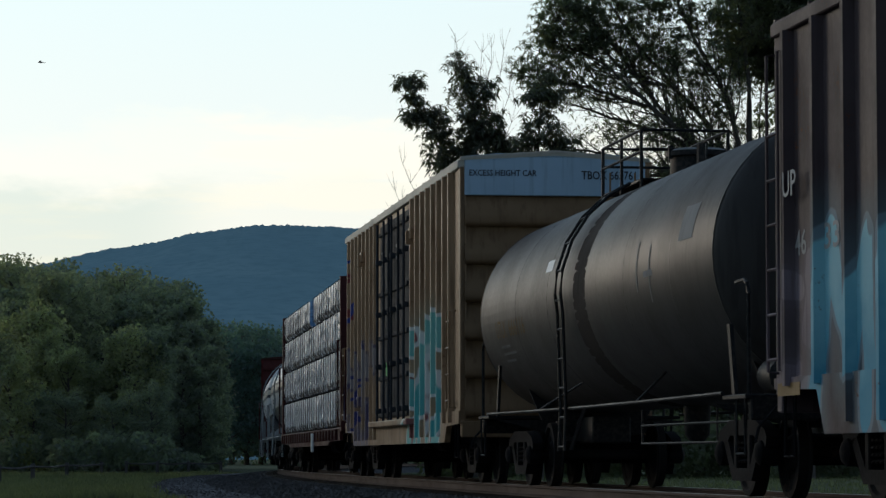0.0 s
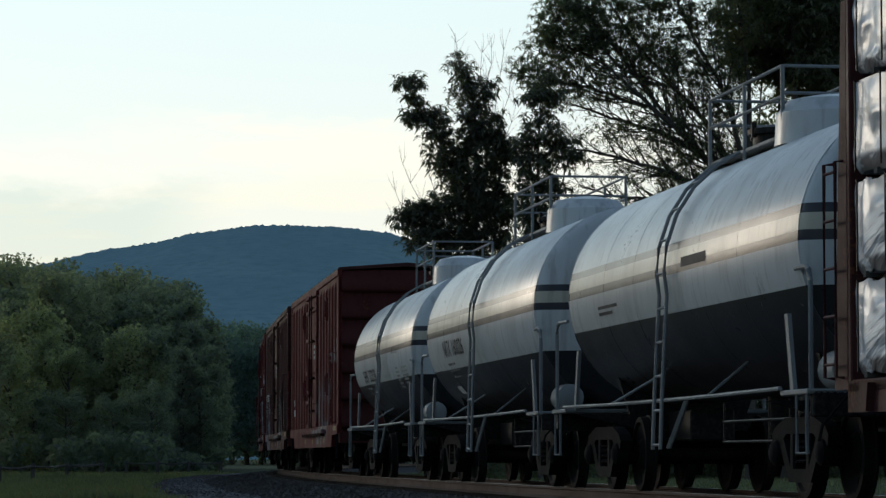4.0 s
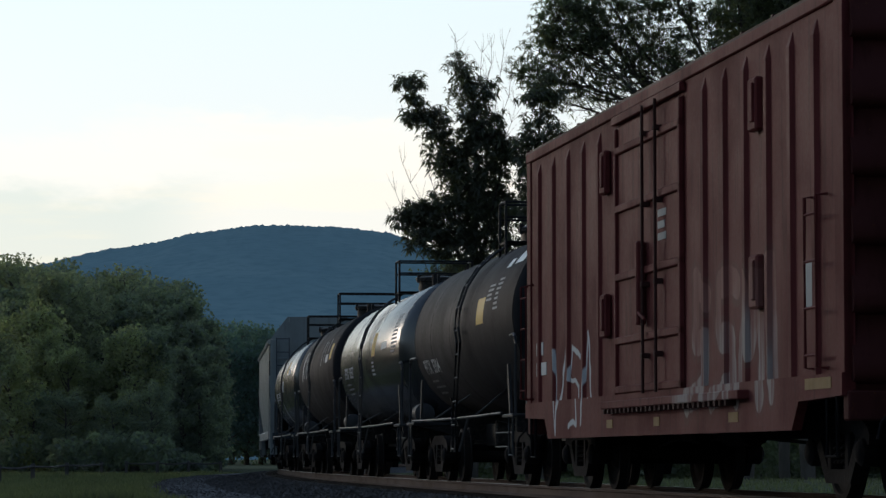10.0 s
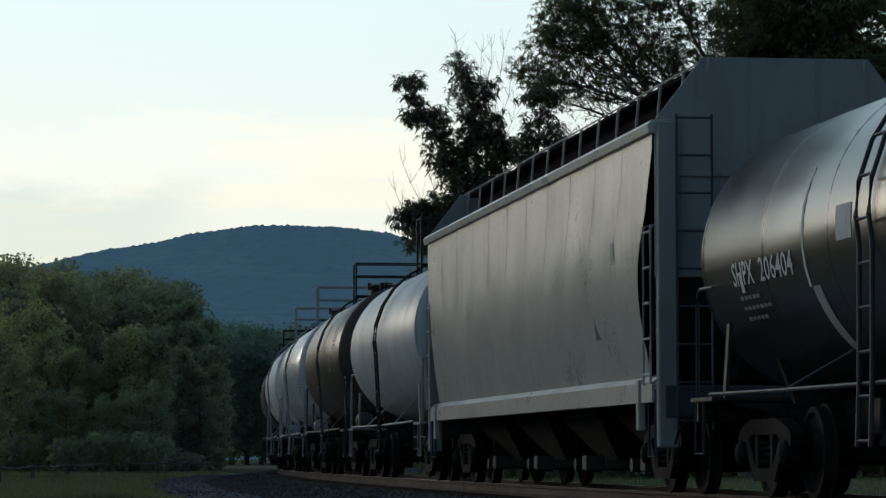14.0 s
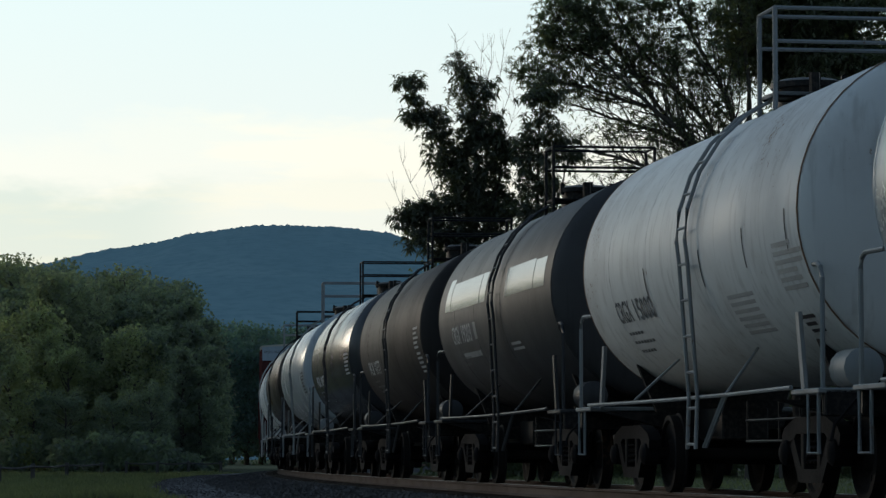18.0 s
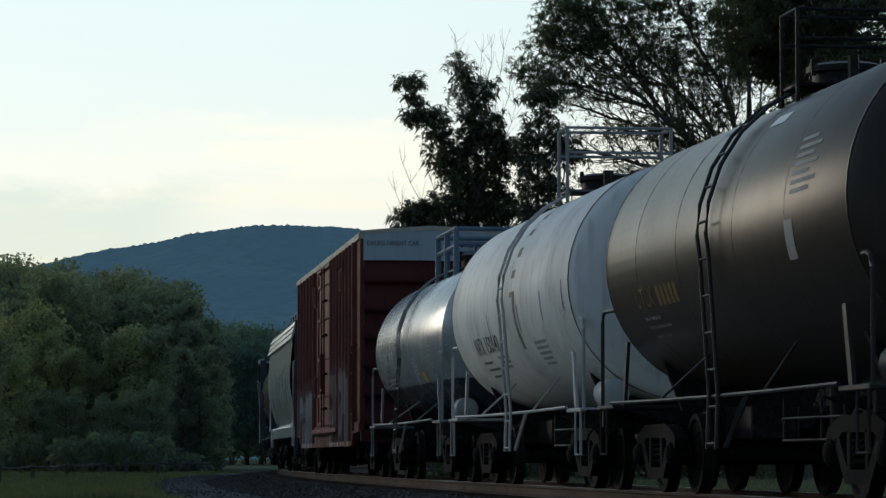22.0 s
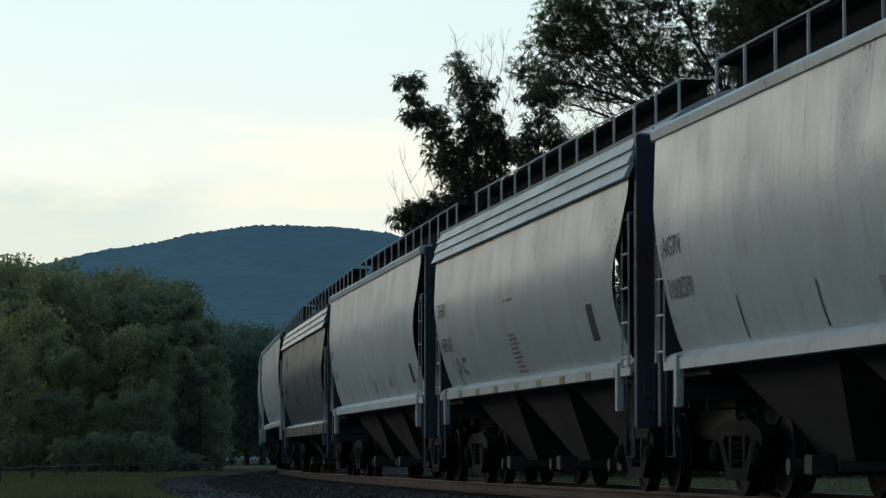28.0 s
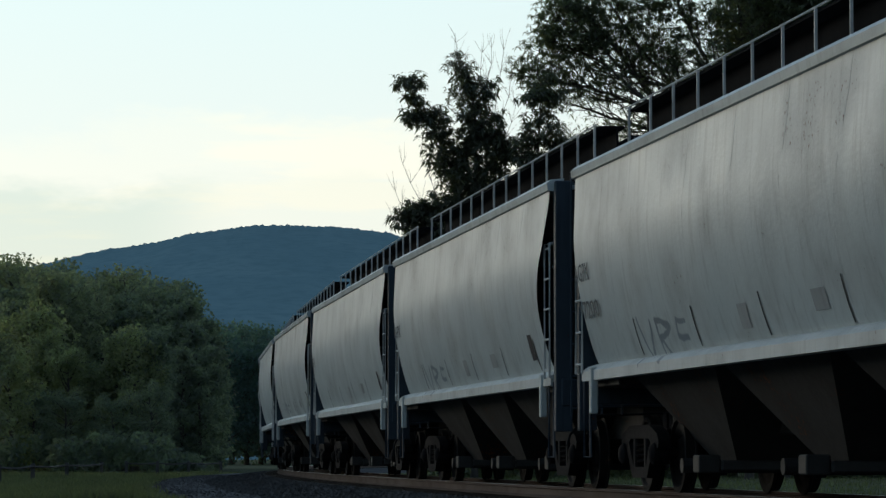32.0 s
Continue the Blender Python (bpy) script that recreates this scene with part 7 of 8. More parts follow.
TRAIN.append(tankcar(48.5, 62.83, 1.37, 2.46, "grey-white over black slurry tank car with striped shell", P_SL1, P_TRIMW, ladder_x=0.3, dome=2.2, rail_high=0.72, half_plat=1.7, seams=(-3.5, -1.7, 1.7, 3.5), decals=[(-3.9, 1.3, -0.22, -0.1, M_INK_K), (0.9, 1.2, 0.02, 0.1, M_INK_K)]))
TRAIN.append(tankcar(62.83, 76.77, 1.40, 2.49, "white over black slurry tank car with two stripes", P_SL2, P_TRIMW, "NATX 160026", M_INK_K, (-3.7, 2.08, 2.3, 0.27), 0.3, dome=2.2, rail_high=0.72, half_plat=1.7, seams=(-3.5, -1.7, 1.7, 3.5), decals=[(-4.1, 0.5, -0.8, -0.68, M_DECAL)]))
TRAIN.append(tankcar(76.77, 89.77, 1.37, 2.46, "white over black slurry tank car with ladder and dome", P_SL3, P_TRIMW, "SHPX 202038", M_INK_K, (-3.68, 1.96, 2.33, 0.26), 0.4, inset=0.85, dome=2.4, rail_high=0.72, half_plat=1.4, seams=(-3.2, -1.4, 1.6, 3.2), decals=[(2.2, 0.6, -0.55, -0.25, M_INK_G), (3.2, 0.9, -0.5, -0.25, M_INK_G)]))
sign_me = letters("LIMESTONE SLURRY", 0.17, 0.8)
sign_me.transform(Matrix.Translation((1.9, 0, 2.40)))
part("lettering", wrap(sign_me, 1.37, 2.46, 0.01), M_INK_K, TRAIN[-1][0])

# four fifty-foot box cars
NSR = [-7.12, -6.05, -5.0, -3.95, -2.9, 2.8, 3.72, 4.62, 5.52, 6.42, 7.3]


def red_paint(name, base, graf, **kw):
    return surface(name, base, 0.62, 0, 0.45, 0.5, graffiti=graf, spec=0.05, **kw)


P_R8 = red_paint("red_oxide_a", (0.128, 0.030, 0.029), [(1.7, 6.3, 0.75, 2.2, ((0.26, 0.25, 0.25), (0.20, 0.15, 0.145)), "faded", 3.0), (7.0, 7.7, 2.5, 3.1, ((0.26, 0.22, 0.21),), "line", 2.0)], rust=0.05)
P_R9 = red_paint("weathered_brown", (0.090, 0.037, 0.032), [(-7.8, -4.4, 0.6, 2.2, ((0.15, 0.20, 0.26), (0.26, 0.26, 0.26)), "faded", 6.0), (1.9, 7.5, 0.75, 2.1, ((0.30, 0.29, 0.27), (0.20, 0.18, 0.16)), "faded", 8.0)], rust=0.42, rust_col=(0.036, 0.021, 0.021))
P_R10 = red_paint("red_oxide_b", (0.118, 0.028, 0.027), [(1.9, 5.6, 0.95, 2.30, ((0.17, 0.12, 0.115), (0.24, 0.20, 0.19), (0.40, 0.39, 0.38)), "solid", 4.0), (-1.3, 1.2, 2.75, 3.6, ((0.46, 0.45, 0.43), (0.36, 0.33, 0.32)), "faded", 11.0), (6.4, 7.7, 2.4, 3.9, ((0.42, 0.40, 0.39),), "line", 12.0), (-7.9, -2.0, 0.7, 2.0, ((0.22, 0.30, 0.34), (0.30, 0.25, 0.23)), "faded", 13.0)])
P_R11 = red_paint("red_oxide_c", (0.128, 0.031, 0.030), [(-6.2, -1.9, 0.7, 1.95, ((0.45, 0.45, 0.46),), "line", 16.0), (2.0, 7.6, 0.9, 2.3, ((0.34, 0.30, 0.28), (0.26, 0.12, 0.1)), "faded", 18.0)])
# darker red that carries the shade of ends turned from the sunset
P_ENDR = surface("shaded_red_end", (0.075, 0.024, 0.022), 0.7, 0, 0.4, 0.4, rust=0.1, spec=0.05)
P_ROOFR = surface("dark_red_roof", (0.07, 0.03, 0.028), 0.6, 0, 0.4, 0.2)
P_ROOFK = surface("dark_roof", (0.06, 0.045, 0.04), 0.6, 0, 0.4, 0.2)
for spec in ((89.77, 108.18, (90.82, 107.13), P_R8, P_ROOFR, "faded red fifty-foot box car with plug door"),
             (108.18, 126.66, (109.23, 125.59), P_R9, P_ROOFK, "rust-streaked brown box car with faded graffiti"),
             (126.66, 145.04, (127.73, 144.05), P_R10, P_ROOFR, "red box car with silver graffiti below the door line"),
             (145.04, 163.4, (145.98, 162.3), P_R11, P_ROOFR, "red fifty-foot box car with scrawled graffiti")):
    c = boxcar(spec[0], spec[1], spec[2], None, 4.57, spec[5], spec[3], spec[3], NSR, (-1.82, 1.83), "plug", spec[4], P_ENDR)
    TRAIN.append(c[:3])
    bars(c[0], -7.4, 1.95, (0.5, 0.75), 0.17, 0.10, M_INK_W, -1.506)
    bars(c[0], 0.55, 3.15, (0.42, 0.36, 0.42), 0.08, 0.05, M_INK_G, -1.525)
    part("decal", Geo().bev(6.85, 7.25, -1.512, -1.505, 1.75, 2.2, 0.002), M_INK_G, c[0], smooth=None)
    for x, w in ((-2.3, 0.35), (0.4, 0.3), (4.0, 0.4), (7.0, 0.9)):
        part("reflector", Geo().box(x, x + w, -1.552, -1.547, 0.76 if x < 6 else 1.02, 0.86 if x < 6 else 1.12), M_TAB, c[0], "faded yellow reflector", smooth=None)
end_sign(TRAIN[7][0], "NS 401608", 0.42, 4.12, 0.20, M_INK_G, (89.77 + 108.18) / 2 - 90.82 + 0.06)
sign_fit(TRAIN[8][0], "NW 355292", -5.8, 2.18, 2.35, 0.23, M_INK_W, -1.592)

# dark tank cars
P_BLKT2 = surface("black_tank_gloss", (0.018, 0.019, 0.021), 0.22, 0, 0.25, 0.25, bump=0.02, dust=0.03, spec=1.0, patchy=0.12)
P_DARK = surface("dull_dark_tank", (0.019, 0.018, 0.020), 0.62, 0, 0.4, 0.3, spec=0.07)
P_BTRIM = surface("dark_trim", (0.05, 0.05, 0.052), 0.45, 0, 0.3, 0.3)
K4 = (-3.6, -1.2, 1.2, 3.6)
TRAIN.append(tankcar(163.4, 176.9, 1.36, 2.50, "dull black tank car with white placards", P_DARK, P_BTRIM, "PPTX 3304", M_INK_W, (-5.0, 1.88, 1.9, 0.26), 0.4, head_text="PPTX 3304", seams=K4, inset=0.62, half_plat=0.32, rail_high=0.62, decals=[(1.9, 0.75, -0.02, 0.28, M_YEL), (4.25, 0.8, 0.62, 1.0, M_DECAL), (3.55, 0.4, 0.60, 0.72, M_DECAL), (2.75, 0.6, 0.22, 0.42, M_INK_G), (3.6, 0.5, 0.1, 0.5, M_INK_G)]))
TRAIN.append(tankcar(176.9, 191.03, 1.40, 2.42, "glossy black tank car with white lettering and yellow decal", P_BLKT2, P_BTRIM, "PPTX 3357", M_INK_W, (-5.1, 2.12, 1.9, 0.24), -0.6, seams=K4, inset=0.62, half_plat=0.32, rail_high=0.62, decals=[(-2.7, 1.75, 0.22, 1.25, M_CLEAN), (0.1, 1.2, 0.22, 1.25, M_CLEAN), (0.75, 0.62, 0.02, 0.36, M_YEL), (2.6, 1.0, 0.08, 0.18, M_DECAL), (4.4, 1.1, 0.0, 0.55, M_INK_G), (0.75, 0.55, -0.25, -0.04, M_INK_G)]))
TRAIN.append(tankcar(191.03, 205.13, 1.40, 2.50, "dull black tank car with large white painted letters", P_DARK, P_BTRIM, ladder_x=-1.0, seams=K4, inset=0.62, half_plat=0.32, rail_high=0.62, strokes=[(-4.55, -0.08, -4.55, 0.48, 0.2, M_INK_W), (-4.45, 0.16, -4.05, 0.48, 0.16, M_INK_W), (-4.45, 0.16, -3.95, -0.02, 0.2, M_INK_W), (-3.60, -0.04, -3.60, 0.46, 0.12, M_INK_G), (-3.60, 0.40, -3.30, 0.18, 0.1, M_INK_G), (-3.30, 0.12, -3.00, 0.44, 0.1, M_INK_G), (-3.00, -0.06, -3.00, 0.44, 0.13, M_INK_W), (-2.35, -0.04, -2.35, 0.40, 0.12, M_INK_G), (1.9, 0.1, 1.95, 0.55, 0.14, M_INK_W), (2.6, 0.15, 2.65, 0.5, 0.12, M_INK_G)], decals=[ (3.2, 0.8, 0.12, 0.26, M_INK_W), (4.4, 0.6, 0.15, 0.42, M_YEL), (3.4, 0.2, 0.3, 0.55, M_INK_G)]))
TRAIN.append(tankcar(205.13, 219.33, 1.42, 2.48, "glossy black tank car with a white stripe", P_BLKT2, P_BTRIM, "SHPX 206404", M_INK_W, (-4.85, 2.13, 2.4, 0.24), 0.3, seams=K4, inset=0.62, half_plat=0.32, rail_high=0.62, decals=[(-2.1, 0.07, -0.35, 0.45, M_INK_W), (-2.0, 0.26, -0.85, -0.35, M_INK_G), (0.9, 0.6, 0.25, 0.5, M_YEL), (2.2, 1.0, 0.2, 0.3, M_INK_W), (-0.9, 0.5, -0.1, 0.12, M_INK_W), (-4.6, 0.12, -0.3, -0.16, M_INK_W)]))

# smooth-sided grey covered hopper
P_H16 = surface("warm_grey_hopper", (0.33, 0.325, 0.295), 0.32, 0, 0.25, 0.3, wave=0.35, bump=0.1, spec=0.25)
P_H16P = surface("grey_posts", (0.36, 0.36, 0.34), 0.5)
TRAIN.append(hopper(219.33, 240.3, (220.28, 239.34), 4.17, "smooth-sided warm grey covered hopper", P_H16, style="flat", sill_h=0.10, floor=1.27, roof_top=4.83, bays=4, seams=11, dents=0.03, bulge=0.02, seed=3, post_paint=P_H16P, decals=[(5.6, 0.34, 1.85, 2.25, M_INK_K), (-7.2, 0.7, 2.2, 2.26, M_INK_G), (6.0, 1.2, 2.7, 2.95, M_INK_G)]))

# white, tan and grey tank cars
P_WT = surface("white_tank", (0.39, 0.41, 0.42), 0.38, 0, 0.35, 0.4, rust=0.02, bump=0.03, spec=0.25, patchy=0.2)
P_WT2 = surface("pale_tank_gloss", (0.41, 0.44, 0.45), 0.25, 0, 0.3, 0.35, bump=0.02, spec=0.40, patchy=0.15)
P_WT3 = surface("chalky_white_tank", (0.60, 0.60, 0.58), 0.5, 0, 0.3, 0.35, rust=0.03, rust_col=(0.2, 0.11, 0.06), spec=0.15)
P_WT4 = surface("cream_white_tank", (0.78, 0.77, 0.73), 0.5, 0, 0.3, 0.35, rust=0.03, rust_col=(0.2, 0.11, 0.06), spec=0.15)
P_TRIMX = surface("white_trim", (0.46, 0.46, 0.44), 0.5, 0, 0.3, 0.3, rust=0.08)
P_TANT = surface("tan_grey_tank", (0.054, 0.043, 0.036), 0.32, 0, 0.35, 0.3, bump=0.03, spec=0.13, patchy=0.15)
P_GRYT2 = surface("slate_tank", (0.040, 0.040, 0.044), 0.24, 0, 0.35, 0.3, bump=0.02, spec=0.6, patchy=0.12)
P_CRG = surface("dull_charcoal_tank", (0.052, 0.051, 0.052), 0.5, 0, 0.35, 0.3, bump=0.03, spec=0.2, patchy=0.2)
P_MET = surface("steel_grey_tank", (0.33, 0.37, 0.40), 0.26, 0.3, 0.15, 0.3, bump=0.006, bands=[(0, 1.75, (0.035, 0.046, 0.05))], spec=0.50, patchy=0.15)
P_BRN2 = surface("brown_black_tank", (0.034, 0.029, 0.027), 0.55, 0, 0.4, 0.3, bump=0.03, spec=0.12, patchy=0.2)
P_BRWT = surface("dull_brown_tank", (0.030, 0.023, 0.021), 0.7, 0, 0.4, 0.3, rust=0.05, dust=0.1, spec=0.06)
BIG = dict(seams=(-3.4, -1.3, 1.3, 3.4), half_plat=0.34, rail_high=0.88, inset=1.2, near_inset=0.72, dish=0.30)
P_RAILG = surface("worn_grey_rail", (0.23, 0.24, 0.245), 0.6, 0, 0.3, 0.2, rust=0.1)
NUMB = [(-2.6 + 0.22 * k, 0.17, -0.40, -0.25, M_INK_Y) for k in range(5)]
BIGD = dict(BIG, half_plat=0.32, rail_high=0.75)
LB = [(4.3, 1.0, -0.30, 0.05, M_INK_G)]
SLITS = [(x, 0.035, a0, a0 + 0.26, M_INK_K) for x, a0 in ((-1.45, -0.36), (1.35, -0.34), (3.3, -0.28), (5.0, -0.24))]
TRAIN.append(tankcar(240.3, 254.5, 1.50, 2.66, "pale grey tank car with dark railing", P_WT, P_TRIMW, ladder_x=0.2, rail_mat=M_BLACK, **BIG))
TRAIN.append(tankcar(254.5, 267.8, 1.53, 2.70, "tan-grey tank car with gold lettering", P_TANT, P_BTRIM, "UTLX", M_INK_Y, (-3.7, 2.12, 0.95, 0.24), 0.4, decals=[*NUMB, (3.5, 0.9, 0.1, 0.5, M_INK_G), (2.6, 0.35, -0.2, 0.0, M_INK_G)], **BIGD))
TRAIN.append(tankcar(267.8, 280.9, 1.53, 2.70, "glossy white tank car with rust-edged ladder", P_WT2, P_TRIMW, "SHPX", M_INK_G, (-3.5, 1.98, 1.3, 0.24), 0.4, decals=[(4.3, 1.0, -0.42, -0.05, M_INK_K), (1.9, 1.0, -0.7, -0.45, M_INK_G), (-1.2, 0.5, 0.5, 0.62, M_INK_G), *SLITS], rail_mat=P_RAILG, post_r=0.028, **BIG))
TRAIN.append(tankcar(280.9, 293.9, 1.53, 2.70, "chalky white tank car with black lettering", P_WT3, P_TRIMW, "CRGX 15000", M_INK_S, (-3.4, 2.0, 2.05, 0.27), 1.0, decals=[(2.1, 1.2, -0.74, -0.40, M_INK_G), (4.42, 1.1, -0.48, -0.18, M_INK_G), (4.35, 0.55, -0.80, -0.64, M_INK_K), *SLITS], rusty_heads=True, rail_mat=P_RAILG, post_r=0.028, **BIG))
TRAIN.append(tankcar(293.9, 307.4, 1.50, 2.68, "charcoal tank car with white number", P_CRG, P_BTRIM, "CRGX 19203", M_INK_W, (-3.78, 2.22, 2.05, 0.29), 1.0, decals=[(-4.5, 0.55, 0.06, 0.42, M_CLEAN), (-3.9, 3.1, 0.05, 0.36, M_CLEAN), (-0.75, 0.6, 0.05, 0.36, M_CLEAN), (1.75, 2.5, 0.03, 0.31, M_CLEAN), (4.3, 0.9, 0.02, 0.29, M_CLEAN), (-1.5, 0.26, -0.30, -0.12, M_INK_G), (-3.2, 1.8, -0.48, -0.42, M_INK_G), (1.6, 1.0, -0.5, -0.38, M_INK_G)], **BIGD))
TRAIN.append(tankcar(307.4, 320.3, 1.50, 2.66, "dull dark brown tank car with white number", P_BRN2, P_BTRIM, "PRGX 10777", M_INK_W, (-3.63, 2.06, 2.0, 0.27), 0.5, decals=[(4.37, 0.8, -0.22, 0.03, M_INK_G), (4.5, 0.75, -0.52, -0.26, M_INK_G)], **BIGD))
TRAIN.append(tankcar(320.3, 333.5, 1.50, 2.66, "charcoal tank car with grey lettering", P_GRYT2, P_BTRIM, "PRGX 10087", M_INK_W, (-3.9, 2.11, 2.3, 0.26), 0.0, decals=LB, **BIGD))
TRAIN.append(tankcar(333.5, 347.1, 1.53, 2.70, "glossy white tank car with tall side ladder", P_WT2, P_TRIMW, "SHPX", M_INK_G, (-3.5, 1.98, 1.3, 0.24), 1.0, decals=[(4.3, 1.1, -0.42, -0.05, M_INK_K), (4.6, 0.6, 0.3, 0.5, M_INK_G), (2.0, 1.0, -0.7, -0.45, M_INK_G), *SLITS], rail_mat=P_RAILG, post_r=0.028, **BIG))
TRAIN.append(tankcar(347.1, 360.3, 1.52, 2.70, "tan-grey tank car with gold lettering and white tab", P_TANT, P_BTRIM, "UTLX", M_INK_Y, (-3.7, 2.12, 0.95, 0.24), 0.4, decals=[*NUMB, (3.6, 0.9, 0.1, 0.5, M_INK_G), (1.4, 0.6, 0.72, 0.82, M_DECAL), (3.4, 0.3, -0.3, -0.05, M_INK_G)], **BIGD))
TRAIN.append(tankcar(360.3, 373.4, 1.53, 2.68, "chalky white tank car with rust stains", P_WT4, P_TRIMX, "NATX 150142", M_INK_S, (-3.17, 1.98, 2.3, 0.27), 0.5, decals=[(2.0, 1.1, -0.7, -0.45, M_INK_G), (-1.6, 1.2, -0.66, -0.52, M_INK_G), (0.78, 0.30, 0.0, 1.3, M_STAIN), (1.0, 0.2, -0.5, 0.05, M_STAIN), *SLITS], rusty_heads=True, rail_mat=P_RAILG, post_r=0.028, **BIG))
TRAIN.append(tankcar(373.1, 385.3, 1.36, 2.50, "short steel-grey tank car with black underside", P_MET, P_TRIMW, "HOKX 8092", M_INK_W, (-4.0, 2.20, 1.75, 0.23), -0.6, inset=0.5, near_inset=0.6, seams=(-2.8, -1.0, 1.0, 2.8), half_plat=1.3, rail_high=0.7, rail_mat=surface("blue_grey_rails", (0.13, 0.18, 0.23), 0.5), post_r=0.06, decals=[(1.35, 0.42, -0.56, -0.42, M_YEL), (2.6, 0.8, -0.40, 0.05, M_INK_G), (2.6, 0.8, -0.62, -0.45, M_INK_G), (-4.0, 1.4, -0.52, -0.40, M_INK_G), (0.6, 0.45, -0.45, -0.3, M_INK_G)]))

# the tank cars from the glossy white one on run a little ahead of their plan
TRAIN[18:26] = [(car, smid - 0.3, a) for car, smid, a in TRAIN[18:26]]

# red excess-height box car
P_RX = red_paint("maroon_box_paint", (0.150, 0.050, 0.044), [(1.8, 6.6, 0.6, 2.2, ((0.42, 0.41, 0.38), (0.30, 0.26, 0.24)), "faded", 21.0), (-8.3, -4.0, 0.55, 1.9, ((0.12, 0.24, 0.40), (0.45, 0.44, 0.42), (0.3, 0.28, 0.26)), "faded", 23.0)])
P_RXD = surface("maroon_door_paint", (0.18, 0.055, 0.05), 0.55, 0, 0.3, 0.3)
P_RXB = surface("grey_band", (0.34, 0.40, 0.45), 0.55, 0, 0.3, 0.3)
_c = boxcar(385.1, 405.44, (386.04, 404.49), None, 5.02, "maroon excess-height box car with stained lower sides", P_RX, P_RXD,
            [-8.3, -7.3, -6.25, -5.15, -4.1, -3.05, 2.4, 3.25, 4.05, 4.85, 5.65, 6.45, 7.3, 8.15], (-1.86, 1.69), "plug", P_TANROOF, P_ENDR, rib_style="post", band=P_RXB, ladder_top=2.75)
TRAIN.append(_c[:3])
end_sign(_c[0], "EXCESS HEIGHT CAR", -1.38, 4.77, 0.135, M_INK_S, _c[4] + 0.018)
end_sign(_c[0], "NOKL 60441", 0.42, 4.74, 0.18, M_INK_K, _c[4] + 0.018, 0.8)
sign_fit(_c[0], "NOKL", -8.25, 2.56, 1.6, 0.25, M_INK_W, -1.506)
sign_fit(_c[0], "6044", -8.25, 2.18, 1.6, 0.25, M_INK_W, -1.506)
bars(_c[0], 7.0, 1.9, (0.25, 0.2, 0.25, 0.22), 0.12, 0.1, M_INK_G, -1.506)

# covered hoppers to the end
P_HG = surface("pale_green_grey_hopper", (0.42, 0.45, 0.43), 0.16, 0, 0.25, 0.2, bump=0.01, patchy=0.1, graffiti=[(-5.4, 4.8, 1.35, 2.55, ((0.20, 0.22, 0.22), (0.36, 0.40, 0.39), (0.14, 0.15, 0.15)), "faded", 33.0)], spec=0.9)
P_HW = surface("white_hopper", (0.43, 0.46, 0.45), 0.38, 0, 0.25, 0.22, spec=0.2, rust=0.01, wave=0.15, graffiti=[(-6.5, -3.6, 1.45, 2.0, ((0.10, 0.11, 0.12),), "line", 41.0)])
P_HW2 = surface("chalk_white_hopper", (0.51, 0.535, 0.52), 0.40, 0, 0.3, 0.22, spec=0.2, rust=0.01, wave=0.12)
P_HW3 = surface("stained_white_hopper", (0.49, 0.515, 0.50), 0.42, 0, 0.4, 0.3, spec=0.2, rust=0.02, wave=0.12, graffiti=[(-5.4, -1.0, 1.45, 2.0, ((0.2, 0.22, 0.24),), "line", 47.0)])
P_HD = surface("grey_hopper", (0.108, 0.113, 0.118), 0.30, 0, 0.25, 0.3, wave=0.25, spec=0.22)
P_POSTW = surface("pale_posts", (0.55, 0.55, 0.53), 0.5)
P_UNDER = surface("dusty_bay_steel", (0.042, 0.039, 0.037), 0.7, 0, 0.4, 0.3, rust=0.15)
M_TANB = surface("faded_tan_tab", (0.34, 0.27, 0.2), 0.6)
SLIT = [(-5.5 + 3.0 * k, 0.045, 1.6, 2.03, M_INK_K) for k in range(5)]
TRAIN.append(hopper(405.44, 422.7, (406.43, 421.73), 4.12, "pale green-grey covered hopper with dark scrawled graffiti", P_HG, top_lines=3, sill_h=0.16, floor=1.28, roof_top=4.76, bays=3, seams=10, roof_rise=0.60, dents=0.02, bulge=0.05, seed=5, post_paint=P_POSTW, decals=[(-0.6, 1.0, 2.0, 2.75, surface("faded_pink_panel", (0.36, 0.26, 0.26), 0.6)), (4.5, 0.5, 1.72, 2.12, M_INK_K), (5.15, 0.10, 1.40, 2.6, surface("rust_run", (0.35, 0.22, 0.10), 0.7))]))
TRAIN.append(tankcar(422.7, 438.7, 1.48, 2.66, "dull brown tank car between two hoppers", P_BRWT, P_BTRIM, ladder_x=0.4, seams=(-4.2, -1.5, 1.5, 4.2), half_plat=0.5, rail_high=0.7, decals=[(-5.3, 0.7, -0.35, -0.2, M_INK_W), (3.0, 0.5, -0.1, 0.45, M_INK_G), (-2.6, 0.06, -0.2, 0.2, M_INK_W), (0.9, 0.06, -0.2, 0.2, M_INK_W)]))
ROUND = dict(style="round", floor=1.50, roof_top=4.76, bays=3, seams=8, dents=0.02, bulge=0.014, post_paint=P_POSTW, under_paint=P_UNDER)
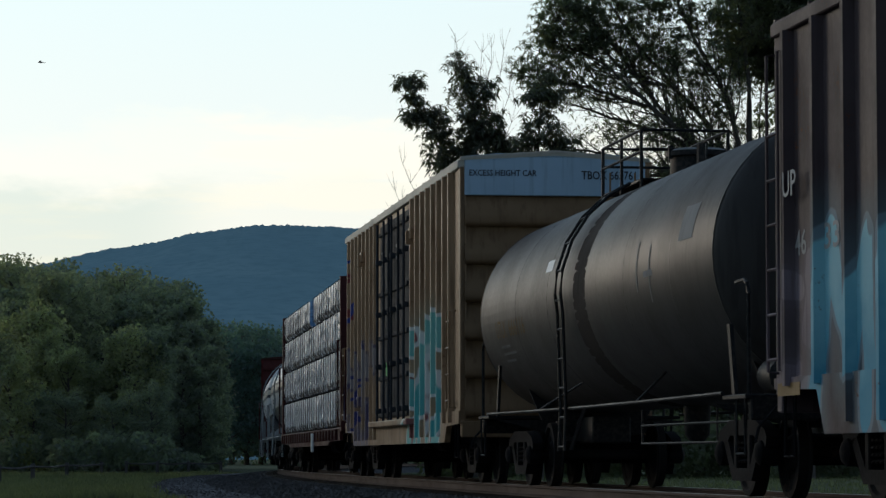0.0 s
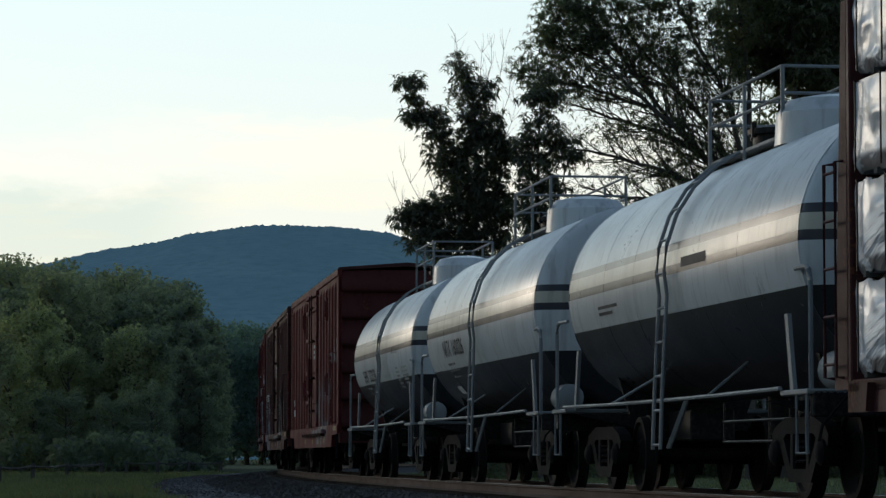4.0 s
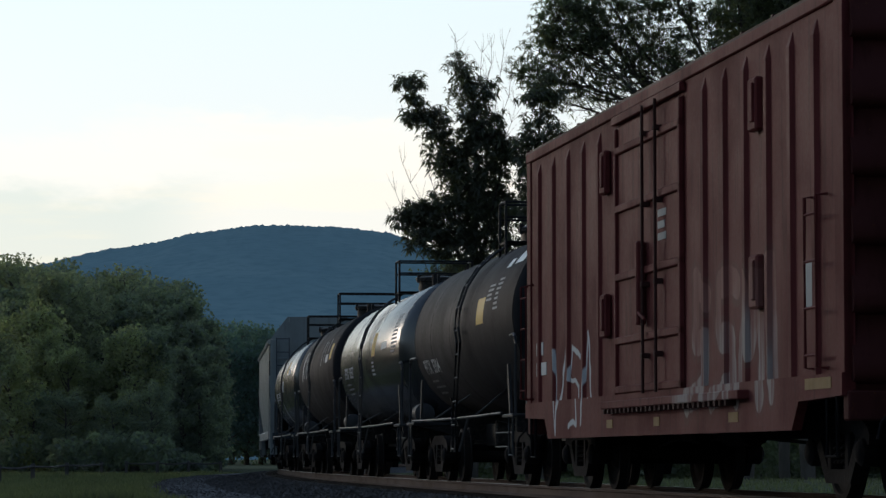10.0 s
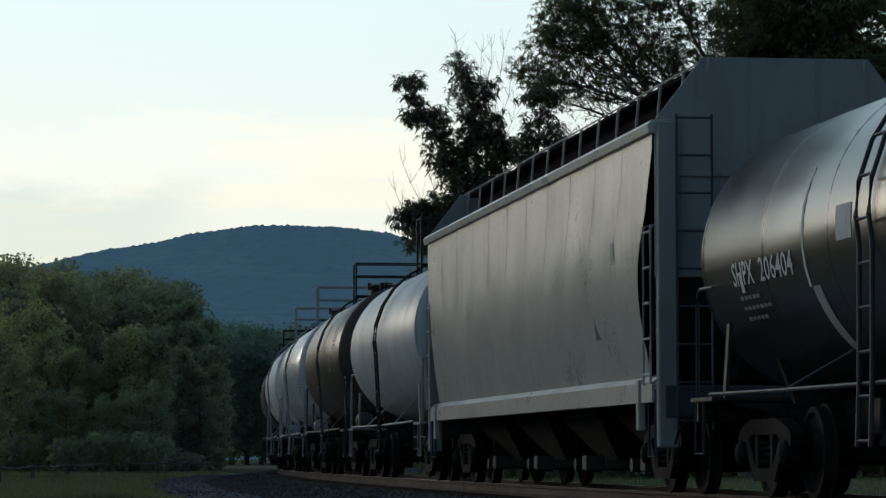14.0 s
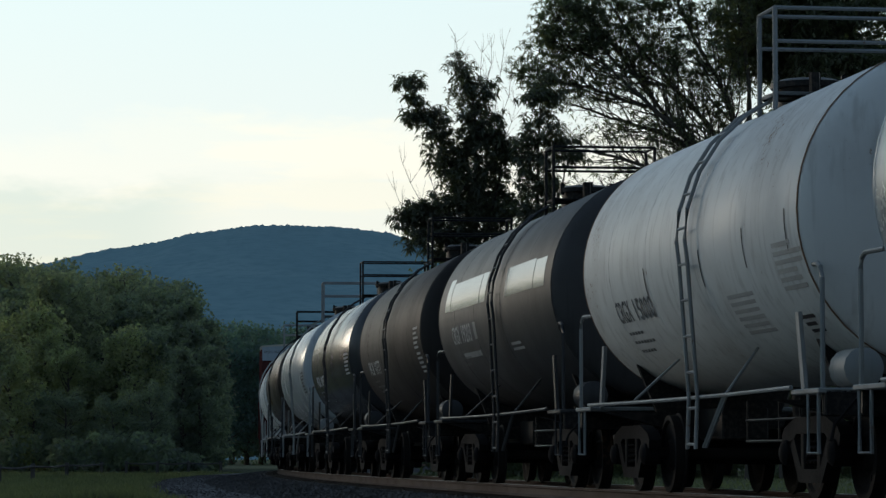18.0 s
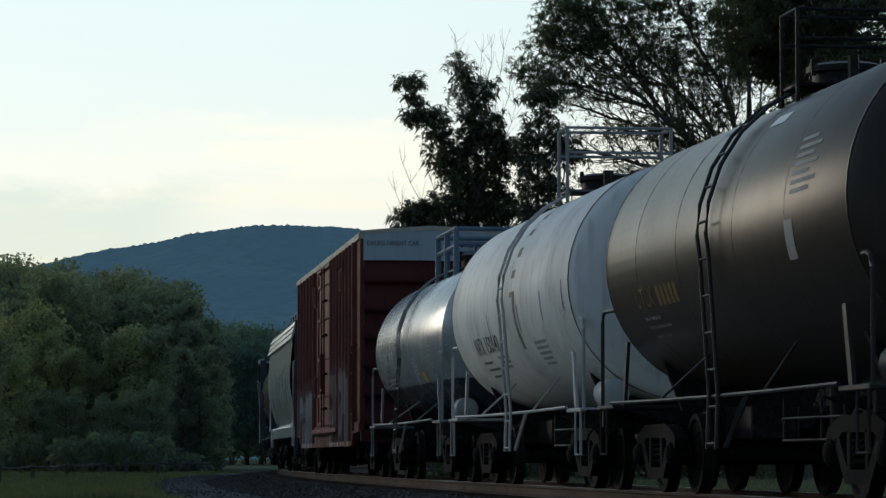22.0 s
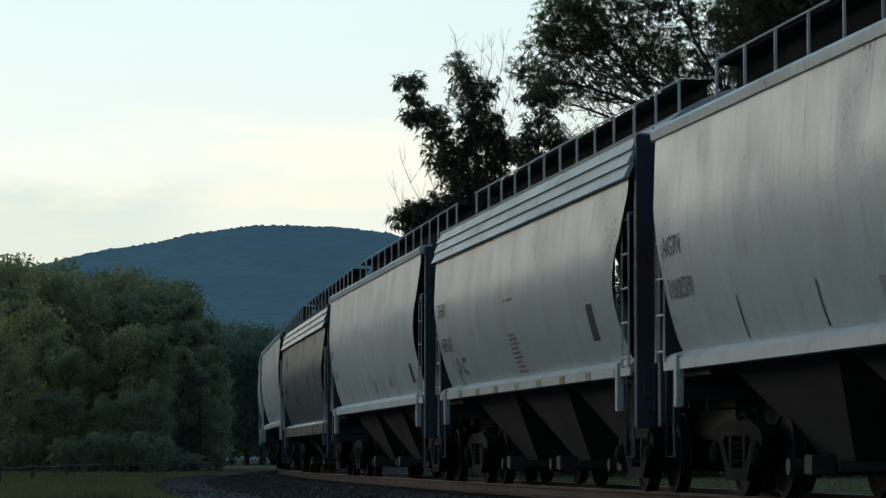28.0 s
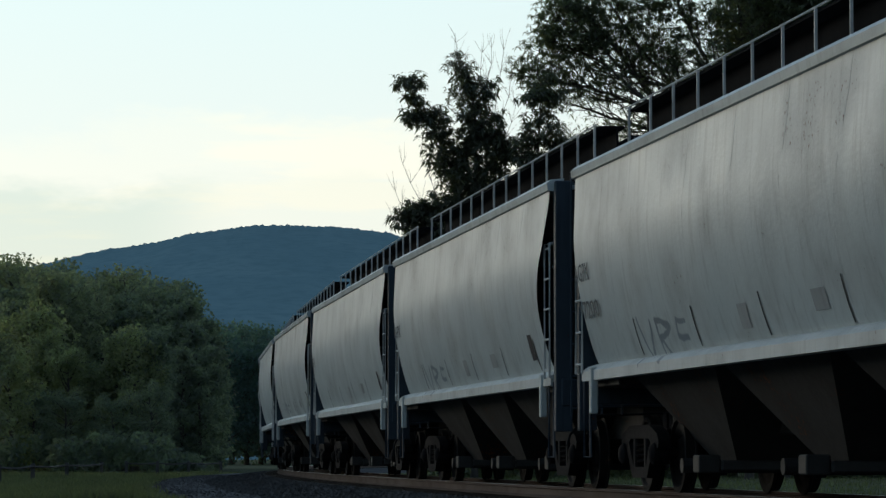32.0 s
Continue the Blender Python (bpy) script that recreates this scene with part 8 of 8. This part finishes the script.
REST = [
    (438.7, 457.9, (439.72, 457.24), 4.06, P_HW2, 0, "AGPX", "16059", "white covered hopper with curved sides", 7),
    (457.9, 476.05, (458.55, 475.15), 4.14, P_HW, 3, "SHPX", "455183", "white covered hopper with ribbed top chord and graffiti", 11),
    (476.05, 495.35, (476.95, 494.6), 4.06, P_HW2, 0, "AGPX", "11114", "plain white covered hopper with black number", 13),
    (495.35, 514.0, (496.1, 513.3), 3.95, P_HD, 3, "", "850207", "grey covered hopper with ribbed top chord", 17),
    (514.0, 532.9, (514.75, 532.1), 4.06, P_HW3, 0, "AGPX", "17200", "stained white covered hopper with curved sides", 19),
    (532.9, 551.75, (533.81, 551.0), 4.06, P_HW3, 0, "AGPX", "", "stained white covered hopper", 23),
    (551.75, 570.7, (552.61, 569.92), 4.06, P_HW2, 0, "AGPX", "", "white covered hopper with curved sides", 29),
    (570.7, 589.5, (571.62, 588.6), 4.06, P_HW3, 0, "AGPX", "", "stained white covered hopper with curved sides", 31),
    (589.5, 608.4, (590.4, 607.5), 4.06, P_HW2, 0, "AGPX", "", "white covered hopper far down the train", 37),
    (608.4, 627.3, (609.3, 626.4), 4.06, P_HW3, 0, "AGPX", "", "white covered hopper far down the train", 41),
    (627.3, 646.2, (628.2, 645.3), 4.06, P_HW2, 0, "AGPX", "", "white covered hopper at the tail in view", 43)]
for a0, a1, bd, ev, pt, tl, t1, t2, lab, sd in REST:
    tx = []
    if t1:
        tx.append((t1, -8.35 if t1 == "AGPX" else -7.4, 2.58 if t1 == "AGPX" else 2.68, (0.9, 0.22), M_INK_S))
    if t2:
        tx.append((t2, -6.7 if pt is P_HD else (-7.4 if tl else -8.3), 2.12, (1.5, 0.28) if pt is P_HD else (1.1, 0.22), M_INK_K if pt is P_HD else M_INK_S))
    kw = dict(ROUND)
    if pt is P_HD:
        kw.update(floor=1.25, sill_h=0.12, roof_rise=0.84)
        dec = [(4.5, 0.5, 1.80, 2.08, M_INK_G), *[(x, 0.42, 1.80, 1.84, M_INK_G) for x in (-3.0, 1.4)]]
    elif tl:
        kw.update(roof_rise=0.64)
        dec = [(5.5, 0.42, 1.85, 2.3, M_INK_K), (-1.0, 0.45, 2.62, 2.665, M_ORG), (-0.45, 0.55, 2.62, 2.665, M_ORG), *[(-0.7, 0.75 - 0.12 * (k % 3), 1.62 + 0.065 * k, 1.65 + 0.065 * k, M_ORG) for k in range(9)]]
    else:
        dec = SLIT + [(6.1, 0.34, 1.75, 2.1, M_INK_K), (-0.5, 0.4, 1.7, 1.95, M_INK_G), (2.4, 0.5, 1.75, 1.95, M_INK_G)]
    wagon = hopper(a0, a1, bd, ev, lab, pt, text=tx, top_lines=tl, decals=dec, seed=sd, **kw)
    TRAIN.append(wagon)
    if tl and pt is not P_HD:
        for k in range(9):
            part("reflector", Geo().box(-7.6 + 1.85 * k, -7.25 + 1.85 * k, -1.508, -1.502, 1.36, 1.46), M_TANB if k % 3 else M_TAB, wagon[0], "faded tan reflector", smooth=None)
    if pt is P_HD:
        for x, wd in ((-7.7, 0.75), (-4.5, 0.45), (-2.0, 0.45), (0.7, 0.45), (3.4, 0.45), (6.2, 0.5)):
            part("reflector", Geo().box(x, x + wd, -1.508, -1.502, 1.02, 1.17), M_TAB, wagon[0], "faded amber reflector", smooth=None)

make_ties()


# ---- a swallow that swoops across the sky ----
def make_bird():
    m = surface("dark_plumage", (0.02, 0.02, 0.024), 0.7, spec=0.1)
    ob = thing("swallow", "small dark swallow swooping through the air", "bird")
    part("body", Geo().lathe([(-0.085, 0.004), (-0.05, 0.018), (0.0, 0.026), (0.04, 0.022), (0.06, 0.016), (0.078, 0.012), (0.088, 0.003)], 10, "x"), m, ob)
    for sy in (-1, 1):
        g = Geo()
        vs = [(0.035, sy * 0.015, 0.006), (0.045, sy * 0.07, 0.03), (0.0, sy * 0.15, 0.045), (-0.03, sy * 0.145, 0.043), (-0.012, sy * 0.07, 0.026), (-0.03, sy * 0.015, 0.004)]
        vs += [(x, y, z - 0.006) for x, y, z in vs]
        g.add(vs, [(0, 1, 4, 5), (1, 2, 3, 4), (6, 11, 10, 7), (7, 10, 9, 8), *[(k, k + 6, (k + 1) % 6 + 6, (k + 1) % 6) for k in range(6)]])
        part("wing", g, m, ob)
    g = Geo()
    for sy in (-1, 1):
        g.prism([(-0.075, 0.0), (-0.08, sy * 0.016), (-0.15, sy * 0.034)], -0.003, 0.003, "z")
    part("tail", g, m, ob)
    return ob


BIRD = make_bird()
# (time, bearing, height above the eye's level), both in the picture's units at a hundred metres
START = ((0.0, 68, 703), (0.4, 14, 708), (1.0, -90, 740))
SWOOP = ((16.2, 600, 960), (16.4, 578, 780), (16.5, 569, 712), (16.6, 563, 650), (16.7, 560, 593), (16.8, 560, 544), (16.9, 574, 489), (17.0, 604, 469), (17.1, 664, 504), (17.2, 710, 592), (17.3, 748, 690), (17.4, 780, 800), (17.6, 840, 1040))


# ---- what moves: every car along the track, its wheels turning ----
def motions():
    times = [float(k) for k in range(33)]
    D = {t: gone(t) for t in times}
    for car, smid, a in TRAIN:
        walk(car, [(t, car_pose(smid - D[t], a)) for t in times])
    for ob, local, smid, a in LOADS:
        walk(ob, [(t, car_pose(smid - D[t], a) @ local) for t in times])
    pts = [(t, Vector((far_px(b, 100), 100, EYE + u / 56.67))) for t, b, u in START] + [(5.0, Vector((-60, 120, 40))), (12.0, Vector((-10, 180, 70)))] + [(t, Vector((far_px(b, 100), 100, EYE + u / 56.67))) for t, b, u in SWOOP] + [(32.0, Vector((60, 90, 70)))]
    rows = []
    for k, (t, p) in enumerate(pts):
        d = pts[min(k + 1, len(pts) - 1)][1] - pts[max(k - 1, 0)][1]
        rows.append((t, Matrix.Translation(p) @ Matrix.Rotation(math.atan2(d.y, d.x), 4, "Z") @ Matrix.Rotation(-0.6 * math.atan2(d.z, max(0.3, math.hypot(d.x, d.y))), 4, "Y")))
    walk(BIRD, rows)
    # wheels: turned for as long as they pass before the camera
    steps_t = [(f - 1) / FPS for f in range(1, frame(32.0) + 1)]
    DD = [gone(t) for t in steps_t]
    for w, s in WHEELS:
        spot = w.location.copy()
        rows = []
        for t, d in zip(steps_t, DD):
            near = -34 < s - d < 62
            if near or t == 0 or t == steps_t[-1]:
                lim = min(max(d, s - 62), s + 34)
                rows.append((t, Matrix.Translation(spot) @ Matrix.Rotation(lim / 0.457, 4, "Y")))
        walk(w, rows)


motions()
